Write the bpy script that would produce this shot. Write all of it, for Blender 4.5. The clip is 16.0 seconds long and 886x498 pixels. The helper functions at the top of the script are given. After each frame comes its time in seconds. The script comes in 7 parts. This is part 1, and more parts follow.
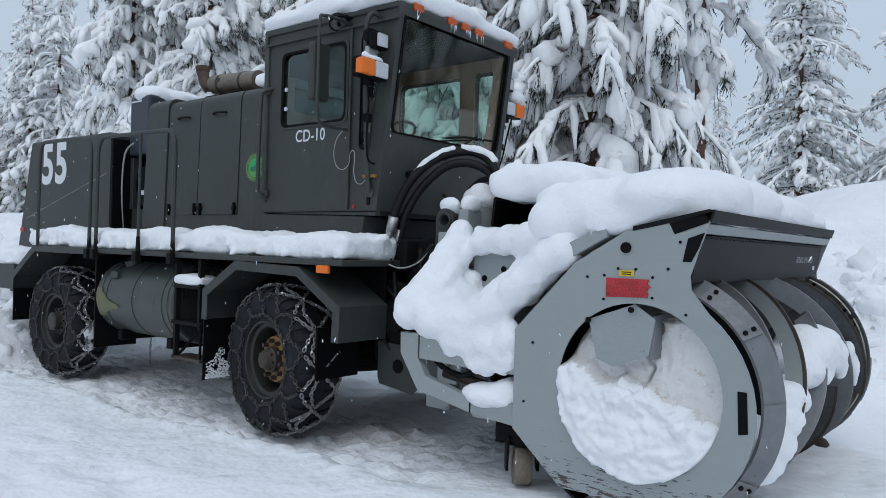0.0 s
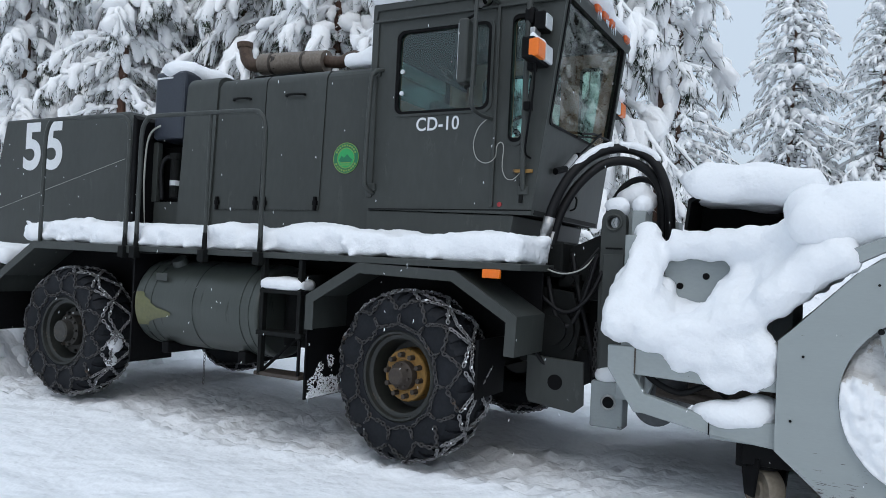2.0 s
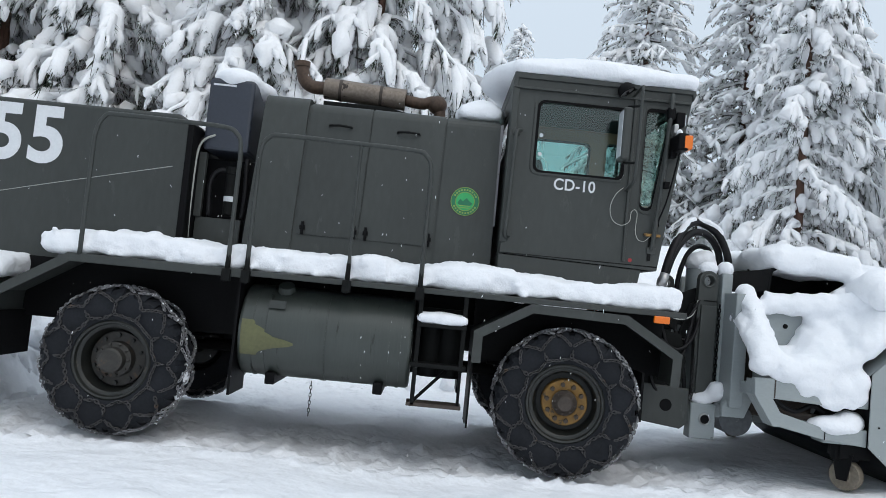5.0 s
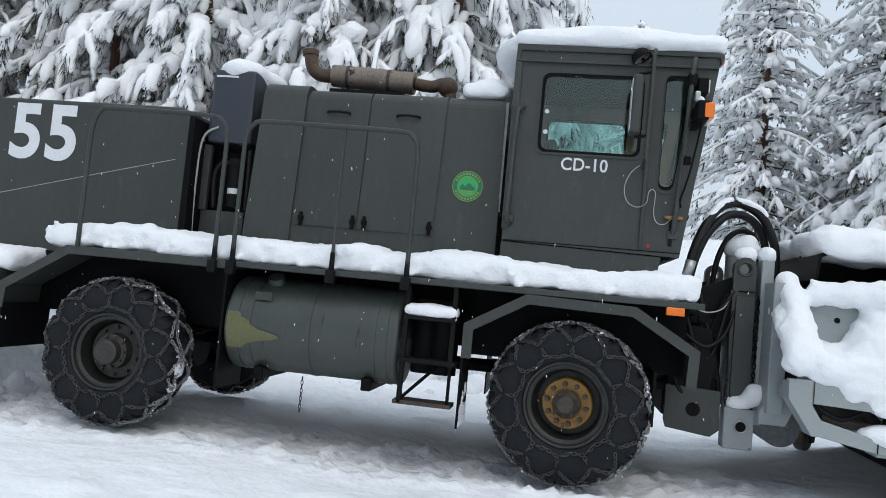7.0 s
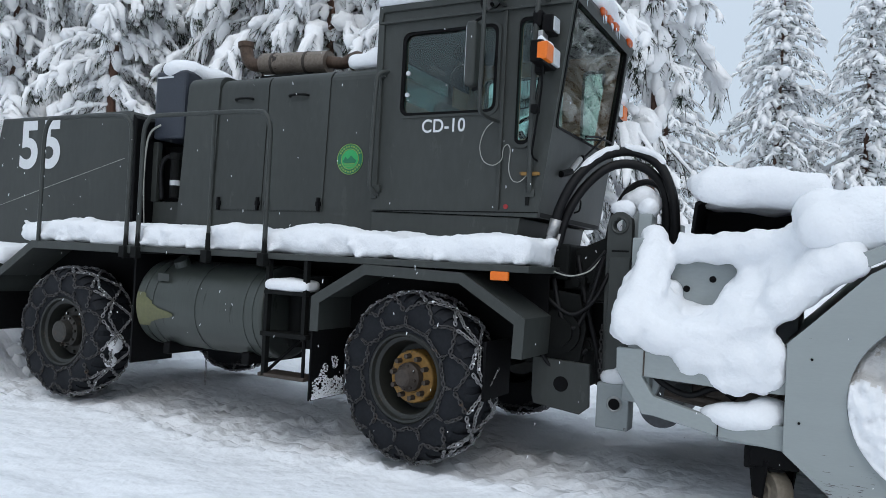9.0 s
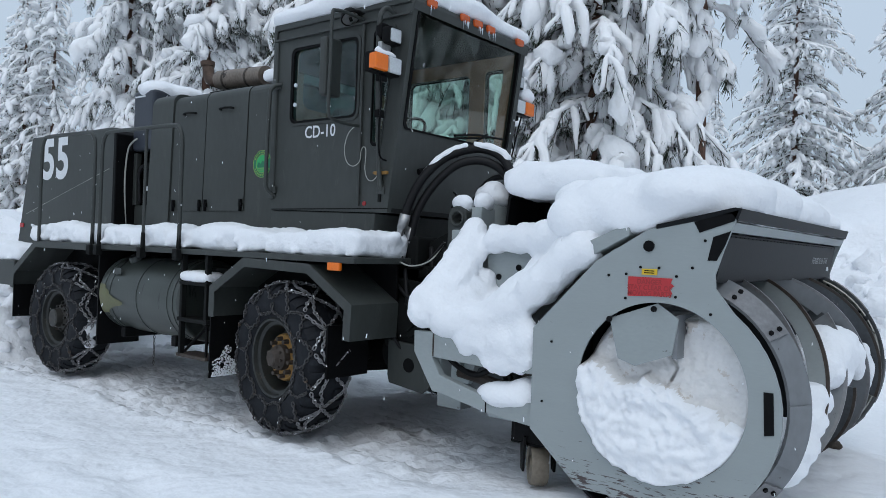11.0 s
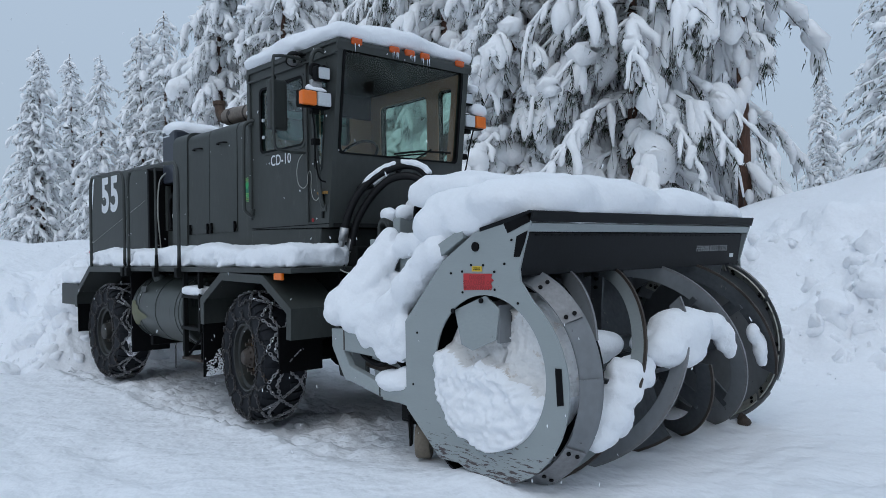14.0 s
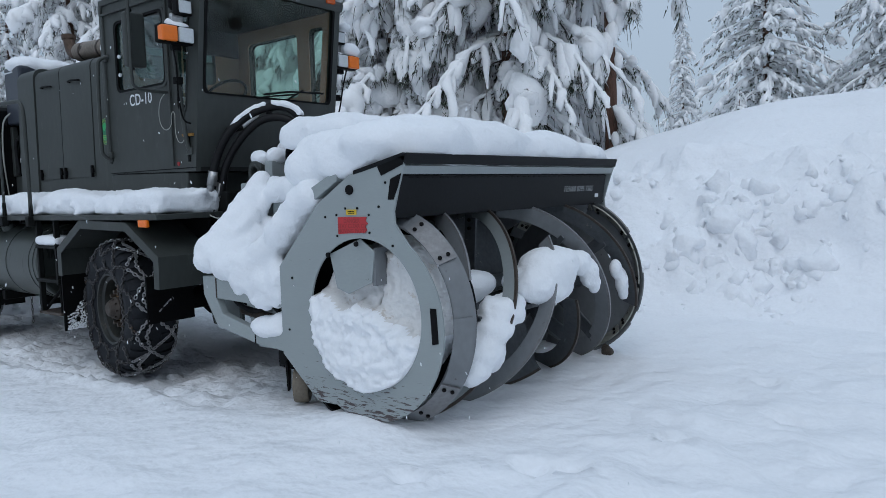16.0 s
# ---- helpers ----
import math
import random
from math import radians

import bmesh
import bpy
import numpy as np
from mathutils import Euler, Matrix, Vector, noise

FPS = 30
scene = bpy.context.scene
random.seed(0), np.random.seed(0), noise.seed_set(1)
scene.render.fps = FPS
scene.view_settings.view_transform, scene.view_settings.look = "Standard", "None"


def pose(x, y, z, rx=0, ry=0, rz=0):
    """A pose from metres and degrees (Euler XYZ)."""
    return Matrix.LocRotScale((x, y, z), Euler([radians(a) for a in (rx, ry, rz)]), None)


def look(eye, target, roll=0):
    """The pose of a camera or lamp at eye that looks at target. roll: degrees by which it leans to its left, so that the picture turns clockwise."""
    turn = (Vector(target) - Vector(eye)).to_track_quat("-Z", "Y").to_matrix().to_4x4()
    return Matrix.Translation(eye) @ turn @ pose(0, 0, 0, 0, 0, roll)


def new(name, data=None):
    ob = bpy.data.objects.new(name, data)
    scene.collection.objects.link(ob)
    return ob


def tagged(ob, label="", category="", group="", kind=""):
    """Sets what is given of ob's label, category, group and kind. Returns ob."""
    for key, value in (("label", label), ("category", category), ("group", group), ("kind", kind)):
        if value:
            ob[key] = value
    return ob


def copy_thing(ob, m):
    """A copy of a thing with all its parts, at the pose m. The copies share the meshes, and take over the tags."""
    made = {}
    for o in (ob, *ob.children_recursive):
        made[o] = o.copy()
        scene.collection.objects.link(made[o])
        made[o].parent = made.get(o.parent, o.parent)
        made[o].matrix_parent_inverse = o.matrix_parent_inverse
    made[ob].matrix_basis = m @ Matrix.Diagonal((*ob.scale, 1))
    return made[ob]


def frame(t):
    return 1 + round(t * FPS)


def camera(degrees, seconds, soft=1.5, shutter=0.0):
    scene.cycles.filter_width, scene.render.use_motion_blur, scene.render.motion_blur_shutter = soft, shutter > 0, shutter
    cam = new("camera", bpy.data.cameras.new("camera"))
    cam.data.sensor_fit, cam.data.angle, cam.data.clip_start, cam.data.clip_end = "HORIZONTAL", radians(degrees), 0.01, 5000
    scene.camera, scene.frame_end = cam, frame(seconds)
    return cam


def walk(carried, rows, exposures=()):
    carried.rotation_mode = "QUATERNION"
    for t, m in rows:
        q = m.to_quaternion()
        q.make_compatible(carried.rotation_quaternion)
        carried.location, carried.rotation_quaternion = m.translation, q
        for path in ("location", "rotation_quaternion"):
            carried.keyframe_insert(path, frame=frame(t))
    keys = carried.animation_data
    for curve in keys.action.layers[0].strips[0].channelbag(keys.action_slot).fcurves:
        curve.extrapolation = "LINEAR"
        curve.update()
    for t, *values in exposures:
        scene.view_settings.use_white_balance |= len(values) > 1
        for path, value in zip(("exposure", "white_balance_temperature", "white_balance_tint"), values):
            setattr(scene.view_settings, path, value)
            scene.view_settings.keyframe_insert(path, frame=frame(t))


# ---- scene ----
cam = camera(61.3, 16.0, soft=0.5)
PATH = [
    (0, (4.894, -3.843, 1.633), (3.647, -2.279, 1.631), 1.7),
    (0.5, (4.35, -4.012, 1.607), (3.171, -2.397, 1.611), 2.1),
    (1, (3.799, -4.175, 1.6), (2.681, -2.517, 1.593), 2.3),
    (1.5, (3.307, -4.334, 1.572), (2.241, -2.642, 1.574), 2.6),
    (2, (2.792, -4.539, 1.522), (1.839, -2.78, 1.553), 2.7),
    (2.5, (2.248, -4.737, 1.498), (1.349, -2.951, 1.546), 2.7),
    (3, (1.61, -5.001, 1.515), (0.802, -3.173, 1.571), 2.8),
    (3.5, (0.902, -5.272, 1.539), (0.26, -3.379, 1.612), 3.5),
    (4, (0.135, -5.612, 1.55), (-0.262, -3.653, 1.626), 4.8),
    (5.25, (-1.28, -6.23, 1.44), (-1.23, -4.234, 1.575), 5.6),
    (6.5, (-0.814, -6.012, 1.326), (-0.912, -4.021, 1.49), 5.5),
    (7, (-0.092, -5.677, 1.438), (-0.414, -3.706, 1.551), 5.4),
    (7.5, (0.7, -5.358, 1.494), (0.125, -3.444, 1.584), 4.1),
    (8, (1.434, -5.084, 1.489), (0.668, -3.238, 1.555), 3.2),
    (8.5, (2.103, -4.82, 1.492), (1.234, -3.019, 1.543), 3.1),
    (9, (2.671, -4.614, 1.533), (1.749, -2.839, 1.564), 2.9),
    (9.5, (3.197, -4.44, 1.548), (2.166, -2.726, 1.562), 2.9),
    (10, (3.702, -4.257, 1.569), (2.603, -2.585, 1.573), 2.8),
    (12.5, (6.006, -3.475, 1.634), (4.588, -2.065, 1.664), 0.5),
    (13, (6.232, -3.407, 1.635), (4.781, -2.031, 1.676), -0.1),
    (13.5, (6.356, -3.37, 1.644), (4.893, -2.007, 1.677), -0.6),
    (14, (6.393, -3.364, 1.641), (4.925, -2.005, 1.647), -1.1),
    (14.5, (6.404, -3.359, 1.645), (4.946, -1.99, 1.611), -1.3),
    (15, (6.385, -3.361, 1.639), (4.986, -1.933, 1.562), -1.6),
    (15.5, (6.379, -3.367, 1.641), (5.078, -1.853, 1.524), -1.8),
    (16, (6.417, -3.35, 1.641), (5.187, -1.78, 1.486), -1.8),
]
walk(cam, [(t, look(eye, target, roll)) for t, eye, target, roll in PATH], exposures=[(0, -0.20, 6220, 10), (1.5, -0.03, 6290, 10), (4, 0.13, 6590, 10), (7, 0.13, 6590, 10), (9, 0.03, 6420, 10), (12.5, -0.28, 6010, 9), (16.0, -0.41, 5950, 9)])

# ---- world and sun: overcast winter daylight ----
world = bpy.data.worlds.new("overcast_sky")
scene.world = world
world.use_nodes = True
wt = world.node_tree
bg = wt.nodes["Background"]
sky = wt.nodes.new("ShaderNodeTexSky")
sky.sky_type = "NISHITA"
sky.sun_disc = False
sky.sun_elevation = radians(38)
sky.sun_rotation = radians(150)
sky.dust_density = 4.0
scale = wt.nodes.new("ShaderNodeMixRGB")
scale.blend_type = "MULTIPLY"
scale.inputs[0].default_value = 1.0
scale.inputs[2].default_value = (0.10, 0.10, 0.10, 1)
wt.links.new(sky.outputs[0], scale.inputs[1])
cloud = wt.nodes.new("ShaderNodeMixRGB")
cloud.inputs[0].default_value = 0.86
cloud.inputs[2].default_value = (0.628, 0.728, 0.832, 1)
wt.links.new(scale.outputs[0], cloud.inputs[1])
# an overcast sky is brighter overhead than near the horizon
heading = wt.nodes.new("ShaderNodeTexCoord")
split = wt.nodes.new("ShaderNodeSeparateXYZ")
wt.links.new(heading.outputs["Generated"], split.inputs[0])
rise = wt.nodes.new("ShaderNodeMapRange")
rise.inputs["To Min"].default_value, rise.inputs["To Max"].default_value = 0.94, 1.30
wt.links.new(split.outputs[2], rise.inputs["Value"])
lift = wt.nodes.new("ShaderNodeMixRGB")
lift.blend_type = "MULTIPLY"
lift.inputs[0].default_value = 1.0
wt.links.new(cloud.outputs[0], lift.inputs[1])
wt.links.new(rise.outputs[0], lift.inputs[2])
wt.links.new(lift.outputs[0], bg.inputs[0])
bg.inputs[1].default_value = 1.0
sun = new("sun", bpy.data.lights.new("sun", "SUN"))
sun.data.energy = 0.6
sun.data.angle = radians(40)
sun.data.color = (1.0, 0.98, 0.95)
sun.matrix_world = look((0, 0, 30), (-9, 16, 0))


# ---- materials ----
def material(name, color, rough=0.6, metal=0.0, vary=0.12, scale_big=1.5, scale_fine=40.0, bump=0.15, bump_dist=0.004,
             wear=None, wear_amount=0.0, wear_scale=6.0, rand=0.0, spec=0.5, stretch=(1, 1, 1)):
    """Principled surface with variation at two scales, fine relief and patches of wear."""
    m = bpy.data.materials.new(name)
    m.use_nodes = True
    nt = m.node_tree
    n, l = nt.nodes, nt.links
    b = n["Principled BSDF"]
    b.inputs["Roughness"].default_value = rough
    b.inputs["Metallic"].default_value = metal
    b.inputs["Specular IOR Level"].default_value = spec
    co = n.new("ShaderNodeTexCoord")
    mp = n.new("ShaderNodeMapping")
    mp.inputs["Scale"].default_value = stretch
    l.new(co.outputs["Object"], mp.inputs[0])
    big, fine = n.new("ShaderNodeTexNoise"), n.new("ShaderNodeTexNoise")
    big.inputs["Scale"].default_value, fine.inputs["Scale"].default_value = scale_big, scale_fine
    big.inputs["Detail"].default_value, fine.inputs["Detail"].default_value = 4.0, 3.0
    l.new(mp.outputs[0], big.inputs["Vector"])
    l.new(mp.outputs[0], fine.inputs["Vector"])
    add = n.new("ShaderNodeMath")
    add.operation = "ADD"
    l.new(big.outputs["Fac"], add.inputs[0])
    l.new(fine.outputs["Fac"], add.inputs[1])
    rng = n.new("ShaderNodeMapRange")
    rng.inputs["From Min"].default_value, rng.inputs["From Max"].default_value = 0.6, 1.4
    rng.inputs["To Min"].default_value, rng.inputs["To Max"].default_value = 1 - vary, 1 + vary
    l.new(add.outputs[0], rng.inputs["Value"])
    last = rng.outputs[0]
    if rand:
        oi = n.new("ShaderNodeObjectInfo")
        rr = n.new("ShaderNodeMapRange")
        rr.inputs["To Min"].default_value, rr.inputs["To Max"].default_value = 1 - rand, 1 + rand
        l.new(oi.outputs["Random"], rr.inputs["Value"])
        mu = n.new("ShaderNodeMath")
        mu.operation = "MULTIPLY"
        l.new(last, mu.inputs[0])
        l.new(rr.outputs[0], mu.inputs[1])
        last = mu.outputs[0]
    mix = n.new("ShaderNodeMixRGB")
    mix.blend_type = "MULTIPLY"
    mix.inputs[0].default_value = 1.0
    mix.inputs[1].default_value = (*color, 1)
    l.new(last, mix.inputs[2])
    col = mix.outputs[0]
    if wear:
        wn = n.new("ShaderNodeTexNoise")
        wn.inputs["Scale"].default_value = wear_scale
        wn.inputs["Detail"].default_value = 9.0
        wn.inputs["Roughness"].default_value = 0.68
        l.new(mp.outputs[0], wn.inputs["Vector"])
        wr = n.new("ShaderNodeMapRange")
        edge = 0.72 - wear_amount
        wr.inputs["From Min"].default_value, wr.inputs["From Max"].default_value = edge, edge + 0.03
        l.new(wn.outputs["Fac"], wr.inputs["Value"])
        wm = n.new("ShaderNodeMixRGB")
        l.new(wr.outputs[0], wm.inputs[0])
        l.new(col, wm.inputs[1])
        wm.inputs[2].default_value = (*wear, 1)
        col = wm.outputs[0]
    l.new(col, b.inputs["Base Color"])
    if bump:
        bp = n.new("ShaderNodeBump")
        bp.inputs["Strength"].default_value, bp.inputs["Distance"].default_value = bump, bump_dist
        l.new(add.outputs[0], bp.inputs["Height"])
        l.new(bp.outputs[0], b.inputs["Normal"])
    return m


def glass(name, color, rough=0.02, gloss=0.04):
    """A tinted pane: mostly clear, with a mirror-like gloss."""
    m = bpy.data.materials.new(name)
    m.use_nodes = True
    n, l = m.node_tree.nodes, m.node_tree.links
    out = n["Material Output"]
    n.remove(n["Principled BSDF"])
    tr = n.new("ShaderNodeBsdfTransparent")
    tr.inputs[0].default_value = (*color, 1)
    gl = n.new("ShaderNodeBsdfGlossy")
    gl.inputs["Roughness"].default_value = rough
    mx = n.new("ShaderNodeMixShader")
    lw = n.new("ShaderNodeLayerWeight")
    pw = n.new("ShaderNodeMath")
    pw.operation = "POWER"
    l.new(lw.outputs["Facing"], pw.inputs[0])
    pw.inputs[1].default_value = 3.5
    rise = n.new("ShaderNodeMath")
    rise.operation = "MULTIPLY_ADD"
    l.new(pw.outputs[0], rise.inputs[0])
    rise.inputs[1].default_value, rise.inputs[2].default_value = 0.75, gloss
    l.new(rise.outputs[0], mx.inputs[0])
    l.new(tr.outputs[0], mx.inputs[1])
    l.new(gl.outputs[0], mx.inputs[2])
    l.new(mx.outputs[0], out.inputs[0])
    return m


def add_scrapes(m, lo=0.05, hi=0.55):
    """Lets the wear of a material grow towards the scraped lower rim of the plate it is on."""
    n, l = m.node_tree.nodes, m.node_tree.links
    sep = n.new("ShaderNodeSeparateXYZ")
    l.new(n["Texture Coordinate"].outputs["Object"], sep.inputs[0])
    g = n.new("ShaderNodeMapRange")
    g.inputs["From Min"].default_value, g.inputs["From Max"].default_value = hi, lo
    g.inputs["To Min"].default_value, g.inputs["To Max"].default_value = 0.0, 0.20
    l.new(sep.outputs[2], g.inputs["Value"])
    ramp = [x for x in n if x.type == "MAP_RANGE" and abs(x.inputs["From Max"].default_value - x.inputs["From Min"].default_value - 0.03) < 1e-4][0]
    src = ramp.inputs["Value"].links[0].from_socket
    add = n.new("ShaderNodeMath")
    add.operation = "ADD"
    l.new(src, add.inputs[0])
    l.new(g.outputs[0], add.inputs[1])
    l.new(add.outputs[0], ramp.inputs["Value"])


SNOW = material("snow", (0.86, 0.877, 0.905), 0.75, vary=0.03, scale_big=3, scale_fine=60, bump=0.35, bump_dist=0.012, spec=0.25)
SNOW_GROUND = material("packed_snow", (0.87, 0.885, 0.915), 0.8, vary=0.04, scale_big=0.8, scale_fine=30, bump=0.2, bump_dist=0.004, spec=0.2)


def roughen(m, scales):
    """Further relief on top of a material's own: (scale, depth) pairs."""
    n, l = m.node_tree.nodes, m.node_tree.links
    b = n["Principled BSDF"]
    co = n["Texture Coordinate"]
    for sc, depth in scales:
        t = n.new("ShaderNodeTexNoise")
        t.inputs["Scale"].default_value = sc
        t.inputs["Detail"].default_value = 2.0
        t.inputs["Roughness"].default_value = 0.45
        l.new(co.outputs["Object"], t.inputs["Vector"])
        bp = n.new("ShaderNodeBump")
        bp.inputs["Strength"].default_value, bp.inputs["Distance"].default_value = 0.9, depth
        l.new(t.outputs["Fac"], bp.inputs["Height"])
        old = b.inputs["Normal"].links
        if old:
            l.new(old[0].from_socket, bp.inputs["Normal"])
        l.new(bp.outputs[0], b.inputs["Normal"])


roughen(SNOW_GROUND, ((2.6, 0.085), (6.5, 0.034), (17.0, 0.012)))
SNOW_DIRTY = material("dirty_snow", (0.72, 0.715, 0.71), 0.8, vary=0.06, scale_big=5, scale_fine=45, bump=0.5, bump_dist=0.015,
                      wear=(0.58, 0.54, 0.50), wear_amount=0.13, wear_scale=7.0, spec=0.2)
SNOW_TREE = material("bough_snow", (0.95, 0.955, 0.965), 0.8, vary=0.03, scale_big=5, scale_fine=18, bump=0.45, bump_dist=0.03, spec=0.2)
roughen(SNOW, ((9.0, 0.02),))
roughen(SNOW_DIRTY, ((14.0, 0.04),))
NEEDLE = material("pine_needles", (0.032, 0.042, 0.029), 0.7, vary=0.5, scale_big=1.5, scale_fine=9, bump=0, rand=0.2, spec=0.15)
BARK = material("pine_bark", (0.105, 0.055, 0.038), 0.9, vary=0.5, scale_big=3, scale_fine=14, bump=0.9, bump_dist=0.03, stretch=(3, 3, 0.7))
TWIG = material("twig_bark", (0.075, 0.068, 0.064), 0.9, vary=0.3, bump=0.2)
GREEN = material("olive_drab_paint", (0.0395, 0.0442, 0.0412), 0.52, spec=0.42, vary=0.16, scale_big=2.2, scale_fine=22, bump=0.12, bump_dist=0.002,
                 wear=(0.052, 0.058, 0.053), wear_amount=0.10, wear_scale=8, rand=0.05, stretch=(1, 1, 0.35))
# dark steel, also used as shaded olive paint on the nose parts
GREEN_DARK = material("dark_chassis_steel", (0.0085, 0.0092, 0.0090), 0.6, vary=0.2, scale_big=3, scale_fine=30, bump=0.2, wear=(0.07, 0.055, 0.04), wear_amount=0.02, wear_scale=5, spec=0.10)
TANKG = material("tank_paint", (0.046, 0.054, 0.049), 0.42, vary=0.12, scale_big=1.5, scale_fine=25, bump=0.1, wear=(0.014, 0.016, 0.015), wear_amount=0.10, wear_scale=5, stretch=(3.5, 1, 0.25))
YELLOW_OLD = material("old_yellow_paint", (0.110, 0.112, 0.048), 0.5, vary=0.2, scale_big=6, bump=0.1)
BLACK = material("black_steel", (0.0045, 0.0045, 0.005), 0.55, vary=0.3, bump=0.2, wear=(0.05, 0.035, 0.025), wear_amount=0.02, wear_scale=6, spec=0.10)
NAVY = material("navy_paint", (0.030, 0.036, 0.050), 0.4, vary=0.15, bump=0.1)
RUBBER = material("tyre_rubber", (0.0140, 0.0155, 0.0190), 0.65, vary=0.35, scale_big=4, scale_fine=50, bump=0.3, bump_dist=0.003, spec=0.16)
HOSE = material("hose_rubber", (0.008, 0.008, 0.009), 0.5, vary=0.2, bump=0.1, spec=0.22)
CHAIN_BRIGHT = material("polished_chain_steel", (0.27, 0.27, 0.28), 0.35, metal=0.6, vary=0.4, scale_big=8, scale_fine=60, bump=0.2, wear=(0.09, 0.075, 0.065), wear_amount=0.12, wear_scale=10)
CHAIN = material("chain_steel", (0.060, 0.058, 0.059), 0.45, metal=0.4, vary=0.35, scale_big=8, scale_fine=60, bump=0.2, wear=(0.10, 0.07, 0.05), wear_amount=0.10, wear_scale=10)
RIM = material("rim_paint", (0.015, 0.0165, 0.0145), 0.5, vary=0.4, scale_big=6, bump=0.2, wear=(0.05, 0.042, 0.032), wear_amount=0.10, wear_scale=8)
OCHRE = material("ochre_hub_paint", (0.25, 0.135, 0.03), 0.6, vary=0.3, scale_big=9, bump=0.2, wear=(0.05, 0.035, 0.02), wear_amount=0.14, wear_scale=14)
IRON = material("rusty_iron", (0.058, 0.046, 0.038), 0.65, metal=0.3, vary=0.4, scale_big=7, bump=0.4)
HUB = material("dark_axle_hub", (0.040, 0.038, 0.034), 0.55, metal=0.3, vary=0.4, scale_big=7, bump=0.3, wear=(0.075, 0.05, 0.035), wear_amount=0.14, wear_scale=9)
RUST = material("exhaust_rust", (0.075, 0.047, 0.032), 0.6, metal=0.3, vary=0.45, scale_big=5, bump=0.3, wear=(0.15, 0.10, 0.065), wear_amount=0.1, wear_scale=5)
MUFFLER = material("heat_stained_muffler", (0.20, 0.165, 0.135), 0.5, metal=0.5, vary=0.35, scale_big=5, bump=0.2, wear=(0.035, 0.028, 0.024), wear_amount=0.14, wear_scale=5, stretch=(1, 3, 0.6))
GREY = material("blower_grey_paint", (0.285, 0.315, 0.316), 0.5, vary=0.06, scale_big=1.5, scale_fine=30, bump=0.1, bump_dist=0.002,
                wear=(0.055, 0.045, 0.042), wear_amount=0.055, wear_scale=9.0, stretch=(1, 1, 2.2))
GREY_PLATE = material("scraped_side_plate_paint", (0.285, 0.315, 0.316), 0.5, vary=0.035, scale_big=1.5, scale_fine=30, bump=0.03, bump_dist=0.001,
                      wear=(0.060, 0.045, 0.045), wear_amount=0.045, wear_scale=8.0, stretch=(1.0, 1, 6.5))
add_scrapes(GREY_PLATE, 0.04, 0.45)
GREY_WORN = material("worn_blade_grey", (0.175, 0.185, 0.195), 0.4, vary=0.14, scale_big=3, scale_fine=25, bump=0.2, bump_dist=0.003,
                     wear=(0.045, 0.038, 0.036), wear_amount=0.07, wear_scale=14, stretch=(1, 1, 0.6))
# lighter than the ring itself: highlights of the far ring put into colour
RING_HIGHLIGHT = material("bare_wear_plate", (0.33, 0.335, 0.30), 0.42, metal=0.25, vary=0.35, scale_big=5, scale_fine=30, bump=0.3, bump_dist=0.003, wear=(0.060, 0.052, 0.042), wear_amount=0.13, wear_scale=14)
FROZEN_DIRT = material("frozen_dirt", (0.060, 0.048, 0.038), 0.9, vary=0.4, scale_big=20, scale_fine=80, bump=0.6)
# dark steel, also the shaded copy of the blade grey inside the auger
BLADE_DARK = material("dark_blade_steel", (0.070, 0.077, 0.084), 0.4, metal=0.2, vary=0.35, scale_big=3, scale_fine=30, bump=0.2, wear=(0.20, 0.19, 0.18), wear_amount=0.10, wear_scale=6)
STEEL = material("bright_worn_steel", (0.40, 0.40, 0.40), 0.38, metal=0.8, vary=0.25, scale_big=5, bump=0.2, wear=(0.12, 0.08, 0.06), wear_amount=0.08, wear_scale=6)
VISOR = material("dark_grey_visor_paint", (0.0075, 0.0085, 0.0100), 0.5, vary=0.25, bump=0.1, spec=0.14, wear=(0.11, 0.11, 0.11), wear_amount=0.0, wear_scale=5)
WHITE = material("white_lettering", (0.66, 0.68, 0.70), 0.5, vary=0.08, bump=0.0)
CHALK = material("chalk", (0.42, 0.43, 0.44), 0.9, vary=0.3, scale_fine=120, bump=0)
SEAL = material("green_seal_vinyl", (0.03, 0.36, 0.11), 0.4, vary=0.08, bump=0)
SEAL_RING = material("dark_green_seal_vinyl", (0.012, 0.16, 0.075), 0.4, vary=0.08, bump=0)
SEAL_DARK = material("seal_print", (0.24, 0.36, 0.08), 0.4, vary=0.1, bump=0)
AMBER = material("amber_lens", (0.78, 0.16, 0.0), 0.3, vary=0.08, bump=0.1, spec=0.7)
CLEAR = material("clear_lens", (0.55, 0.58, 0.60), 0.15, vary=0.15, scale_fine=90, bump=0.2, spec=0.8)
MARKER = material("red_orange_lens", (0.50, 0.085, 0.012), 0.2, vary=0.1, bump=0.1, spec=0.6)
EDGE = material("worn_cutting_edge", (0.20, 0.20, 0.205), 0.42, metal=0.3, vary=0.25, scale_big=6, bump=0.2, wear=(0.07, 0.06, 0.055), wear_amount=0.09, wear_scale=6)
RED = material("red_sign", (0.44, 0.025, 0.030), 0.45, vary=0.12, bump=0)
RED_DARK = material("faded_red_print", (0.29, 0.02, 0.022), 0.5, vary=0.2, bump=0)
YELLOW = material("yellow_sign", (0.62, 0.42, 0.02), 0.45, vary=0.1, bump=0)
TRIM = material("cab_trim_brown", (0.40, 0.235, 0.16), 0.8, vary=0.12, bump=0.2)
INTERIOR = material("cab_interior_dark", (0.018, 0.019, 0.019), 0.7, vary=0.2, bump=0.1, spec=0.15)
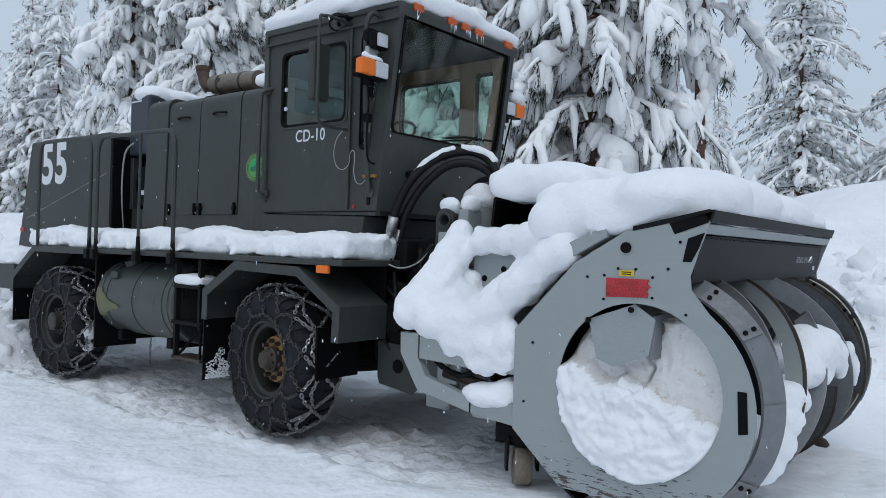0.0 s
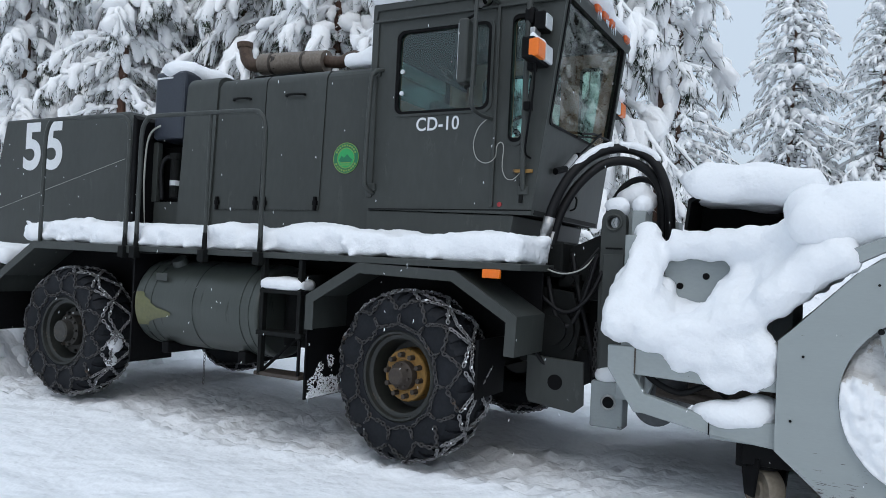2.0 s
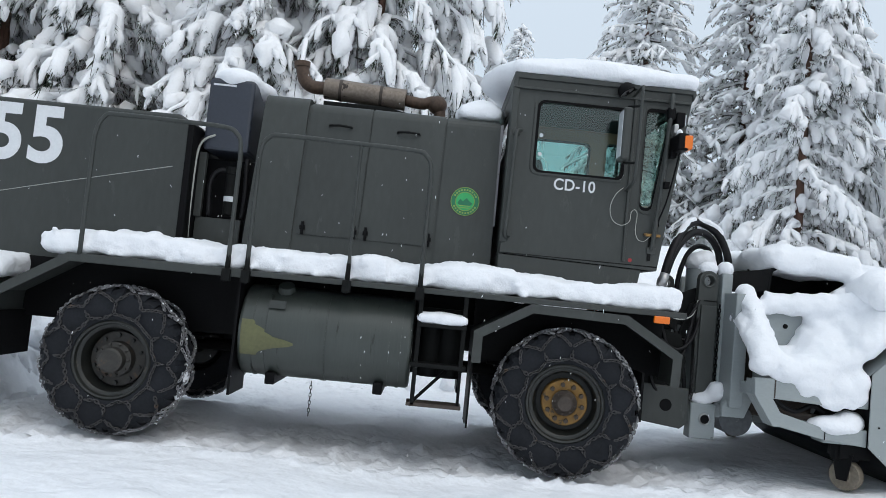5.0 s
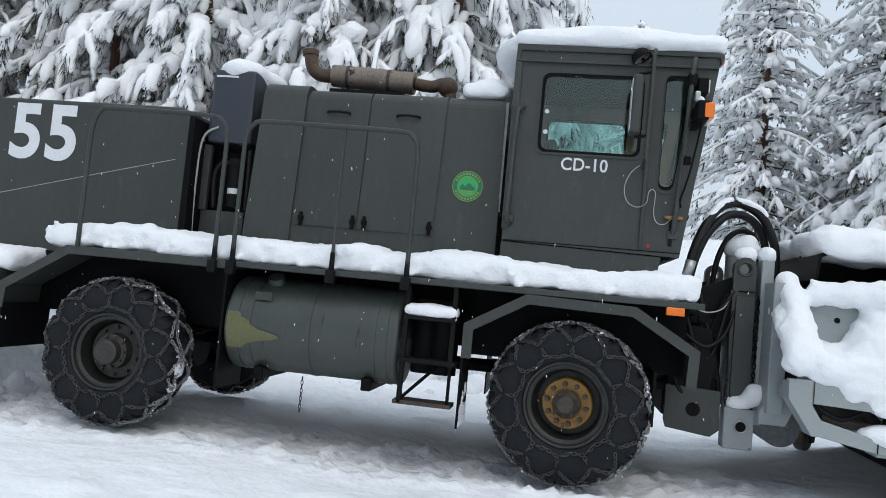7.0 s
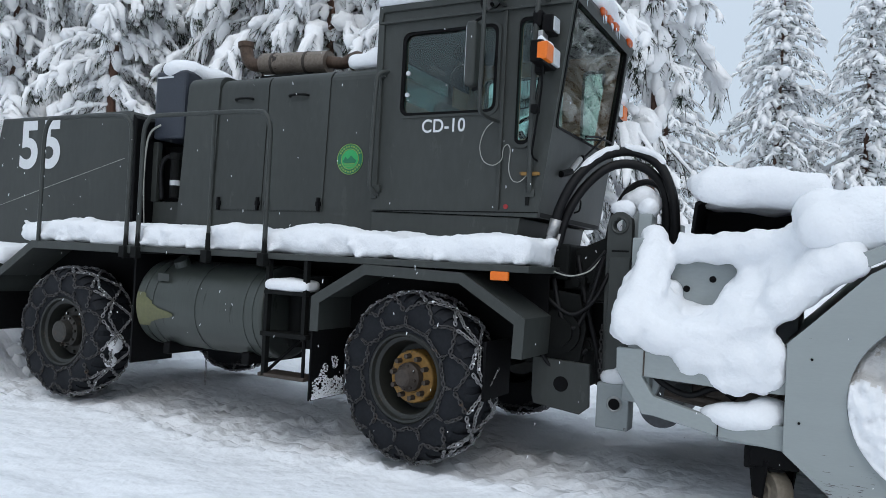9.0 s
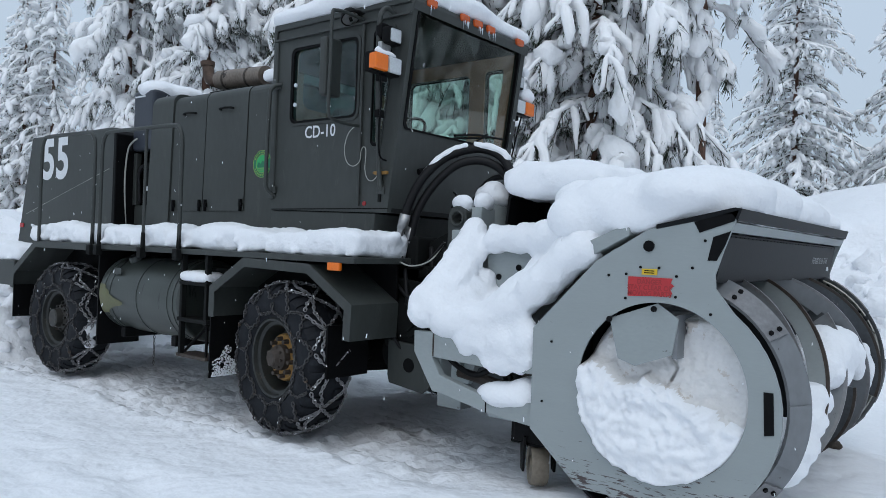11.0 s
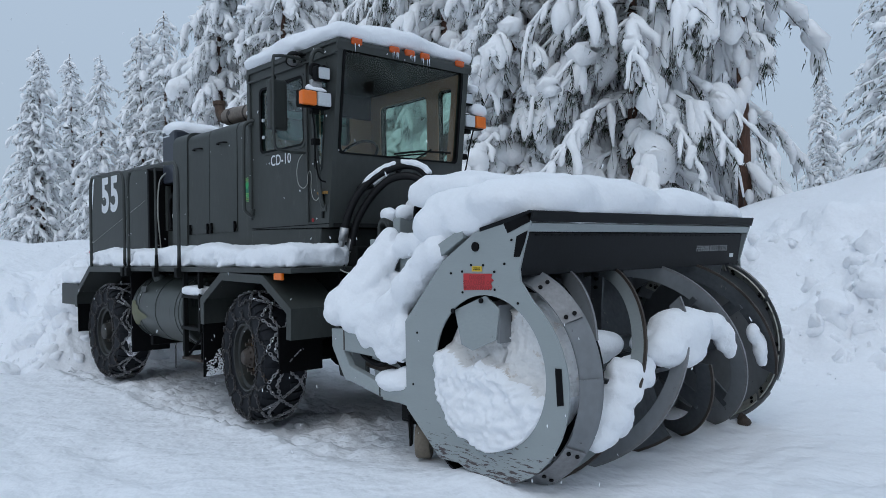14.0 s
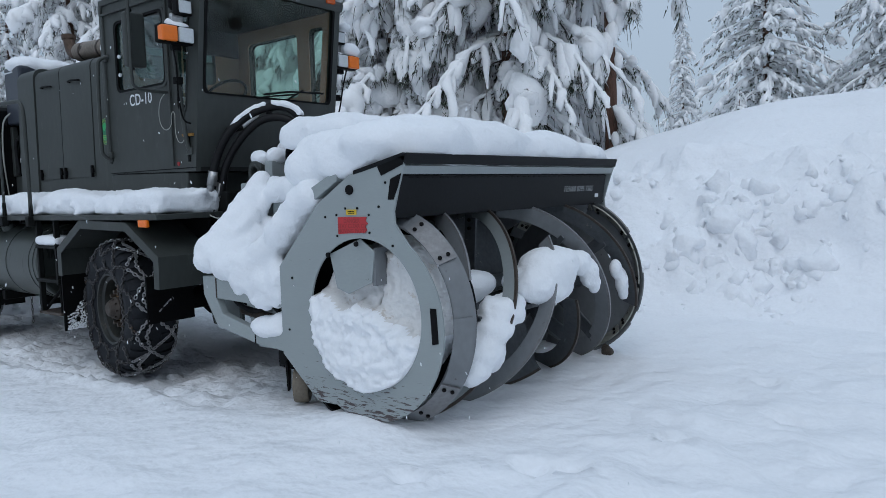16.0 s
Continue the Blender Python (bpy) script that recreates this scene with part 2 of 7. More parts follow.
SEATM = material("seat_vinyl", (0.05, 0.05, 0.052), 0.6, vary=0.2, bump=0.2)
CABLE = material("pale_cable", (0.35, 0.36, 0.33), 0.5, vary=0.1, bump=0)
CASTER = material("caster_wheel", (0.20, 0.17, 0.13), 0.6, vary=0.3, bump=0.3, wear=(0.06, 0.05, 0.04), wear_amount=0.08)
ICE = material("ice", (0.75, 0.82, 0.88), 0.1, vary=0.05, bump=0.1, spec=0.6)
GLASS = glass("tinted_glass", (0.71, 0.86, 0.84), gloss=0.062)
GLASS_FRONT = glass("windscreen_glass", (0.86, 0.90, 0.84), gloss=0.035)


# ---- building helpers ----
ORIGIN = {}


def thing(name, at, label, category, group="", kind=""):
    ob = new(name)
    ob.location = at
    ob.empty_display_size = 0.2
    ORIGIN[ob.name] = Vector(at)
    return tagged(ob, label, category, group, kind)


def link_mesh(name, bm, mat, parent=None, label="", smooth=False, at=None):
    """A bmesh in world coordinates as one mesh object, under a thing or part where one is given."""
    o = Vector(at) if at is not None else (ORIGIN[parent.name] if parent is not None else Vector((0, 0, 0)))
    bmesh.ops.translate(bm, verts=bm.verts, vec=-o)
    me = bpy.data.meshes.new(name)
    if smooth:
        for f in bm.faces:
            f.smooth = True
    bm.to_mesh(me)
    bm.free()
    for m in (mat if isinstance(mat, (list, tuple)) else [mat]):
        me.materials.append(m)
    ob = new(name, me)
    ORIGIN[ob.name] = o
    if parent is not None:
        ob.parent = parent
    else:
        ob.location = o
    if label:
        ob["label"] = label
    return ob


def part(name, bm, mat, parent, label="", smooth=False):
    return link_mesh(name, bm, mat, parent, label, smooth)


def flat_smooth(ob, angle=35):
    """Smooth faces, with edges sharper than the angle kept."""
    me = ob.data
    b = bmesh.new()
    b.from_mesh(me)
    for f in b.faces:
        f.smooth = True
    for e in b.edges:
        if len(e.link_faces) == 2 and e.calc_face_angle(0) > radians(angle):
            e.smooth = False
    b.to_mesh(me)
    b.free()
    return ob


def add_box(bm, x0, x1, y0, y1, z0, z1, bevel=0.0, seg=2):
    r = bmesh.ops.create_cube(bm, size=1.0)
    vs = r["verts"]
    bmesh.ops.scale(bm, verts=vs, vec=(x1 - x0, y1 - y0, z1 - z0))
    bmesh.ops.translate(bm, verts=vs, vec=((x0 + x1) / 2, (y0 + y1) / 2, (z0 + z1) / 2))
    if bevel:
        es = list({e for v in vs for e in v.link_edges})
        bmesh.ops.bevel(bm, geom=es, offset=bevel, segments=seg, affect="EDGES", profile=0.5)
    return bm


def box(x0, x1, y0, y1, z0, z1, bevel=0.0, seg=2):
    return add_box(bmesh.new(), x0, x1, y0, y1, z0, z1, bevel, seg)


def add_cyl(bm, a, b, r0, r1=None, seg=16, caps=True):
    a, b = Vector(a), Vector(b)
    r1 = r0 if r1 is None else r1
    d = b - a
    q = d.to_track_quat("Z", "Y").to_matrix().to_4x4()
    bmesh.ops.create_cone(bm, cap_ends=caps, cap_tris=False, segments=seg, radius1=r0, radius2=r1, depth=d.length,
                          matrix=Matrix.Translation((a + b) / 2) @ q)
    return bm


def cyl(a, b, r0, r1=None, seg=16, caps=True):
    return add_cyl(bmesh.new(), a, b, r0, r1, seg, caps)


def add_tube(bm, pts, r, seg=8, closed=False, taper=None):
    """A round tube along points; r may be a list."""
    pts = [Vector(p) for p in pts]
    n = len(pts)
    rings = []
    up = Vector((0, 0, 1))
    prev = None
    for i, p in enumerate(pts):
        d = (pts[(i + 1) % n] - pts[i - 1]) if closed else (pts[min(i + 1, n - 1)] - pts[max(i - 1, 0)])
        d.normalize()
        if prev is None:
            s = d.cross(up if abs(d.z) < 0.95 else Vector((1, 0, 0))).normalized()
        else:
            s = (prev - d * prev.dot(d)).normalized()
        prev = s
        t = d.cross(s)
        rr = r[i] if isinstance(r, (list, tuple)) else r
        rings.append([bm.verts.new(p + rr * (math.cos(2 * math.pi * k / seg) * s + math.sin(2 * math.pi * k / seg) * t)) for k in range(seg)])
    for i in range(n if closed else n - 1):
        a, b = rings[i], rings[(i + 1) % n]
        for k in range(seg):
            bm.faces.new((a[k], a[(k + 1) % seg], b[(k + 1) % seg], b[k]))
    if not closed:
        bm.faces.new(list(reversed(rings[0])))
        bm.faces.new(rings[-1])
    return bm


def smooth_path(pts, steps=6):
    """Catmull-Rom points through the given ones."""
    pts = [Vector(p) for p in pts]
    out = []
    for i in range(len(pts) - 1):
        p0, p1, p2, p3 = pts[max(i - 1, 0)], pts[i], pts[i + 1], pts[min(i + 2, len(pts) - 1)]
        for k in range(steps):
            t = k / steps
            out.append(0.5 * ((2 * p1) + (p2 - p0) * t + (2 * p0 - 5 * p1 + 4 * p2 - p3) * t * t + (3 * p1 - p0 - 3 * p2 + p3) * t ** 3))
    out.append(pts[-1])
    return out


def tube(pts, r, seg=8, closed=False):
    return add_tube(bmesh.new(), pts, r, seg, closed)


def add_prism(bm, outline, y0, y1, bevel=0.0):
    """An outline of (x, z) carried from y0 to y1."""
    a = [bm.verts.new((x, y0, z)) for x, z in outline]
    b = [bm.verts.new((x, y1, z)) for x, z in outline]
    n = len(outline)
    fs = [bm.faces.new(a), bm.faces.new(list(reversed(b)))]
    for i in range(n):
        fs.append(bm.faces.new((a[(i + 1) % n], a[i], b[i], b[(i + 1) % n])))
    bmesh.ops.recalc_face_normals(bm, faces=fs)
    if bevel:
        es = list({e for f in fs for e in f.edges})
        bmesh.ops.bevel(bm, geom=es, offset=bevel, segments=2, affect="EDGES", profile=0.5)
    return bm


def prism(outline, y0, y1, bevel=0.0):
    return add_prism(bmesh.new(), outline, y0, y1, bevel)


def round_rect(x0, x1, z0, z1, r, seg=5):
    pts = []
    for cx, cz, a0 in ((x1 - r, z1 - r, 0), (x0 + r, z1 - r, 90), (x0 + r, z0 + r, 180), (x1 - r, z0 + r, 270)):
        for k in range(seg + 1):
            a = radians(a0 + 90 * k / seg)
            pts.append((cx + r * math.cos(a), cz + r * math.sin(a)))
    return pts


def snow_mass(name, blobs, label, voxel=0.035, rough=0.02, freq=7.0, at=None, mat=None, smooth_steps=6, clods=0.0):
    """Snow lying on something: rounded lumps grown together into one skin, then roughened."""
    bm = bmesh.new()
    for b in blobs:
        kind = b[0]
        if kind == "ball":
            _, c, r, *rest = b
            m = Matrix.LocRotScale(c, Euler([radians(a) for a in (rest[0] if rest else (0, 0, 0))]), r)
            bmesh.ops.create_icosphere(bm, subdivisions=3, radius=1.0, matrix=m)
        elif kind == "slab":
            _, (x0, x1, y0, y1, z0, z1), bev = b
            add_box(bm, x0, x1, y0, y1, z0, z1, bev, 3)
        elif kind == "tube":
            _, pts, r = b
            add_tube(bm, smooth_path(pts, 5), r, 10)
    me = bpy.data.meshes.new(name)
    bm.to_mesh(me)
    bm.free()
    ob = bpy.data.objects.new(name, me)
    scene.collection.objects.link(ob)
    mod = ob.modifiers.new("remesh", "REMESH")
    mod.mode = "VOXEL"
    mod.voxel_size = voxel
    mod.use_smooth_shade = True
    sm = ob.modifiers.new("smooth", "SMOOTH")
    sm.iterations = smooth_steps
    sm.factor = 0.6
    dg = bpy.context.evaluated_depsgraph_get()
    dg.update()
    done = bpy.data.meshes.new_from_object(ob.evaluated_get(dg))
    ob.modifiers.clear()
    ob.data = done
    done.name = name
    off = random.uniform(0, 50)
    nrm = [v.normal.copy() for v in done.vertices]
    for v, n in zip(done.vertices, nrm):
        p = v.co
        d = rough * noise.noise((p + Vector((off, 0, 0))) * freq) + 0.6 * rough * noise.noise((p + Vector((0, off, 0))) * freq * 2.7)
        d += 2.2 * rough * noise.noise((p + Vector((0, 0, off))) * freq * 0.33)
        if clods:
            d += clods * (0.5 - noise.voronoi(p * 9.0)[0][0])
        v.co = p + n * d
    for f in done.polygons:
        f.use_smooth = True
    done.materials.clear()
    done.materials.append(mat or SNOW)
    if at is None:
        lo = [min(v.co[k] for v in done.vertices) for k in range(3)]
        hi = [max(v.co[k] for v in done.vertices) for k in range(3)]
        at = ((lo[0] + hi[0]) / 2, (lo[1] + hi[1]) / 2, lo[2])
    done.transform(Matrix.Translation(-Vector(at)))
    ob.location = at
    return tagged(ob, label, "snow")


def text_mesh(word, size, spacing=1.0, bold=0.03):
    """Letters of the built-in font as flat faces in x-y, centred."""
    cu = bpy.data.curves.new("lettering", "FONT")
    cu.body, cu.size, cu.align_x, cu.align_y = word, size, "CENTER", "CENTER"
    cu.space_character = spacing
    cu.offset = size * bold
    cu.resolution_u = 6
    ob = bpy.data.objects.new("lettering", cu)
    scene.collection.objects.link(ob)
    dg = bpy.context.evaluated_depsgraph_get()
    dg.update()
    me = bpy.data.meshes.new_from_object(ob.evaluated_get(dg))
    bpy.data.objects.remove(ob)
    bm = bmesh.new()
    bm.from_mesh(me)
    bpy.data.meshes.remove(me)
    return bm


def side_text(word, size, x, y, z, lean=0.0, widen=1.0, spacing=1.0, bold=0.03):
    """Lettering upright on a side that faces -y."""
    bm = text_mesh(word, size, spacing, bold)
    bmesh.ops.transform(bm, matrix=Matrix.Translation((x, y, z)) @ Euler((radians(90), 0, 0)).to_matrix().to_4x4() @ Matrix.Rotation(lean, 4, "Z") @ Matrix.Diagonal((widen, 1, 1, 1)), verts=bm.verts)
    return bm

# ---- ground: one sheet of snow with ploughed banks ----
def step01(v):
    v = max(0.0, min(1.0, v))
    return v * v * (3 - 2 * v)


def bank_profile(d, top):
    """Height of a ploughed bank at d metres from its toe: lumpy skirt, then a smooth shoulder."""
    if d <= 0:
        return 0.0
    return top * (0.42 * step01(d / 2.2) + 0.58 * step01((d - 1.0) / 5.5))


def chunk(q, density):
    """Rounded lumps with creases between them, about -0.5 to 0.5."""
    near = noise.voronoi(q * density)[0]
    return math.sqrt(min(1.0, (near[1] - near[0]) * 1.5)) - 0.5


def ground_z(x, y, fine=True):
    z = 0.07 + 0.13 * step01((x - 0.2) / 3.0)
    p = Vector((x, y, 0))
    toe = 4.9 + 0.35 * noise.noise(p * 0.35)
    top = 2.0 + 1.0 * step01((x + 2.5) / 6.0)
    b1 = bank_profile(y - toe, top)
    b2 = bank_profile(-7.7 - x + 0.4 * noise.noise(p * 0.5), 2.0) * step01((y + 7) / 4)
    bank = max(b1, b2) + 0.25 * min(b1, b2)
    heap = min(-5.25 - x + 0.3 * noise.noise(p * 1.1), y + 0.7 + 0.3 * noise.noise(p * 0.9 + Vector((5, 0, 0))))
    bank = max(bank, (0.72 * step01(heap / 0.8) + 0.75 * step01((heap - 0.9) / 1.8)) * step01((6.5 - y) / 1.5))
    z += bank
    far = max(abs(x), abs(y))
    z += 0.035 * noise.noise(p * 0.45) + 0.015 * noise.noise(p * 1.7 + Vector((3, 9, 0)))
    if bank > 0.02:
        z += 0.22 * step01(bank) * noise.noise(p * 0.42 + Vector((7, 1, 0)))
    if not fine:
        return z
    # churned snow round and under the wheels, with rolled tracks
    rim = -0.30 + 0.20 * noise.noise(Vector((x * 0.8, 1.3, 0))) + 0.06 * noise.noise(p * 4.0)
    churn = step01((y - rim) / 0.22) * step01((5.2 - y) / 0.8) * step01((x + 8.5) / 1.0) * step01((2.6 - x) / 1.5)
    if churn > 0.01:
        near_wheels = 1.0 - 0.55 * step01((y - 0.9) / 1.0)
        z -= 0.045 * churn
        z += churn * (0.035 * noise.noise(p * 2.7) + near_wheels * (0.045 * noise.noise(p * 6.3) + 0.050 * noise.noise(p * 12.0) + 0.034 * noise.noise(p * 24.0)))
        z += churn * 0.012 * noise.noise(Vector((x * 0.9, y * 5.5, 4)))
    crust = math.exp(-((y - rim) / 0.10) ** 2) * step01((x + 8.5) / 1.0) * step01((2.2 - x) / 1.0)
    if crust > 0.02:
        z += crust * (0.03 + 0.05 * noise.noise(p * 11.0) + 0.03 * noise.noise(p * 23.0))
    # lumps along the foot of the bank: low rolls, then a broken ledge
    d = max(y - toe, -7.7 - x, heap)
    lump = step01((d + 0.3) / 0.6) * step01((3.3 - d) / 0.9)
    if lump > 0.01 and far < 22:
        q = Vector((x + 0.22 * noise.noise(p * 2.3), y + 0.22 * noise.noise(p * 2.3 + Vector((4, 4, 0))), 0.3))
        rough = step01((d - 0.35) / 0.6)
        patch = step01(0.5 + 1.6 * noise.noise(p * 0.9 + Vector((2, 6, 0))))
        z += lump * (0.12 + 0.88 * rough) * (0.30 * chunk(q, 1.15) * (0.4 + 0.6 * patch) + 0.21 * chunk(q + Vector((0, 0, 2)), 2.6) * (0.25 + 0.75 * patch)
                                             + 0.085 * chunk(q + Vector((0, 0, 5)), 6.0) * patch + 0.15 * noise.noise(p * 1.3) + 0.05 * noise.noise(p * 8.0))
        for ledge, rise in ((1.0, 0.34), (2.5, 0.26)):
            z += rise * lump * (step01((d - ledge - 0.6 * noise.noise(p * 0.8 + Vector((ledge, 0, 0))) - 0.22 * noise.noise(p * 2.6)) / 0.35) - 0.25)
    # snow pushed up under the head
    z += 0.085 * math.exp(-((x - 3.15) / 0.45) ** 2) * step01((y + 0.42) / 0.35) * step01((2.95 - y) / 0.35)
    # soft drift marks in the open snow
    open_snow = step01((-0.6 - y) / 1.0)
    if open_snow > 0:
        z += open_snow * (0.034 * noise.noise(Vector((x * 0.9, y * 2.6, 5))) + 0.042 * noise.noise(Vector((x * 2.2, y * 4.2, 1))) + 0.024 * noise.noise(Vector((x * 4.5, y * 6.0, 1))) + 0.012 * noise.noise(Vector((x * 9.0, y * 11.0, 6))))
    ahead = step01((x - 3.9) / 0.8) * step01((4.5 - y) / 1.0)
    if ahead > 0 and far < 14:
        z += ahead * (0.055 * noise.noise(Vector((x * 2.6, y * 2.6, 8))) + 0.030 * noise.noise(Vector((x * 6.0, y * 6.0, 3))) + 0.014 * noise.noise(Vector((x * 11.0, y * 11.0, 9))))
    # old footprints, half filled
    for fx, fy, fr in ((4.42, -0.10, 0.11), (4.62, -0.02, 0.08), (3.95, -0.55, 0.10), (4.9, 0.6, 0.09), (5.3, 1.3, 0.10), (5.0, 2.1, 0.09), (5.6, 2.9, 0.11), (4.6, 3.4, 0.09)):
        q = ((x - fx) ** 2 + ((y - fy) * 1.4) ** 2) / (fr * fr)
        if q < 6:
            z -= 0.095 * math.exp(-q) - 0.03 * math.exp(-(q - 2.2) ** 2)
    return z


def axis_steps(lo, hi, fine, edge):
    out = list(np.arange(lo, hi, fine))
    s, v = fine, out[-1]
    while v < edge:
        s *= 1.28
        v += s
        out.append(v)
    s, v, back = fine, out[0], []
    while v > -edge:
        s *= 1.28
        v -= s
        back.append(v)
    return back[::-1] + out


def build_ground():
    xs = axis_steps(-12.5, 9.5, 0.058, 2500)
    ys = axis_steps(-3.6, -0.95, 0.085, 0)[:-1] + list(np.arange(-0.95, 1.4, 0.045)) + list(np.arange(1.4, 4.6, 0.07)) + axis_steps(4.6, 9.0, 0.052, 2500)
    front = axis_steps(-3.6, 9.0, 0.085, 2500)
    ys = sorted({round(v, 4) for v in ys if v > -3.7} | {round(v, 4) for v in front if v < -3.6})
    ys = [v for k, v in enumerate(ys) if k == 0 or v - ys[k - 1] > 0.02]
    nx, ny = len(xs), len(ys)
    vs = [(x, y, ground_z(x, y)) for y in ys for x in xs]
    fs = [(j * nx + i, j * nx + i + 1, (j + 1) * nx + i + 1, (j + 1) * nx + i) for j in range(ny - 1) for i in range(nx - 1)]
    me = bpy.data.meshes.new("ground")
    me.from_pydata(vs, [], fs)
    me.polygons.foreach_set("use_smooth", [True] * len(me.polygons))
    me.materials.append(SNOW_GROUND)
    return tagged(new("ground", me), "snow-covered ground with trampled ruts and ploughed banks", "ground", kind="structure")


build_ground()


def unit_ball(level):
    """Corners and faces of a unit icosphere."""
    bm = bmesh.new()
    bmesh.ops.create_icosphere(bm, subdivisions=level, radius=1.0)
    out = [v.co.copy() for v in bm.verts], [tuple(v.index for v in f.verts) for f in bm.faces]
    bm.free()
    return out


def build_clods():
    """Broken snow thrown up by the plough, crowded along the ledges of the banks."""
    rnd = random.Random(19)
    fine, coarse, small = unit_ball(3), unit_ball(2), unit_ball(1)
    vs, fs = [], []
    for k in range(3000):
        side = k % 3 == 0
        band = rnd.choice((0.2, 0.35, 0.8, 1.0, 1.15, 1.4, 1.5, 1.8))
        d = band + rnd.gauss(0, 0.22 if band > 0.5 else 0.35)
        if side:
            x, y = -5.3 - d * 1.2, rnd.uniform(-0.7, 5.5)
        else:
            x, y = rnd.uniform(-7.5, 9.0), 4.9 + d
        p = Vector((x, y, 0))
        if not side:
            y += 0.35 * noise.noise(p * 0.35)
        if noise.noise(p * 0.9 + Vector((2, 6, 0))) < rnd.uniform(-0.5, 0.25) or d < -0.3:
            continue
        r = min(0.21, (0.075 if side else 0.060 if band > 0.5 else 0.042) * math.exp(rnd.gauss(0, 0.6)))
        ball = fine if r > 0.15 else coarse if r > 0.06 else small
        m = Matrix.LocRotScale((x, y, ground_z(x, y) - r * 0.68), Euler((rnd.uniform(0, 6), rnd.uniform(0, 6), rnd.uniform(0, 6))), (r * rnd.uniform(.8, 1.4), r * rnd.uniform(.8, 1.3), r * rnd.uniform(.65, 1)))
        n = len(vs)
        f1, f2 = 0.55 / r, 1.5 / r
        for v in ball[0]:
            q = m @ v
            w = (q - m.translation).normalized()
            vs.append(q + w * r * (0.85 * noise.noise(q * f1) + 0.6 * noise.noise(q * f2)))
        fs += [tuple(n + i for i in f) for f in ball[1]]
    me = bpy.data.meshes.new("snow_clods")
    me.from_pydata(vs, [], fs)
    me.polygons.foreach_set("use_smooth", [True] * len(me.polygons))
    me.materials.append(SNOW_GROUND)
    return tagged(new("snow_clods", me), "broken clods of ploughed snow along the banks", "snow", kind="stuff")


build_clods()


# ---- snow-laden conifers ----
class Soup:
    """Collects faces of one mesh."""

    def __init__(self):
        self.v, self.f = [], []

    def tube(self, pts, radii, seg, flat=1.0, wob=0.0, rnd=None, dome=0.0):
        base = len(self.v)
        for i, p in enumerate(pts):
            d = pts[min(i + 1, len(pts) - 1)] - pts[max(i - 1, 0)]
            if d.length < 1e-6:
                d = Vector((0, 0, 1))
            d.normalize()
            s = d.cross(Vector((0, 0, 1)))
            s = s.normalized() if s.length > 1e-3 else Vector((1, 0, 0))
            u = s.cross(d)
            for k in range(seg):
                a = 2 * math.pi * k / seg
                w = 1 + (rnd.uniform(-wob, wob) if wob else 0)
                q = p + radii[i] * w * (math.cos(a) * s + flat * math.sin(a) * u)
                self.v.append((q.x, q.y, q.z))
        for i in range(len(pts) - 1):
            for k in range(seg):
                k2 = (k + 1) % seg
                self.f.append((base + i * seg + k, base + i * seg + k2, base + (i + 1) * seg + k2, base + (i + 1) * seg + k))
        e = base + (len(pts) - 1) * seg
        if not dome:
            self.f.append(tuple(base + k for k in range(seg))[::-1])
            self.f.append(tuple(e + k for k in range(seg)))
            return
        for first, p, q, r, turn in ((base, pts[0], pts[1], radii[0], -1), (e, pts[-1], pts[-2], radii[-1], 1)):
            tip = len(self.v)
            self.v.append(tuple(p + (p - q).normalized() * r * dome))
            for k in range(seg):
                self.f.append((first + k, first + (k + 1) % seg, tip)[::turn])

    def blade(self, p, d, w):
        s = d.cross(Vector((0.3, 0.2, 1))).normalized() * w
        b = len(self.v)
        e = p + d
        self.v += [tuple(p - s), tuple(p + s), tuple(e)]
        self.f.append((b, b + 1, b + 2))

    def mesh(self, name, mat, smooth=True):
        me = bpy.data.meshes.new(name)
        me.from_pydata(self.v, [], self.f)
        if smooth:
            me.polygons.foreach_set("use_smooth", [True] * len(me.polygons))
        me.materials.append(mat)
        return me


DOWN = Vector((0, 0, -1))


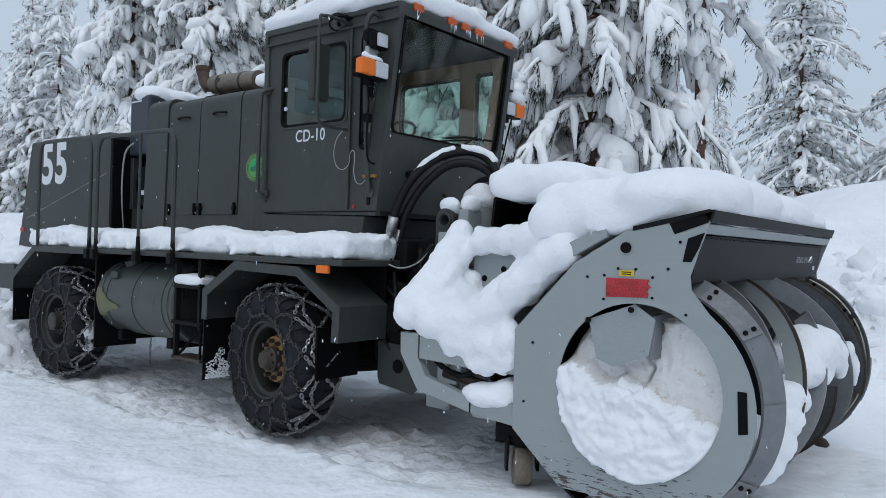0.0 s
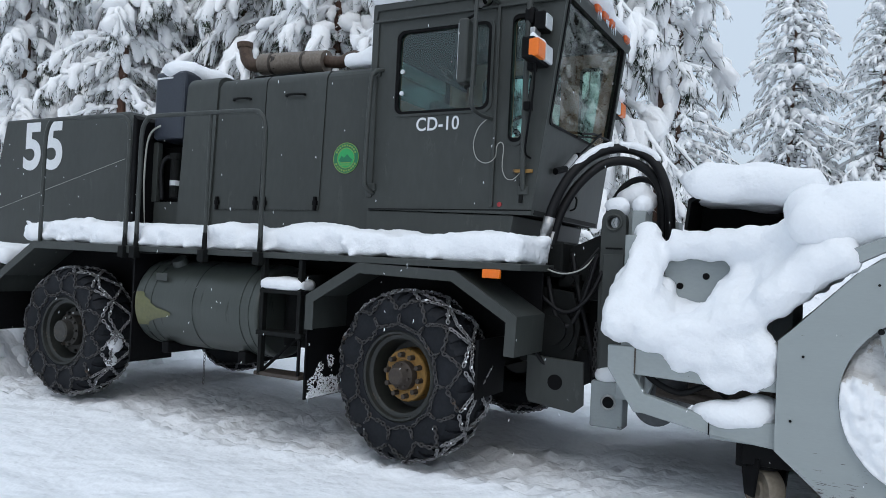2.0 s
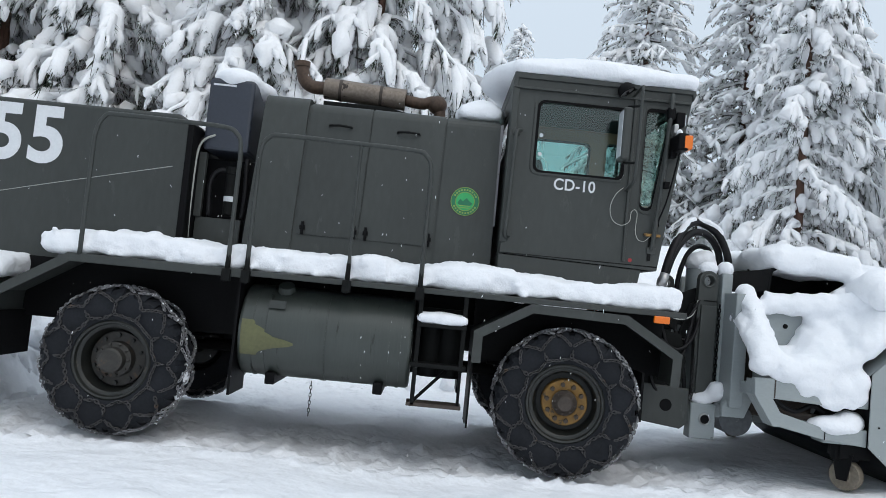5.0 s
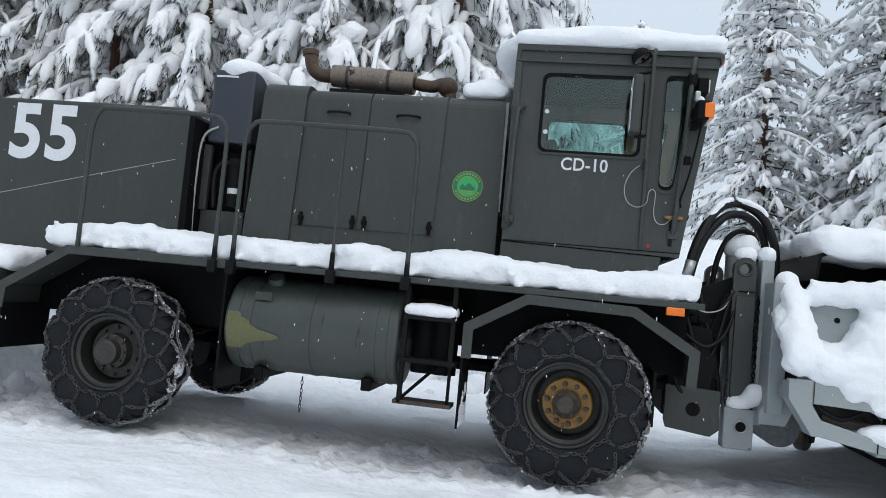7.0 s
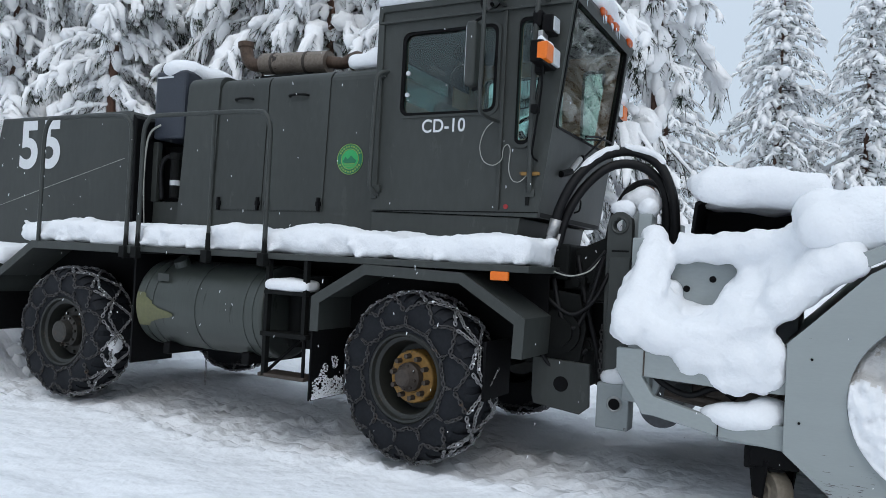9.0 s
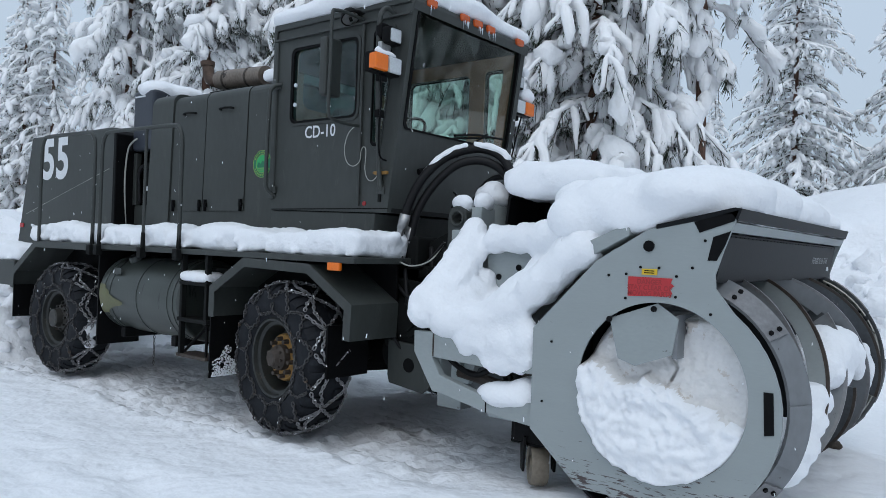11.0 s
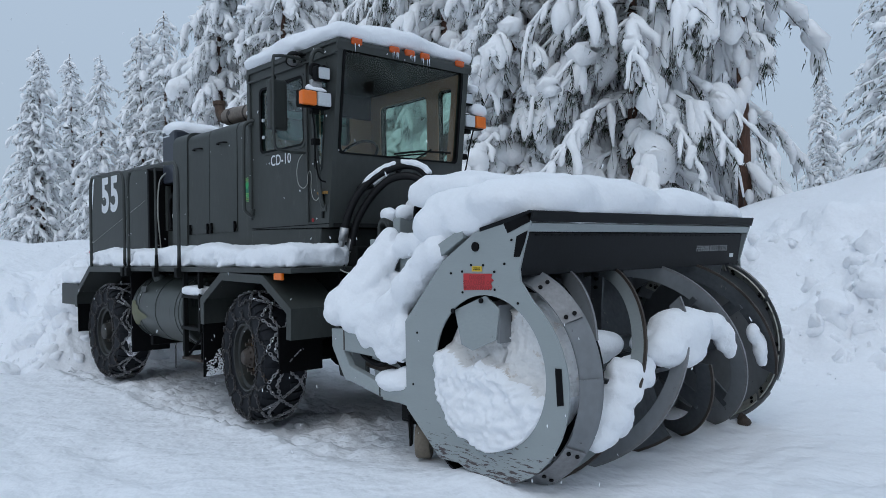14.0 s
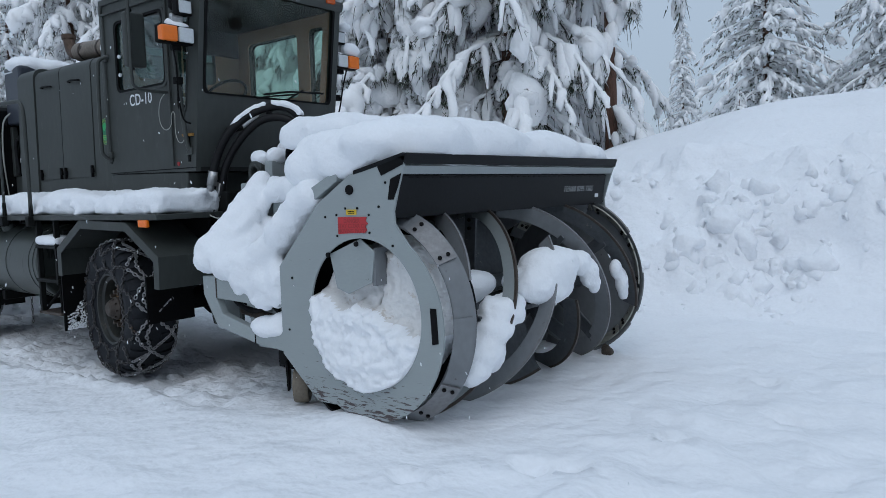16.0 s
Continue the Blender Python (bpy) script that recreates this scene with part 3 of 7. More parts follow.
def conifer(seed, height, radius, branches, gap, frond_len, droop, pad, crown_from=0.12, slim=1.0, blades=14, seg=6, blade_w=0.014, drapes=0.0, label="", twigs=0.25):
    """A conifer whose drooping boughs carry pads of snow: trunk, limbs, needles and bough snow as parts."""
    rnd = random.Random(seed)
    trunk, limb, needle, snow = Soup(), Soup(), Soup(), Soup()
    lean = Vector((rnd.uniform(-.02, .02), rnd.uniform(-.02, .02), 0))
    axis = [Vector((0, 0, -0.6)) + lean * h + Vector((0, 0, h + (0.6 if h else 0))) for h in np.linspace(0, height, 9)]
    r0 = 0.008 * height + 0.045
    trunk.tube(axis, [r0 * (1 - 0.94 * i / 8) + 0.01 for i in range(9)], 9, 1, 0.08, rnd)
    # snow lodged against the trunk between the boughs
    lodged, heavy = random.Random(seed + 500), random.Random(seed + 900)
    for k in range(int(height * 3)):
        h = height * (0.03 + 0.85 * lodged.random())
        a, w = lodged.uniform(0, 2 * math.pi), pad * lodged.uniform(0.7, 1.5)
        c = lean * h + Vector((math.cos(a), math.sin(a), 0)) * (r0 * (1 - h / height) + 0.5 * w) + Vector((0, 0, h))
        snow.tube([c + Vector((0, 0, w * 1.6)), c + Vector((0, 0, w * 0.6)), c - Vector((0, 0, w * 0.7)), c - Vector((0, 0, w * 2.0))], [w * 0.4, w, w * 0.9, w * 0.35], 5, 1.0, 0.2, lodged)
    for b in range(branches):
        q = (b + rnd.random()) / branches
        h = height * (crown_from + (0.985 - crown_from) * q)
        prof = (1 - q) ** 0.75 * slim + (1 - slim) * (1 - q) + 0.06
        if q < 0.12:
            prof *= 0.75 + 2 * q
        length = radius * prof * rnd.uniform(0.72, 1.15)
        az = rnd.uniform(0, 2 * math.pi) if rnd.random() < 0.3 else b * 2.39996 + rnd.uniform(-.3, .3)
        out = Vector((math.cos(az), math.sin(az), rnd.uniform(-0.05, 0.28) - 0.25 * (1 - q)))
        root = lean * h + Vector((0, 0, h))
        n = max(4, int(length / 0.55) + 2)
        line = []
        for i in range(n):
            t = i / (n - 1)
            line.append(root + out * length * t + DOWN * droop * length * 0.55 * t * t + Vector((rnd.uniform(-.05, .05), rnd.uniform(-.05, .05), rnd.uniform(-.05, .05))) * min(1, length))
        limb.tube(line, [0.012 * length * (1 - 0.8 * i / (n - 1)) + 0.012 for i in range(n)], 3)
        cap = [q + Vector((0, 0, 0.35 * pad)) for q in line]
        snow.tube(cap, [pad * (0.28 + 0.5 * math.sin(math.pi * (0.12 + 0.8 * i / (n - 1)))) * rnd.uniform(0.75, 1.2) for i in range(n)], 4, 0.8, 0.15, rnd)
        s = 0.04 * length + rnd.uniform(0, gap)
        side = 1
        load = rnd.uniform(0.75, 1.3)
        while s <= length * 1.03:
            t = min(1.0, s / length)
            f = t * (n - 1)
            i = min(int(f), n - 2)
            p = line[i].lerp(line[i + 1], f - i)
            tang = (line[i + 1] - line[i]).normalized()
            side = -side
            cross = tang.cross(Vector((0, 0, 1))).normalized() * side
            spread = rnd.uniform(0.2, 1.2) * (1.0 - 0.5 * t)
            d = (tang * rnd.uniform(0.4, 1.0) + cross * spread + Vector((0, 0, rnd.uniform(-.2, .3)))).normalized()
            fl = frond_len * rnd.uniform(0.4, 1.5) * (0.7 + 0.45 * math.sin(math.pi * min(1, t * 0.9)))
            dr = droop * rnd.uniform(0.3, 1.6)
            curve = lambda k: p + d * fl * k * (1 - 0.3 * k * min(1.0, dr)) + DOWN * dr * fl * k ** 1.6
            bare = rnd.random() < 0.05
            r = pad * load * min(2.1, math.exp(rnd.gauss(0, 0.42))) * (fl / frond_len) ** 0.4
            if not bare:
                shape = (0.55, 0.92, 1.0, 0.95, 0.45)
                pts, rad = [], []
                for k, c in zip((0.0, 0.25, 0.5, 0.75, 0.95), shape):
                    pts.append(curve(k) + Vector((rnd.gauss(0, .18) * r, rnd.gauss(0, .18) * r, r * 0.45)))
                    rad.append(r * c * rnd.uniform(0.8, 1.2))
                if seg == 4:
                    del pts[1], rad[1]
                snow.tube(pts, rad, seg, 0.85, 0.16, rnd, 0.7 if seg > 4 else 0.0)
            if bare or fl > 0.3 and heavy.random() < twigs:
                sag = Vector((heavy.uniform(-.12, .12), heavy.uniform(-.12, .12), -r * heavy.uniform(0.5, 1.0)))
                limb.tube([curve(0), curve(0.35) + sag * 0.6, curve(0.7) + sag, curve(1.2) + sag * 0.8], [0.016, 0.013, 0.010, 0.004], 3)
            sx = d.cross(Vector((0, 0, 1))).normalized()
            for _ in range(blades // 5):
                c = curve(rnd.uniform(0.1, 1.0)) + sx * rnd.uniform(-1.0, 1.0) * r + Vector((0, 0, rnd.uniform(-0.7, 0.5) * r))
                bd = d * rnd.uniform(0.2, 1.0) + sx * rnd.uniform(-.8, .8) + Vector((0, 0, rnd.uniform(-1.1, 0.2)))
                snow.blade(c, bd.normalized() * rnd.uniform(0.09, 0.18) * (pad / 0.1) ** 0.5, blade_w * rnd.uniform(1.0, 2.2))
            for _ in range(blades if not bare else blades * 2):
                k = rnd.uniform(0.15, 1.05)
                w = rnd.choice((-1, 1)) * rnd.uniform(0.5, 1.05) * r * (0 if bare else 1)
                c = curve(k) + sx * w + Vector((0, 0, rnd.uniform(-0.75, 0.0) * r))
                bd = sx * (w / max(r, 0.01)) * 0.5 + d * rnd.uniform(0.3, 1.0) + Vector((rnd.gauss(0, .3), rnd.gauss(0, .3), rnd.uniform(-1.3, -0.1)))
                needle.blade(c, bd.normalized() * rnd.uniform(0.07, 0.20) * (pad / 0.1) ** 0.5, blade_w * rnd.uniform(0.7, 1.3))
            s += gap * rnd.uniform(0.5, 1.5)
        if heavy.random() < drapes and length > 0.8:
            # a heavy tongue of snow hanging from the bough, split into fingers at its end
            t = heavy.uniform(0.45, 1.0)
            f = t * (n - 1)
            i = min(int(f), n - 2)
            p = line[i].lerp(line[i + 1], f - i)
            tang = (line[i + 1] - line[i]).normalized()
            w, ln = pad * heavy.uniform(0.85, 1.55), heavy.uniform(0.45, 1.15)
            path = [p - tang * 0.5 * w + Vector((0, 0, 0.4 * w)), p + tang * 0.10 + Vector((0, 0, 0.5 * w)), p + tang * 0.24 - Vector((0, 0, 0.25 * ln)),
                    p + tang * 0.30 - Vector((0, 0, 0.55 * ln)), p + tang * 0.30 - Vector((0, 0, 0.85 * ln)), p + tang * 0.29 - Vector((0, 0, ln))]
            snow.tube(path, [w * c * heavy.uniform(0.88, 1.12) for c in (0.5, 0.95, 1.08, 0.90, 0.58, 0.20)], 8, 0.9, 0.17, heavy, 0.7)
            for _ in range(heavy.choice((2, 3, 3, 4))):
                a = heavy.uniform(0, 2 * math.pi)
                off = Vector((math.cos(a), math.sin(a), 0)) * w * 0.75
                top = p + tang * 0.2 + off * 0.6 - Vector((0, 0, heavy.uniform(0.1, 0.4) * ln))
                fl = ln * heavy.uniform(0.4, 0.75)
                snow.tube([top, top + off * 0.4 - Vector((0, 0, fl * 0.4)), top + off * 0.6 - Vector((0, 0, fl * 0.8)), top + off * 0.6 - Vector((0, 0, fl))], [w * 0.5, w * 0.62, w * 0.42, w * 0.12], 6, 1.0, 0.2, heavy, 0.7)
            for _ in range(blades * 5):
                a, k = heavy.uniform(0, 2 * math.pi), heavy.uniform(0.25, 1.0)
                c = p + tang * 0.27 + Vector((math.cos(a), math.sin(a), 0)) * w * heavy.uniform(0.55, 1.0) * (1.1 - 0.6 * k) - Vector((0, 0, k * ln))
                needle.blade(c, Vector((math.cos(a) * 0.5, math.sin(a) * 0.5, -1)).normalized() * heavy.uniform(0.14, 0.30), blade_w * heavy.uniform(0.6, 1.1))
    tree = thing("conifer", (0, 0, 0), label, "tree", "snowy conifers round the clearing")
    for name, soup, mat in (("trunk", trunk, BARK), ("branchwood", limb, TWIG), ("needle_cover", needle, NEEDLE), ("bough_snow", snow, SNOW_TREE)):
        ob = new(name, soup.mesh(name, mat, name != "needle_cover"))
        ob.parent = tree
        if name != "trunk":
            ob["kind"] = "stuff"
    return tree


def stand(tree, x, y, turn=0, size=1.0, sink=0.0, first=False):
    m = pose(x, y, ground_z(x, y, False) - sink, 0, 0, turn)
    if first:
        tree.matrix_basis = m
        tree.scale = (size, size, size)
        return tree
    t = copy_thing(tree, m)
    t.scale = (size, size, size)
    return t


PINE_LABEL = "tall pine with drooping boughs under heavy snow"
FIR_LABEL = "slender conical fir coated with fresh snow"
pine_a = conifer(11, 14.0, 3.2, 104, 0.195, 0.44, 0.95, 0.146, 0.03, 0.8, 11, 5, 0.013, 0.8, PINE_LABEL, 0.5)
pine_b = conifer(23, 15.5, 2.9, 110, 0.195, 0.42, 0.90, 0.140, 0.02, 0.7, 11, 5, 0.013, 0.7, PINE_LABEL, 0.5)
pine_c = conifer(37, 13.0, 3.3, 96, 0.200, 0.50, 1.05, 0.110, 0.07, 0.9, 17, 5, 0.013, 1.0, PINE_LABEL, 0.6)
fir_a = conifer(51, 14.0, 2.5, 130, 0.36, 0.52, 0.75, 0.130, 0.02, 0.35, 6, 4, 0.026, label=FIR_LABEL, twigs=0.06)
fir_b = conifer(64, 16.0, 3.4, 110, 0.42, 0.64, 0.75, 0.15, 0.02, 0.6, 6, 4, 0.026, label=FIR_LABEL, twigs=0.06)
fir_c = conifer(88, 17.0, 4.0, 240, 0.30, 0.46, 0.62, 0.105, 0.02, 0.8, 6, 4, 0.024, label="broad conifer with layered boughs under snow", twigs=0.06)
far_fir = conifer(58, 15.0, 3.0, 64, 0.85, 0.80, 0.75, 0.22, 0.02, 0.5, 4, 4, 0.05, label="snow-covered fir outside the view, there for reflections", twigs=0.0)
red_pine = conifer(99, 11.5, 1.5, 40, 0.20, 0.46, 1.0, 0.13, 0.36, 0.9, 9, 5, 0.016, 0.5, "slim pine with a bare red-brown trunk under snowy boughs")
sapling = conifer(77, 2.6, 0.62, 22, 0.13, 0.30, 0.9, 0.105, 0.05, 0.9, 8, 6, 0.012, label="small sapling bowed and wrapped in snow")

stand(pine_c, -3.1, 11.4, 20, 1.0, first=True)
stand(pine_a, -5.6, 12.6, 75, 1.0, first=True)
stand(pine_b, -3.9, 16.4, 140, 1.0, first=True)
for k, (tree, x, y, turn, size) in enumerate((
        (pine_b, -5.6, 10.4, 200, 0.85), (pine_a, -9.4, 11.5, 40, 1.0), (pine_c, -12.6, 12.8, 290, 1.05),
        (pine_b, -7.6, 14.6, 10, 1.05), (pine_a, -15.6, 14.4, 120, 1.05), (pine_c, -18.4, 13.0, 220, 1.0),
        (pine_b, -21.0, 14.8, 330, 1.1), (pine_a, -11.0, 16.5, 260, 1.1), (pine_c, -24.5, 14.2, 80, 1.0),
        (pine_a, -6.4, 19.5, 310, 1.05), (pine_b, -16.0, 19.0, 60, 1.1), (pine_a, -20.9, 10.2, 150, 0.95),
        (pine_b, -16.2, 10.2, 95, 0.9), (pine_c, -8.0, 20.5, 180, 1.1), (pine_b, 11.2, 19.3, 15, 1.0),
        (pine_c, 14.5, 24.5, 100, 1.15), (pine_b, 17.5, 20.0, 240, 1.05))):
    stand(tree, x, y, turn, size)
stand(fir_a, -35.9, 12.9, 0, 0.85, first=True)
stand(fir_c, -10.1, 60.0, 0, 1.7, first=True)
stand(fir_b, 15.5, 29.0, 0, 1.3, first=True)
for k, (tree, x, y, turn, size) in enumerate((
        (fir_a, -42.3, 9.4, 60, 0.85), (fir_b, -38.6, 14.6, 20, 0.8), (fir_a, -46.5, 12.4, 90, 0.9), (fir_a, -51.3, 14.2, 130, 0.85), (fir_b, -46.0, 16.5, 200, 0.8), (fir_a, -32.0, 18.0, 300, 0.95),
        (fir_b, -37.6, 11.2, 15, 0.66), (fir_b, -34.5, 13.7, 100, 0.80), (fir_b, -31.4, 15.4, 240, 0.95), (fir_b, -42.3, 8.8, 310, 0.62),
        (fir_a, -12.5, 48.3, 45, 0.75), (fir_c, -1.7, 61.0, 100, 1.55), (fir_c, 4.7, 61.5, 170, 1.42), (fir_c, 9.6, 34.5, 310, 1.35), (fir_c, 14.5, 33.0, 30, 1.3),
        (fir_a, -28.0, 24.0, 10, 1.1), (fir_b, -24.0, 22.0, 150, 1.0), (fir_a, -38.0, 24.0, 240, 1.0),
        (fir_b, 20.0, 36.0, 130, 1.4), (fir_a, -17.0, 30.0, 190, 1.2), (fir_b, -12.5, 28.0, 270, 1.1), (fir_a, -20.0, 36.0, 20, 1.3),
        (fir_b, -30.0, 40.0, 110, 1.2))):
    stand(tree, x, y, turn, size)
# woods behind the camera, seen only in the glass
stand(far_fir, 17.9, -3.0, 20, 0.95, first=True)
for k in range(1, 9):
    a = radians(-30 + 80 * k / 8)
    stand(far_fir, 2.0 + (16 + 4 * (k % 3)) * math.cos(a), (16 + 4 * (k % 3)) * math.sin(a), 53 * k, 0.9 + 0.1 * (k % 3))
for k in range(17):
    stand(far_fir, -52 + 5.2 * k + 1.5 * math.sin(5 * k), -40 - 5 * (k % 3), 71 * k, 0.82 + 0.09 * (k * 7 % 4))
# unseen firs added to darken the reflection in the truck's side paint
for k in range(8):
    stand(far_fir, -30 + 3.2 * k, -14 - 1.6 * k + 2.5 * (k % 3), 47 * k, 0.95 + 0.1 * (k % 3))
stand(sapling, 1.1, 14.7, 0, 0.50, 0.15, first=True)
stand(sapling, 0.35, 14.9, 120, 0.38, 0.15)
stand(red_pine, -0.9, 12.2, 0, 1.0, first=True)
stand(sapling, -1.2, 7.4, 70, 0.75, 0.4)

# ---- the truck ----
YC = 1.28  # centre line


def far_side(y):
    return 2 * YC - y


truck = thing("snow_blower_truck", (-1.9, YC, 0.07), "olive-drab four-wheel snow blower truck parked in snow, tyre chains fitted", "truck")


def plate(outline, holes, y0, y1):
    """A plate in the x-z plane with openings that go through it."""
    bm = bmesh.new()
    rims = []
    for y in (y0, y1):
        es, rim = [], []
        for ring in (outline, *holes):
            vs = [bm.verts.new((x, y, z)) for x, z in ring]
            rim.append(vs)
            es += [bm.edges.new((vs[i], vs[(i + 1) % len(vs)])) for i in range(len(vs))]
        bmesh.ops.triangle_fill(bm, use_beauty=True, edges=es)
        rims.append(rim)
    for a, b in zip(*rims):
        for i in range(len(a)):
            bm.faces.new((a[i], a[(i + 1) % len(a)], b[(i + 1) % len(a)], b[i]))
    bmesh.ops.recalc_face_normals(bm, faces=bm.faces)
    return bm


def ring_of(outline, grow):
    """The outline pushed outwards from its centre."""
    cx, cz = sum(p[0] for p in outline) / len(outline), sum(p[1] for p in outline) / len(outline)
    out = []
    for x, z in outline:
        d = math.hypot(x - cx, z - cz)
        out.append((x + (x - cx) / d * grow, z + (z - cz) / d * grow))
    return out


def revolve(profile, seg=48):
    """(radius, y) pairs turned round the y axis."""
    bm = bmesh.new()
    rings = [[bm.verts.new((r * math.cos(2 * math.pi * k / seg), y, r * math.sin(2 * math.pi * k / seg))) for k in range(seg)] for r, y in profile]
    for a, b in zip(rings, rings[1:]):
        for k in range(seg):
            bm.faces.new((a[k], a[(k + 1) % seg], b[(k + 1) % seg], b[k]))
    bmesh.ops.recalc_face_normals(bm, faces=bm.faces)
    return bm


# ---- wheels: axle along y, outer face at -y ----
TYRE = ((0.325, 0.045), (0.345, 0.02), (0.41, -0.005), (0.50, -0.012), (0.555, 0.0), (0.584, 0.03), (0.600, 0.075), (0.606, 0.16),
        (0.606, 0.24), (0.600, 0.325), (0.584, 0.37), (0.555, 0.40), (0.50, 0.41), (0.41, 0.40), (0.325, 0.35))


def tyre_surface(s):
    """A point of the tyre's skin, s from 0 (bead) to 1 (middle of the tread), to 2 on the other side."""
    prof = TYRE[1:-1]
    f = s / 2 * (len(prof) - 1)
    i = max(0, min(int(f), len(prof) - 2))
    k = f - i
    return prof[i][0] * (1 - k) + prof[i + 1][0] * k, prof[i][1] * (1 - k) + prof[i + 1][1] * k


def chain_run(bm, path, lift, link=0.042, wire=0.0064):
    """Links strung along a path of (angle, s) on the tyre's skin."""
    pts = []
    for (a0, s0), (a1, s1) in zip(path, path[1:]):
        for k in range(12):
            a, s = a0 + (a1 - a0) * k / 12, s0 + (s1 - s0) * k / 12
            r, y = tyre_surface(s)
            n = max(0.0, min(1.0, (s - 0.25) / 0.3)) if s <= 1 else max(0.0, min(1.0, (1.75 - s) / 0.3))
            pts.append(Vector(((r + lift * n) * math.cos(a), y + lift * (1 - n) * (-1 if s < 1 else 1), (r + lift * n) * math.sin(a))))
    gone, flip = 0.0, 0
    for p, q in zip(pts, pts[1:]):
        seg = (q - p).length
        gone += seg
        while gone >= link * 0.74:
            gone -= link * 0.74
            c = q
            d = (q - p).normalized()
            nrm = Vector((c.x, (c.y - 0.2) * 1.2, c.z)).normalized()
            s = d.cross(nrm).normalized()
            if flip % 2:
                s = d.cross(s).normalized()
            flip += 1
            ring = []
            for k in range(8):
                a = 2 * math.pi * k / 8
                ring.append(c + d * (link * 0.5 * math.cos(a)) + s * (link * 0.30 * math.sin(a)))
            add_tube(bm, ring, wire, 4, closed=True)


def build_wheel(front):
    hub = new("wheel")
    ORIGIN[hub.name] = Vector((0, 0, 0))
    bm = revolve(TYRE + (TYRE[0],), 72)
    bm.faces.ensure_lookup_table()
    lugs = []
    for f in bm.faces:
        c = f.calc_center_median()
        r, k = math.hypot(c.x, c.z), int((math.atan2(c.z, c.x) % (2 * math.pi)) / (2 * math.pi) * 72)
        if r > 0.56 and c.y < 0.17 and k % 2 == 0 or r > 0.56 and c.y > 0.23 and k % 2 == 1:
            lugs.append(f)
    made = bmesh.ops.extrude_face_region(bm, geom=lugs)
    for v in (g for g in made["geom"] if isinstance(g, bmesh.types.BMVert)):
        r = math.hypot(v.co.x, v.co.z)
        v.co.x *= (r + 0.020) / r
        v.co.z *= (r + 0.020) / r
    bmesh.ops.delete(bm, geom=lugs, context="FACES")
    bmesh.ops.recalc_face_normals(bm, faces=bm.faces)
    tyre = part("tyre", bm, RUBBER, hub, "black lugged rubber tyre")
    flat_smooth(tyre, 30)
    bm = revolve(((0.332, 0.05), (0.340, 0.026), (0.328, 0.016), (0.312, 0.022), (0.304, 0.055), (0.287, 0.060), (0.275, 0.070), (0.264, 0.14),
                  (0.252, 0.23), (0.242, 0.235), (0.0, 0.235)), 48)
    flat_smooth(part("rim", bm, RIM, hub, "scuffed steel rim"), 25)
    if front:
        bm = revolve(((0.0, 0.125), (0.115, 0.125), (0.12, 0.12), (0.190, 0.12), (0.198, 0.13), (0.204, 0.23)), 40)
        flat_smooth(part("hub_plate", bm, OCHRE, hub, "ochre-painted hub plate, worn"), 25)
        bm = revolve(((0.0, -0.005), (0.055, -0.005), (0.068, 0.005), (0.088, 0.05), (0.107, 0.07), (0.11, 0.167)), 32)
        for k in range(8):
            a = 2 * math.pi * k / 8
            add_cyl(bm, (0.085 * math.cos(a), 0.06, 0.085 * math.sin(a)), (0.085 * math.cos(a), 0.036, 0.085 * math.sin(a)), 0.012, seg=6)
        flat_smooth(part("hub_cap", bm, IRON, hub), 25)
        for k in range(10):
            a = 2 * math.pi * k / 10
            bm = cyl((0.155 * math.cos(a), 0.125, 0.155 * math.sin(a)), (0.155 * math.cos(a), 0.068, 0.155 * math.sin(a)), 0.022, 0.019, 6)
            part("wheel_nut", bm, IRON, hub)
    else:
        bm = revolve(((0.0, -0.01), (0.085, -0.01), (0.105, 0.0), (0.11, 0.07), (0.15, 0.085), (0.155, 0.17), (0.235, 0.18), (0.24, 0.23)), 40)
        for k in range(10):
            a = 2 * math.pi * k / 10
            add_cyl(bm, (0.128 * math.cos(a), 0.09, 0.128 * math.sin(a)), (0.128 * math.cos(a), 0.055, 0.148 * math.sin(a)), 0.014, seg=6)
        flat_smooth(part("hub_cap", bm, HUB, hub, "dark rusty axle hub"), 25)
        for k in range(10):
            a = 2 * math.pi * (k + .5) / 10
            bm = cyl((0.205 * math.cos(a), 0.19, 0.205 * math.sin(a)), (0.205 * math.cos(a), 0.15, 0.205 * math.sin(a)), 0.019, 0.017, 6)
            part("wheel_nut", bm, RIM, hub)
    bm, tread = bmesh.new(), bmesh.new()
    rnd = random.Random(5 + front)
    n = 12
    step = 2 * math.pi / n
    j = lambda v: v + rnd.uniform(-0.04, 0.04)
    for k in range(n):
        a = k * step + 0.1
        chain_run(bm, [(a, 0.12), (a + step * 0.5, rnd.uniform(0.02, 0.10)), (a + step, 0.12)], 0.012)
        chain_run(bm, [(a, 0.10), (j(a), 0.30)], 0.012)
        for w in (0.5, -0.5):
            mid = a + step * w
            chain_run(bm, [(j(a), 0.30), (mid + step * w * 0.02 + rnd.uniform(-.02, .02), rnd.uniform(0.56, 0.62))], 0.024)
            chain_run(tread, [(mid, 0.60), (j(a), 1.0)], 0.028)
            chain_run(tread, [(a, 1.0), (mid, 1.38), (a, 1.7)], 0.028)
        chain_run(tread, [(a, 1.0), (a + step * 0.5, rnd.uniform(0.82, 0.90)), (a + step, 1.0)], 0.030)
        chain_run(bm, [(a, 1.7), (a + step, 1.7)], 0.012)
    snow = bmesh.new()
    tread.verts.ensure_lookup_table()
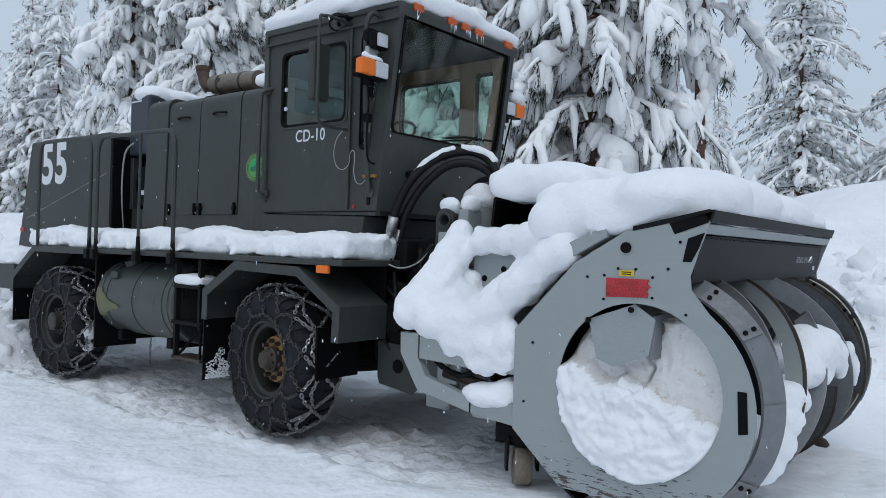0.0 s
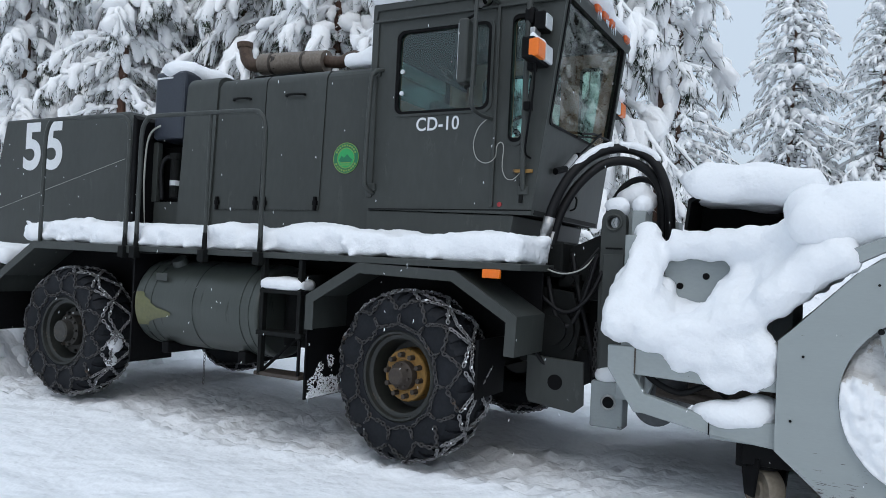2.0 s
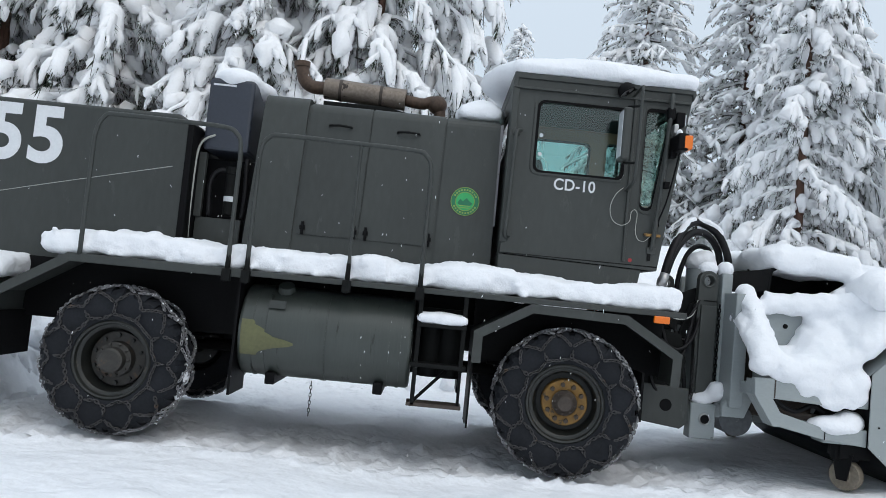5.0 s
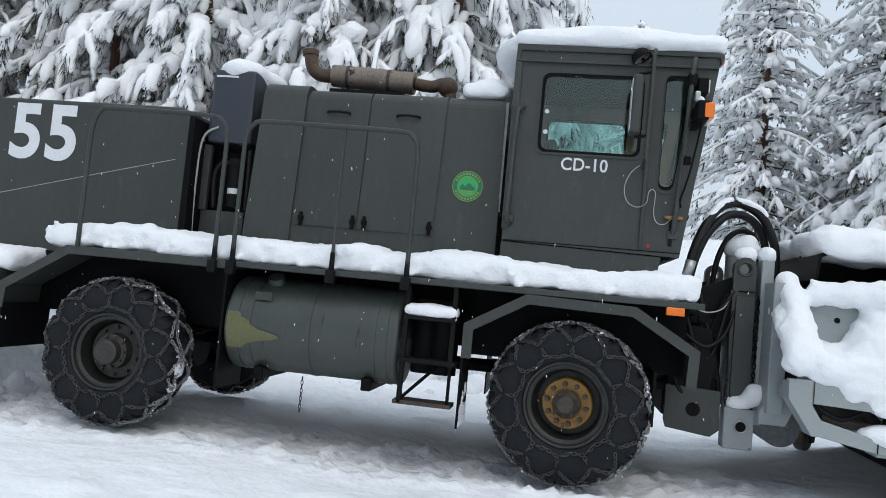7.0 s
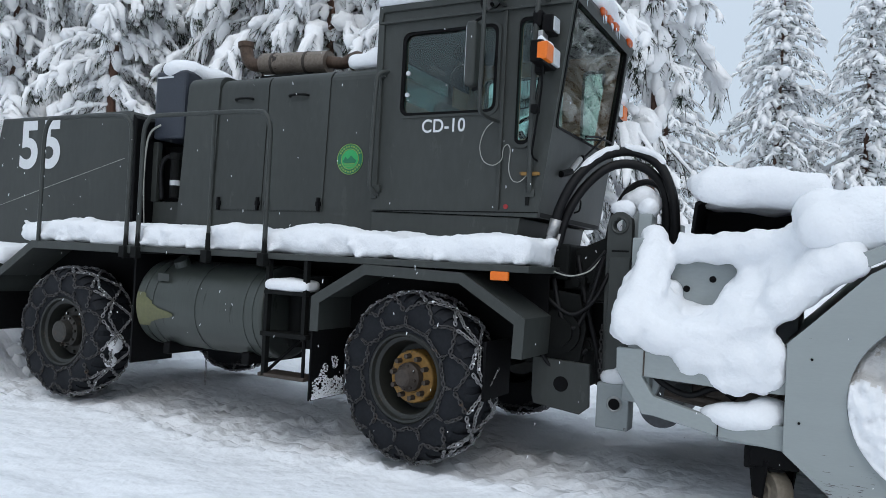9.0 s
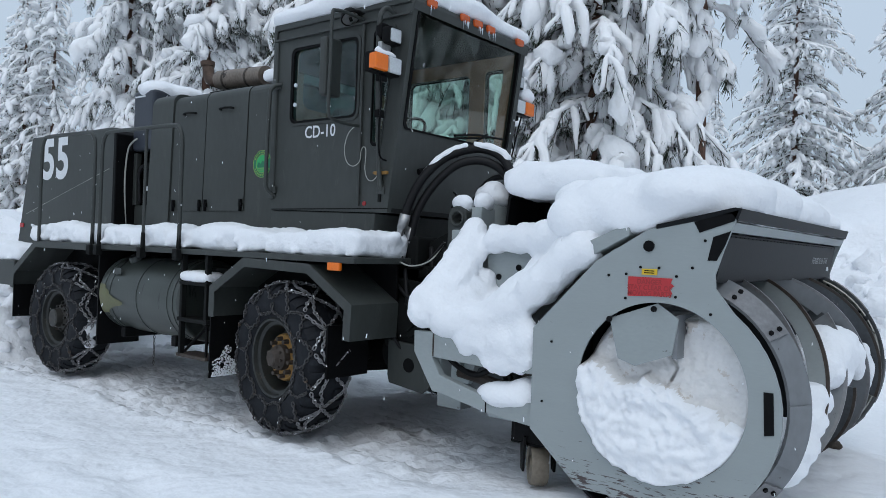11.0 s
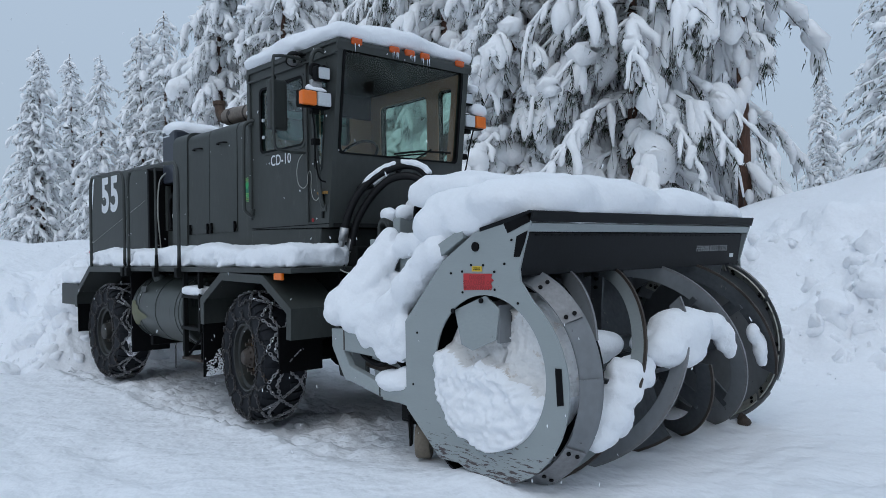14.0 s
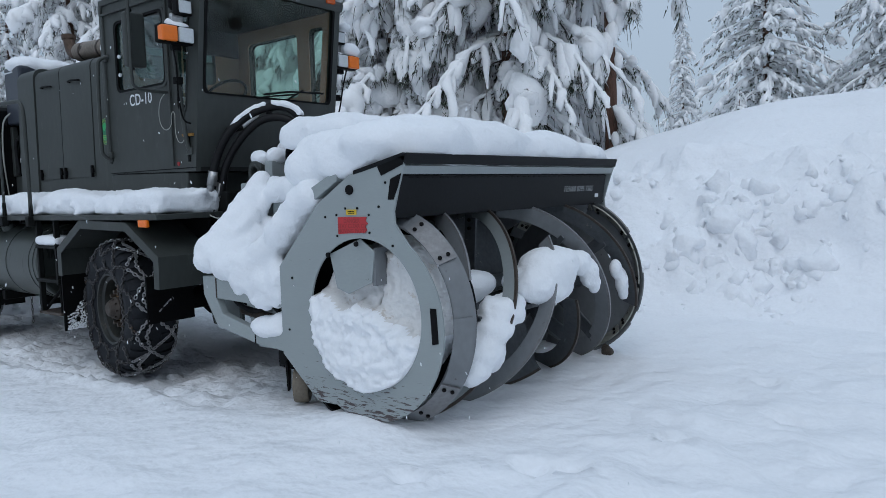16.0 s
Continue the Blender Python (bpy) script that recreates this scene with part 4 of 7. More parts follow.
    for k in range(0, len(tread.verts), 32):
        c = tread.verts[k].co
        r = math.hypot(c.x, c.z)
        if rnd.random() < (0.22 if r > 0.59 else 0.05):
            n = Vector((c.x, 0.5 * (c.y - 0.2), c.z)).normalized()
            w = rnd.uniform(0.004, 0.010)
            bmesh.ops.create_icosphere(snow, subdivisions=1, radius=1.0, matrix=Matrix.LocRotScale(c + n * 0.006, Euler((rnd.uniform(0, 3), rnd.uniform(0, 3), 0)), (w * 1.6, w, w)))
    tagged(part("chain_snow", snow, SNOW, hub, "crumbs of snow caught on the chain", smooth=True), kind="stuff")
    tagged(part("tread_chain", tread, CHAIN_BRIGHT, hub, "polished steel chain over the tread", smooth=True), kind="stuff")
    tagged(part("tyre_chain", bm, CHAIN, hub, "steel diamond-pattern snow chain", smooth=True), kind="stuff")
    return hub


def mount(wheel, x, y, z, turn, spin):
    wheel.parent = truck
    o = ORIGIN[truck.name]
    wheel.matrix_basis = Matrix.Translation(Vector((x, y, z)) - o) @ Matrix.Rotation(turn, 4, "Z") @ Matrix.Rotation(spin, 4, "Y") @ Matrix.Scale(0.96, 4)
    return wheel


def copy_part(ob):
    made = {}
    for o in (ob, *ob.children_recursive):
        made[o] = o.copy()
        scene.collection.objects.link(made[o])
        made[o].parent = made.get(o.parent, o.parent)
    return made[ob]


front_wheel, rear_wheel = build_wheel(True), build_wheel(False)
mount(front_wheel, 0.0, -0.01, 0.685, radians(-8), 0.15)
mount(rear_wheel, -3.735, -0.01, 0.685, 0, 0.6)
mount(copy_part(front_wheel), 0.0, far_side(-0.01), 0.685, math.pi - radians(8), 0.4)
mount(copy_part(rear_wheel), -3.735, far_side(-0.01), 0.685, math.pi, 1.0)

# ---- chassis ----
for y in (0.86, 1.56):
    part("frame_rail", box(-5.2, 1.25, y, y + 0.14, 0.98, 1.28, 0.01), GREEN_DARK, truck)
for x in (0.0, -3.735):
    bm = cyl((x, 0.3, 0.68), (x, far_side(0.3), 0.68), 0.11, seg=20)
    add_cyl(bm, (x - 0.16, YC, 0.68), (x + 0.2, YC, 0.68), 0.25, 0.19, 20)
    for y in (0.62, far_side(0.62)):
        add_box(bm, x - 0.1, x + 0.1, y - 0.06, y + 0.06, 0.74, 1.0, 0.01)
    part("axle", bm, GREEN_DARK, truck)
    for y in (0.58, far_side(0.66)):
        bm = bmesh.new()
        for k in range(5):
            add_box(bm, x - 0.62 + 0.07 * k, x + 0.62 - 0.07 * k, y, y + 0.08, 0.90 - 0.022 * k, 0.918 - 0.022 * k, 0.003, 1)
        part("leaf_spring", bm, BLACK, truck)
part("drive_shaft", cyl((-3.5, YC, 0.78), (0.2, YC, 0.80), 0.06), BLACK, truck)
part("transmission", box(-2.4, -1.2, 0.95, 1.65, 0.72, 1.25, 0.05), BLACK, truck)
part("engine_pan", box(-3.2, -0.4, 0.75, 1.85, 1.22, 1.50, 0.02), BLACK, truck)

# ---- running boards, fenders ----
def fender_band(outline, y0, y1, thick, flange, name, parent):
    """A folded sheet that follows an open (x, z) line, with a flange along its outer edge."""
    bm = bmesh.new()
    pts = [Vector((x, 0, z)) for x, z in outline]
    inner = []
    for i, p in enumerate(pts):
        a = (p - pts[i - 1]).normalized() if i else None
        b = (pts[i + 1] - p).normalized() if i < len(pts) - 1 else None
        d = ((a or b) + (b or a)).normalized()
        nrm = Vector((d.z, 0, -d.x))
        k = 1.0 if a is None or b is None else 1 / max(0.5, math.sqrt((1 + a.dot(b)) / 2))
        inner.append((nrm, k))

    def ring(y, depth):
        o = [bm.verts.new((p.x, y, p.z)) for p in pts]
        q = [bm.verts.new((p.x + n.x * depth * k, y, p.z + n.z * depth * k)) for p, (n, k) in zip(pts, inner)]
        return o, q

    for ya, yb, depth in ((y0, y0 + 0.012, flange), (y0 + 0.012, y1, thick)):
        o0, q0 = ring(ya, depth)
        o1, q1 = ring(yb, depth)
        for i in range(len(pts) - 1):
            bm.faces.new((o0[i], o0[i + 1], q0[i + 1], q0[i]))
            bm.faces.new((o1[i + 1], o1[i], q1[i], q1[i + 1]))
            bm.faces.new((o0[i + 1], o0[i], o1[i], o1[i + 1]))
            bm.faces.new((q0[i], q0[i + 1], q1[i + 1], q1[i]))
        for e in (0, -1):
            bm.faces.new((o0[e], q0[e], q1[e], o1[e]))
    bmesh.ops.recalc_face_normals(bm, faces=bm.faces)
    return part(name, bm, GREEN, parent)


FRONT_ARCH = ((-0.80, 0.955), (-0.80, 1.215), (-0.345, 1.478), (0.455, 1.458), (0.925, 1.180), (0.915, 0.915))
REAR_ARCH = ((-4.77, 0.97), (-4.75, 1.175), (-4.165, 1.53))
for near in (True, False):
    y0, y1 = (-0.05, 0.46)
    m = Matrix.Identity(4) if near else Matrix.Translation((0, 2 * YC, 0)) @ Matrix.Scale(-1, 4, (0, 1, 0))
    made = [fender_band(FRONT_ARCH, y0, y1, 0.02, 0.075, "front_fender", truck),
            fender_band(REAR_ARCH, y0, y1, 0.02, 0.075, "rear_fender", truck),
            # well sheets coloured black to hold the deep shade under the fenders
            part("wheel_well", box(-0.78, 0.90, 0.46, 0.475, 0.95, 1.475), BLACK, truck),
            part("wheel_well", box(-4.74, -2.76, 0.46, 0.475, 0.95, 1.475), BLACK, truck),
            part("running_board", box(-2.70, 0.935, -0.05, 0.62, 1.478, 1.525, 0.006), GREEN, truck),
            part("rear_running_board", box(-4.17, -2.74, -0.052, 0.62, 1.458, 1.53, 0.006), GREEN, truck),
            part("mudflap", box(-2.76, -2.74, -0.02, 0.44, 0.50, 1.46), BLACK, truck, "black rubber mudflap"),
            part("mudflap", box(-0.80, -0.785, -0.03, 0.42, 0.42, 1.0), BLACK, truck, "black rubber mudflap crusted with snow"),
            part("side_marker_light", box(0.665, 0.795, -0.062, -0.03, 1.420, 1.480, 0.008), AMBER, truck, "amber side marker lamp")]
    if not near:
        for ob in made:
            o = ORIGIN[truck.name]
            ob.data.transform(Matrix.Translation(-o) @ m @ Matrix.Translation(o))
            ob.data.flip_normals()
# rear bumper
part("rear_bumper", box(-5.55, -4.80, 0.0, far_side(0.0), 0.98, 1.28, 0.012), GREEN, truck)
part("rear_light", box(-5.57, -5.5, 0.05, 0.15, 1.05, 1.2, 0.01), RED, truck, "red rear lamp")
part("rear_flap", box(-4.73, -4.71, -0.03, 0.58, 0.62, 1.0), BLACK, truck, "black rubber flap behind the rear wheel")
part("rear_flap", box(0.62, 0.64, 0.0, 0.44, 0.6, 1.0), BLACK, truck)

# ---- fuel tank and steps ----
bm = cyl((-2.73, 0.36, 1.035), (-1.30, 0.36, 1.035), 0.385, seg=48)
tank = part("fuel_tank", bm, TANKG, truck, "cylindrical olive fuel tank with an old yellow patch")
bv = tank.modifiers.new("edge", "BEVEL")
bv.width, bv.segments, bv.limit_method = 0.03, 3, "ANGLE"
flat_smooth(tank, 40)
for x, w in ((-2.62, 0.010), (-2.52, 0.018), (-2.03, 0.020), (-1.50, 0.018), (-1.40, 0.012)):
    flat_smooth(part("tank_strap", cyl((x - w, 0.36, 1.035), (x + w, 0.36, 1.035), 0.3905, seg=48), TANKG, tank), 40)
part("filler_cap", cyl((-2.40, 0.20, 1.375), (-2.40, 0.165, 1.43), 0.075, 0.065, 20), TANKG, tank)
part("data_plate", prism(((-2.50, 1.235), (-2.36, 1.235), (-2.36, 1.30), (-2.50, 1.30)), 0.008, 0.012), GREEN, tank)
bm = bmesh.new()
rows = []
for k in range(17):
    z = 0.84 + 0.29 * k / 16
    a = math.asin((z - 1.035) / 0.3935)
    reach = -2.60 + 0.33 * math.exp(-((z - 0.955) / 0.062) ** 2) + 0.05 * math.exp(-((z - 1.06) / 0.05) ** 2) + 0.018 * math.sin(61 * z) + 0.012 * math.sin(143 * z)
    rows.append([bm.verts.new((x, 0.36 - 0.3935 * math.cos(a), z)) for x in (-2.698, reach)])
for a, b in zip(rows, rows[1:]):
    bm.faces.new((a[0], a[1], b[1], b[0]))
part("paint_patch", bm, YELLOW_OLD, tank, "old yellow paint patch")
for x in (-2.45, -1.55):
    part("tank_bracket", box(x - 0.04, x + 0.04, 0.1, 0.8, 0.60, 0.70, 0.01), BLACK, truck)
step = part("boarding_steps", box(-1.27, -1.235, -0.03, 0.02, 0.56, 1.50, 0.004), GREEN_DARK, truck)
part("step_post", box(-0.90, -0.865, -0.03, 0.02, 0.86, 1.50, 0.004), GREEN_DARK, step)
part("step_tread", box(-1.27, -0.86, -0.04, 0.16, 1.205, 1.235, 0.004), GREEN_DARK, step)
part("step_tread", box(-1.29, -0.84, -0.04, 0.14, 0.875, 0.91, 0.004), GREEN_DARK, step)
bm = box(-1.30, -0.85, -0.03, 0.18, 0.555, 0.585, 0.004)
part("step_tread", bm, IRON, step)
bm = bmesh.new()
add_tube(bm, [(-1.25, 0.0, 0.86), (-1.25, 0.0, 0.57)], 0.014, 6)
add_tube(bm, [(-0.88, 0.0, 0.86), (-0.88, 0.0, 0.57)], 0.014, 6)
add_tube(bm, [(-1.24, 0.02, 0.60), (-1.0, 0.1, 0.85)], 0.014, 6)
part("step_hanger", bm, BLACK, step)
for x, r in ((-1.14, 0.10), (-0.98, 0.11)):
    flat_smooth(part("air_reservoir", cyl((x, 0.28, 0.78), (x, 0.28, 1.36), r, seg=20), GREEN_DARK, truck), 40)

# ---- hood ----
def rounded_side(x0t, x0b, x1t, x1b, z0, z1, y0, r):
    """A hood section: flat sides, tops rounded over, closed ends. x0t, x1t at the top, x0b, x1b at the bottom."""
    ring = [(y0, z0), (y0, z1 - r)] + [(y0 + r - r * math.cos(radians(a)), z1 - r + r * math.sin(radians(a))) for a in (18, 36, 54, 72, 90)]
    ring += [(far_side(y), z) for y, z in reversed(ring)]
    bm = bmesh.new()

    def end(xt, xb):
        return [bm.verts.new((xb + (xt - xb) * (z - z0) / (z1 - z0), y, z)) for y, z in ring]
    a, b = end(x0t, x0b), end(x1t, x1b)
    n = len(ring)
    bm.faces.new(a)
    bm.faces.new(list(reversed(b)))
    for i in range(n):
        bm.faces.new((a[(i + 1) % n], a[i], b[i], b[(i + 1) % n]))
    bmesh.ops.recalc_face_normals(bm, faces=bm.faces)
    return bm


hood = part("hood", rounded_side(-2.85, -2.94, -0.69, -0.67, 1.53, 3.115, 0.600, 0.10), GREEN, truck, "olive engine hood with hinged doors")
flat_smooth(hood, 30)
flat_smooth(part("hood_cowl", rounded_side(-2.852, -2.942, -2.455, -2.505, 1.53, 3.165, 0.578, 0.11), GREEN, hood), 30)
for xa, xb in ((-2.432, -1.872), (-1.858, -1.195)):
    bm = rounded_side(xa, xa - 0.03, xb, xb - 0.03, 1.905, 3.127, 0.588, 0.10)
    door = flat_smooth(part("hood_door", bm, GREEN, hood), 30)
    xm = (xa + xb) / 2
    bm = tube(smooth_path([(xm - 0.10, 0.592, 2.915), (xm - 0.085, 0.556, 2.915), (xm, 0.55, 2.92), (xm + 0.085, 0.556, 2.915), (xm + 0.10, 0.592, 2.915)], 3), 0.011, 6)
    part("door_handle", bm, GREEN_DARK, door)
    for x in (xa + 0.03, xb - 0.06):
        bm = box(x - 0.012, x + 0.012, 0.562, 0.592, 1.90, 2.02, 0.003)
        add_box(bm, x - 0.024, x + 0.024, 0.566, 0.592, 1.945, 1.985, 0.003)
        part("hood_latch", bm, BLACK, door)
part("hood_panel", rounded_side(-1.18, -1.20, -0.695, -0.675, 1.53, 3.124, 0.590, 0.10), GREEN, hood)
part("hood_gutter", box(-0.69, -0.665, 0.60, far_side(0.60), 2.15, 3.09), EDGE, hood, "pale weather seal")
# seal on the hood side
SX, SZ = -0.955, 2.347
seal = part("county_seal", cyl((SX, 0.5895, SZ), (SX, 0.5855, SZ), 0.132, seg=48), SEAL_RING, truck, "round green seal with plain bars for its print")
part("seal_centre", cyl((SX, 0.586, SZ), (SX, 0.5845, SZ), 0.086, seg=40), SEAL, seal)
bm = prism([(SX - 0.07, SZ - 0.02), (SX - 0.045, SZ + 0.02), (SX - 0.02, SZ - 0.002), (SX + 0.012, SZ + 0.032), (SX + 0.04, SZ + 0.005), (SX + 0.07, SZ - 0.015), (SX + 0.05, SZ - 0.035), (SX - 0.05, SZ - 0.035)], 0.5820, 0.5842)
part("seal_hills", bm, SEAL_RING, seal)
bm = bmesh.new()
for r in (0.128, 0.086):
    add_tube(bm, [(SX + r * math.cos(a), 0.5845, SZ + r * math.sin(a)) for a in np.linspace(0, 2 * math.pi, 40, endpoint=False)], 0.0032, 4, closed=True)
for k in range(26):
    a = 2 * math.pi * k / 26
    if k in (12, 13, 14, 25, 0, 1):
        continue
    add_box(bm, SX + 0.107 * math.cos(a) - 0.0075, SX + 0.107 * math.cos(a) + 0.0075, 0.5810, 0.5850, SZ + 0.107 * math.sin(a) - 0.0075, SZ + 0.107 * math.sin(a) + 0.0075)
for k, w in enumerate((0.045, 0.055)):
    add_box(bm, SX - w, SX + w * 0.9, 0.5810, 0.5845, SZ - 0.062 + 0.018 * k, SZ - 0.056 + 0.018 * k)
part("seal_print", bm, SEAL_DARK, seal)

# ---- radiator gap with the air cleaner and blue-grey box ----
part("radiator_core", box(-3.45, -2.95, 0.86, far_side(0.86), 1.5, 2.55, 0.01), BLACK, truck)
part("gap_panel", box(-3.42, -3.0, 0.72, 0.745, 1.52, 1.98, 0.004), GREEN, truck)
part("gap_side_frame", box(-3.44, -3.37, 0.70, 0.76, 1.98, 2.58, 0.006), GREEN, truck)
bm = box(-3.41, -2.99, 0.66, 1.25, 2.60, 3.28, 0.03)
part("hydraulic_tank", bm, NAVY, truck, "navy-grey upright tank")
part("tank_plate", box(-3.37, -3.16, 0.655, 0.661, 3.205, 3.222), WHITE, truck)
bm = cyl((-3.12, 0.72, 2.02), (-3.12, 0.72, 2.46), 0.055, seg=16)
add_cyl(bm, (-3.12, 0.72, 2.40), (-3.12, 0.72, 2.46), 0.068, seg=16)
part("filter", bm, GREEN_DARK, truck)
part("filter_band", cyl((-3.12, 0.72, 2.14), (-3.12, 0.72, 2.19), 0.057, seg=16), CLEAR, truck)
for k, pts in enumerate((((-3.30, 0.72, 2.0), (-3.31, 0.70, 2.3), (-3.24, 0.70, 2.42), (-3.12, 0.71, 2.42)), ((-3.0, 0.74, 2.0), (-2.98, 0.70, 2.2), (-3.0, 0.72, 2.55)),
                         ((-3.5, 0.66, 1.6), (-3.49, 0.62, 2.2), (-3.46, 0.66, 2.6), (-3.38, 0.70, 2.72)))):
    part("gap_hose", tube(smooth_path(pts), 0.022, 8), HOSE, truck, smooth=True)
part("pale_hose", tube(smooth_path([(-3.44, 0.64, 1.65), (-3.435, 0.60, 2.2), (-3.42, 0.62, 2.62), (-3.3, 0.66, 2.74)]), 0.011, 6), CABLE, truck, smooth=True)

# ---- rear body ----
REAR = ((-5.99, 1.34), (-5.62, 2.87), (-3.58, 2.87), (-3.44, 2.72), (-3.44, 1.53), (-4.2, 1.53), (-4.3, 1.34))
bm = prism(REAR, 0.50, far_side(0.50), 0.025)
rear = part("rear_body", bm, GREEN, truck, "olive rear engine housing with large white numerals")
part("rear_body_band", prism(((-3.50, 1.54), (-3.50, 2.83), (-3.44, 2.78), (-3.43, 1.54)), 0.485, far_side(0.485), 0.01), BLACK, rear)
bm = bmesh.new()
add_tube(bm, [(-5.70, 0.497, 1.87), (-4.6, 0.497, 2.145), (-3.60, 0.497, 2.39)], 0.0035, 4)
part("scratch_line", bm, CABLE, rear)
bm = side_text("55", 0.70, -4.93, 0.496, 2.535, 0, 0.98, 1.08)
part("number", bm, WHITE, rear, "white numerals 55")

# ---- exhaust on the hood ----
muffler = part("muffler", cyl((-2.42, 1.12, 3.40), (-1.62, 1.12, 3.36), 0.105, seg=28), MUFFLER, truck, "rust-streaked muffler lying on the hood")
flat_smooth(muffler, 40)
for x in (-2.26, -1.86):
    flat_smooth(part("muffler_band", cyl((x - 0.015, 1.12, 3.392 - 0.05 * (x + 2.26)), (x + 0.015, 1.12, 3.391 - 0.05 * (x + 2.26)), 0.109, seg=28), IRON, muffler), 40)
part("exhaust_elbow", tube(smooth_path([(-2.42, 1.12, 3.40), (-2.54, 1.12, 3.40), (-2.63, 1.12, 3.46), (-2.67, 1.12, 3.60)]), 0.065, 14), RUST, muffler, "rusted exhaust elbow", smooth=True)
part("exhaust_mouth", cyl((-2.67, 1.12, 3.585), (-2.675, 1.12, 3.635), 0.078, 0.082, 16), RUST, muffler)
part("exhaust_pipe", tube(smooth_path([(-1.62, 1.12, 3.36), (-1.45, 1.12, 3.34), (-1.34, 1.12, 3.37), (-1.28, 1.12, 3.30), (-1.25, 1.12, 3.05)]), 0.058, 12), RUST, muffler, smooth=True)
bmesh_ball = bmesh.new()
bmesh.ops.create_icosphere(bmesh_ball, subdivisions=3, radius=0.095, matrix=Matrix.Translation((-1.30, 1.12, 3.34)))
part("pipe_bend", bmesh_ball, RUST, muffler, smooth=True)
part("muffler_cradle", prism(((-2.4, 3.10), (-2.4, 3.24), (-1.8, 3.24), (-1.2, 3.13), (-1.2, 3.10)), 0.98, 1.26), GREEN_DARK, muffler)
part("intake_cap", cyl((-2.78, 1.15, 3.14), (-2.78, 1.15, 3.225), 0.08, seg=18), BLACK, truck)

# ---- handrails on the deck ----
def handrail(pts, name="handrail"):
    o = part(name, tube(smooth_path(pts, 4), 0.0195, 8), GREEN, truck, smooth=True)
    return o


def post_base(x, y, parent):
    bm = bmesh.new()
    add_cyl(bm, (x, y, 1.50), (x, y, 1.66), 0.023, 0.018, 10)
    add_box(bm, x - 0.035, x + 0.035, y - 0.045, y + 0.02, 1.42, 1.52, 0.005)
    part("rail_socket", bm, GREEN_DARK, parent)


rail = handrail([(-2.70, -0.055, 1.5), (-2.70, -0.055, 2.2), (-2.695, -0.055, 2.52), (-2.64, -0.055, 2.63), (-2.54, -0.055, 2.66), (-2.0, -0.055, 2.655), (-1.44, -0.055, 2.645),
                 (-1.33, -0.055, 2.61), (-1.28, -0.055, 2.50), (-1.275, -0.055, 2.2), (-1.275, -0.055, 1.5)])
part("rail_post", cyl((-1.875, -0.055, 1.5), (-1.875, -0.055, 2.64), 0.0145, seg=8), GREEN, rail)
for x in (-2.70, -1.875, -1.275):
    post_base(x, -0.055, rail)
rail = handrail([(-4.07, -0.045, 1.52), (-4.07, -0.045, 2.3), (-4.06, -0.045, 2.56), (-4.0, -0.045, 2.68), (-3.90, -0.045, 2.70), (-3.4, -0.045, 2.695), (-3.02, -0.045, 2.685),
                 (-2.91, -0.045, 2.64), (-2.865, -0.045, 2.53), (-2.86, -0.045, 2.2), (-2.86, -0.045, 1.5)])
post_base(-2.86, -0.045, rail)

# ---- cab ----
CAB_Y = 0.43


def cab_far(y):
    """Mirrors a y of the cab to its far side; the cab sits off the centre line."""
    return 2.46 - y


SIDE = [(-0.61, 1.905), (0.795, 1.875), (1.005, 3.50), (-0.59, 3.50)]
DOOR_WIN = round_rect(-0.375, 0.415, 2.665, 3.300, 0.06)
SLIT = [(x + 0.13 * (z - 2.42) * (1 if x > 0.66 else 0.02), z) for x, z in round_rect(0.595, 0.700, 2.42, 3.315, 0.045)]
cab = part("cab_side", plate(SIDE, [DOOR_WIN, SLIT], CAB_Y, CAB_Y + 0.05), GREEN, truck, "olive cab with tinted windows")
part("cab_side", plate(SIDE, [DOOR_WIN, SLIT], cab_far(CAB_Y) - 0.05, cab_far(CAB_Y)), GREEN, cab)
for y, s in ((CAB_Y, -1), (cab_far(CAB_Y), 1)):
    for ring, nm in ((DOOR_WIN, "door_window"), (SLIT, "quarter_window")):
        pane = part(nm, plate(ring, [], y - s * 0.016, y - s * 0.020), GLASS, cab, "teal-tinted glass pane")
        pane.visible_shadow = False
        part("window_frame", plate(ring_of(ring, 0.046), [ring_of(ring, 0.019)], y + s * 0.010, y + s * 0.0005), GREEN, cab)
        part("window_seal", plate(ring_of(ring, 0.018), [ring_of(ring, -0.012)], y + s * 0.006, y - s * 0.012), BLACK, cab)


def front_point(y, k):
    """A point of the raked front of the cab; k from 0 at its foot to 1 at the roof."""
    return Vector((0.795 + 0.21 * k, y, 1.875 + 1.625 * k))


def front_plate(outline, holes, t0, t1):
    """A plate on the raked front; the outline is in (y, k)."""
    bm = plate(outline, holes, t0, t1)
    n = Vector((1.625, 0, -0.21)).normalized()
    for v in bm.verts:
        y, t, k = v.co.x, v.co.y, v.co.z
        v.co = front_point(y, k) + n * t
    bmesh.ops.recalc_face_normals(bm, faces=bm.faces)
    return bm


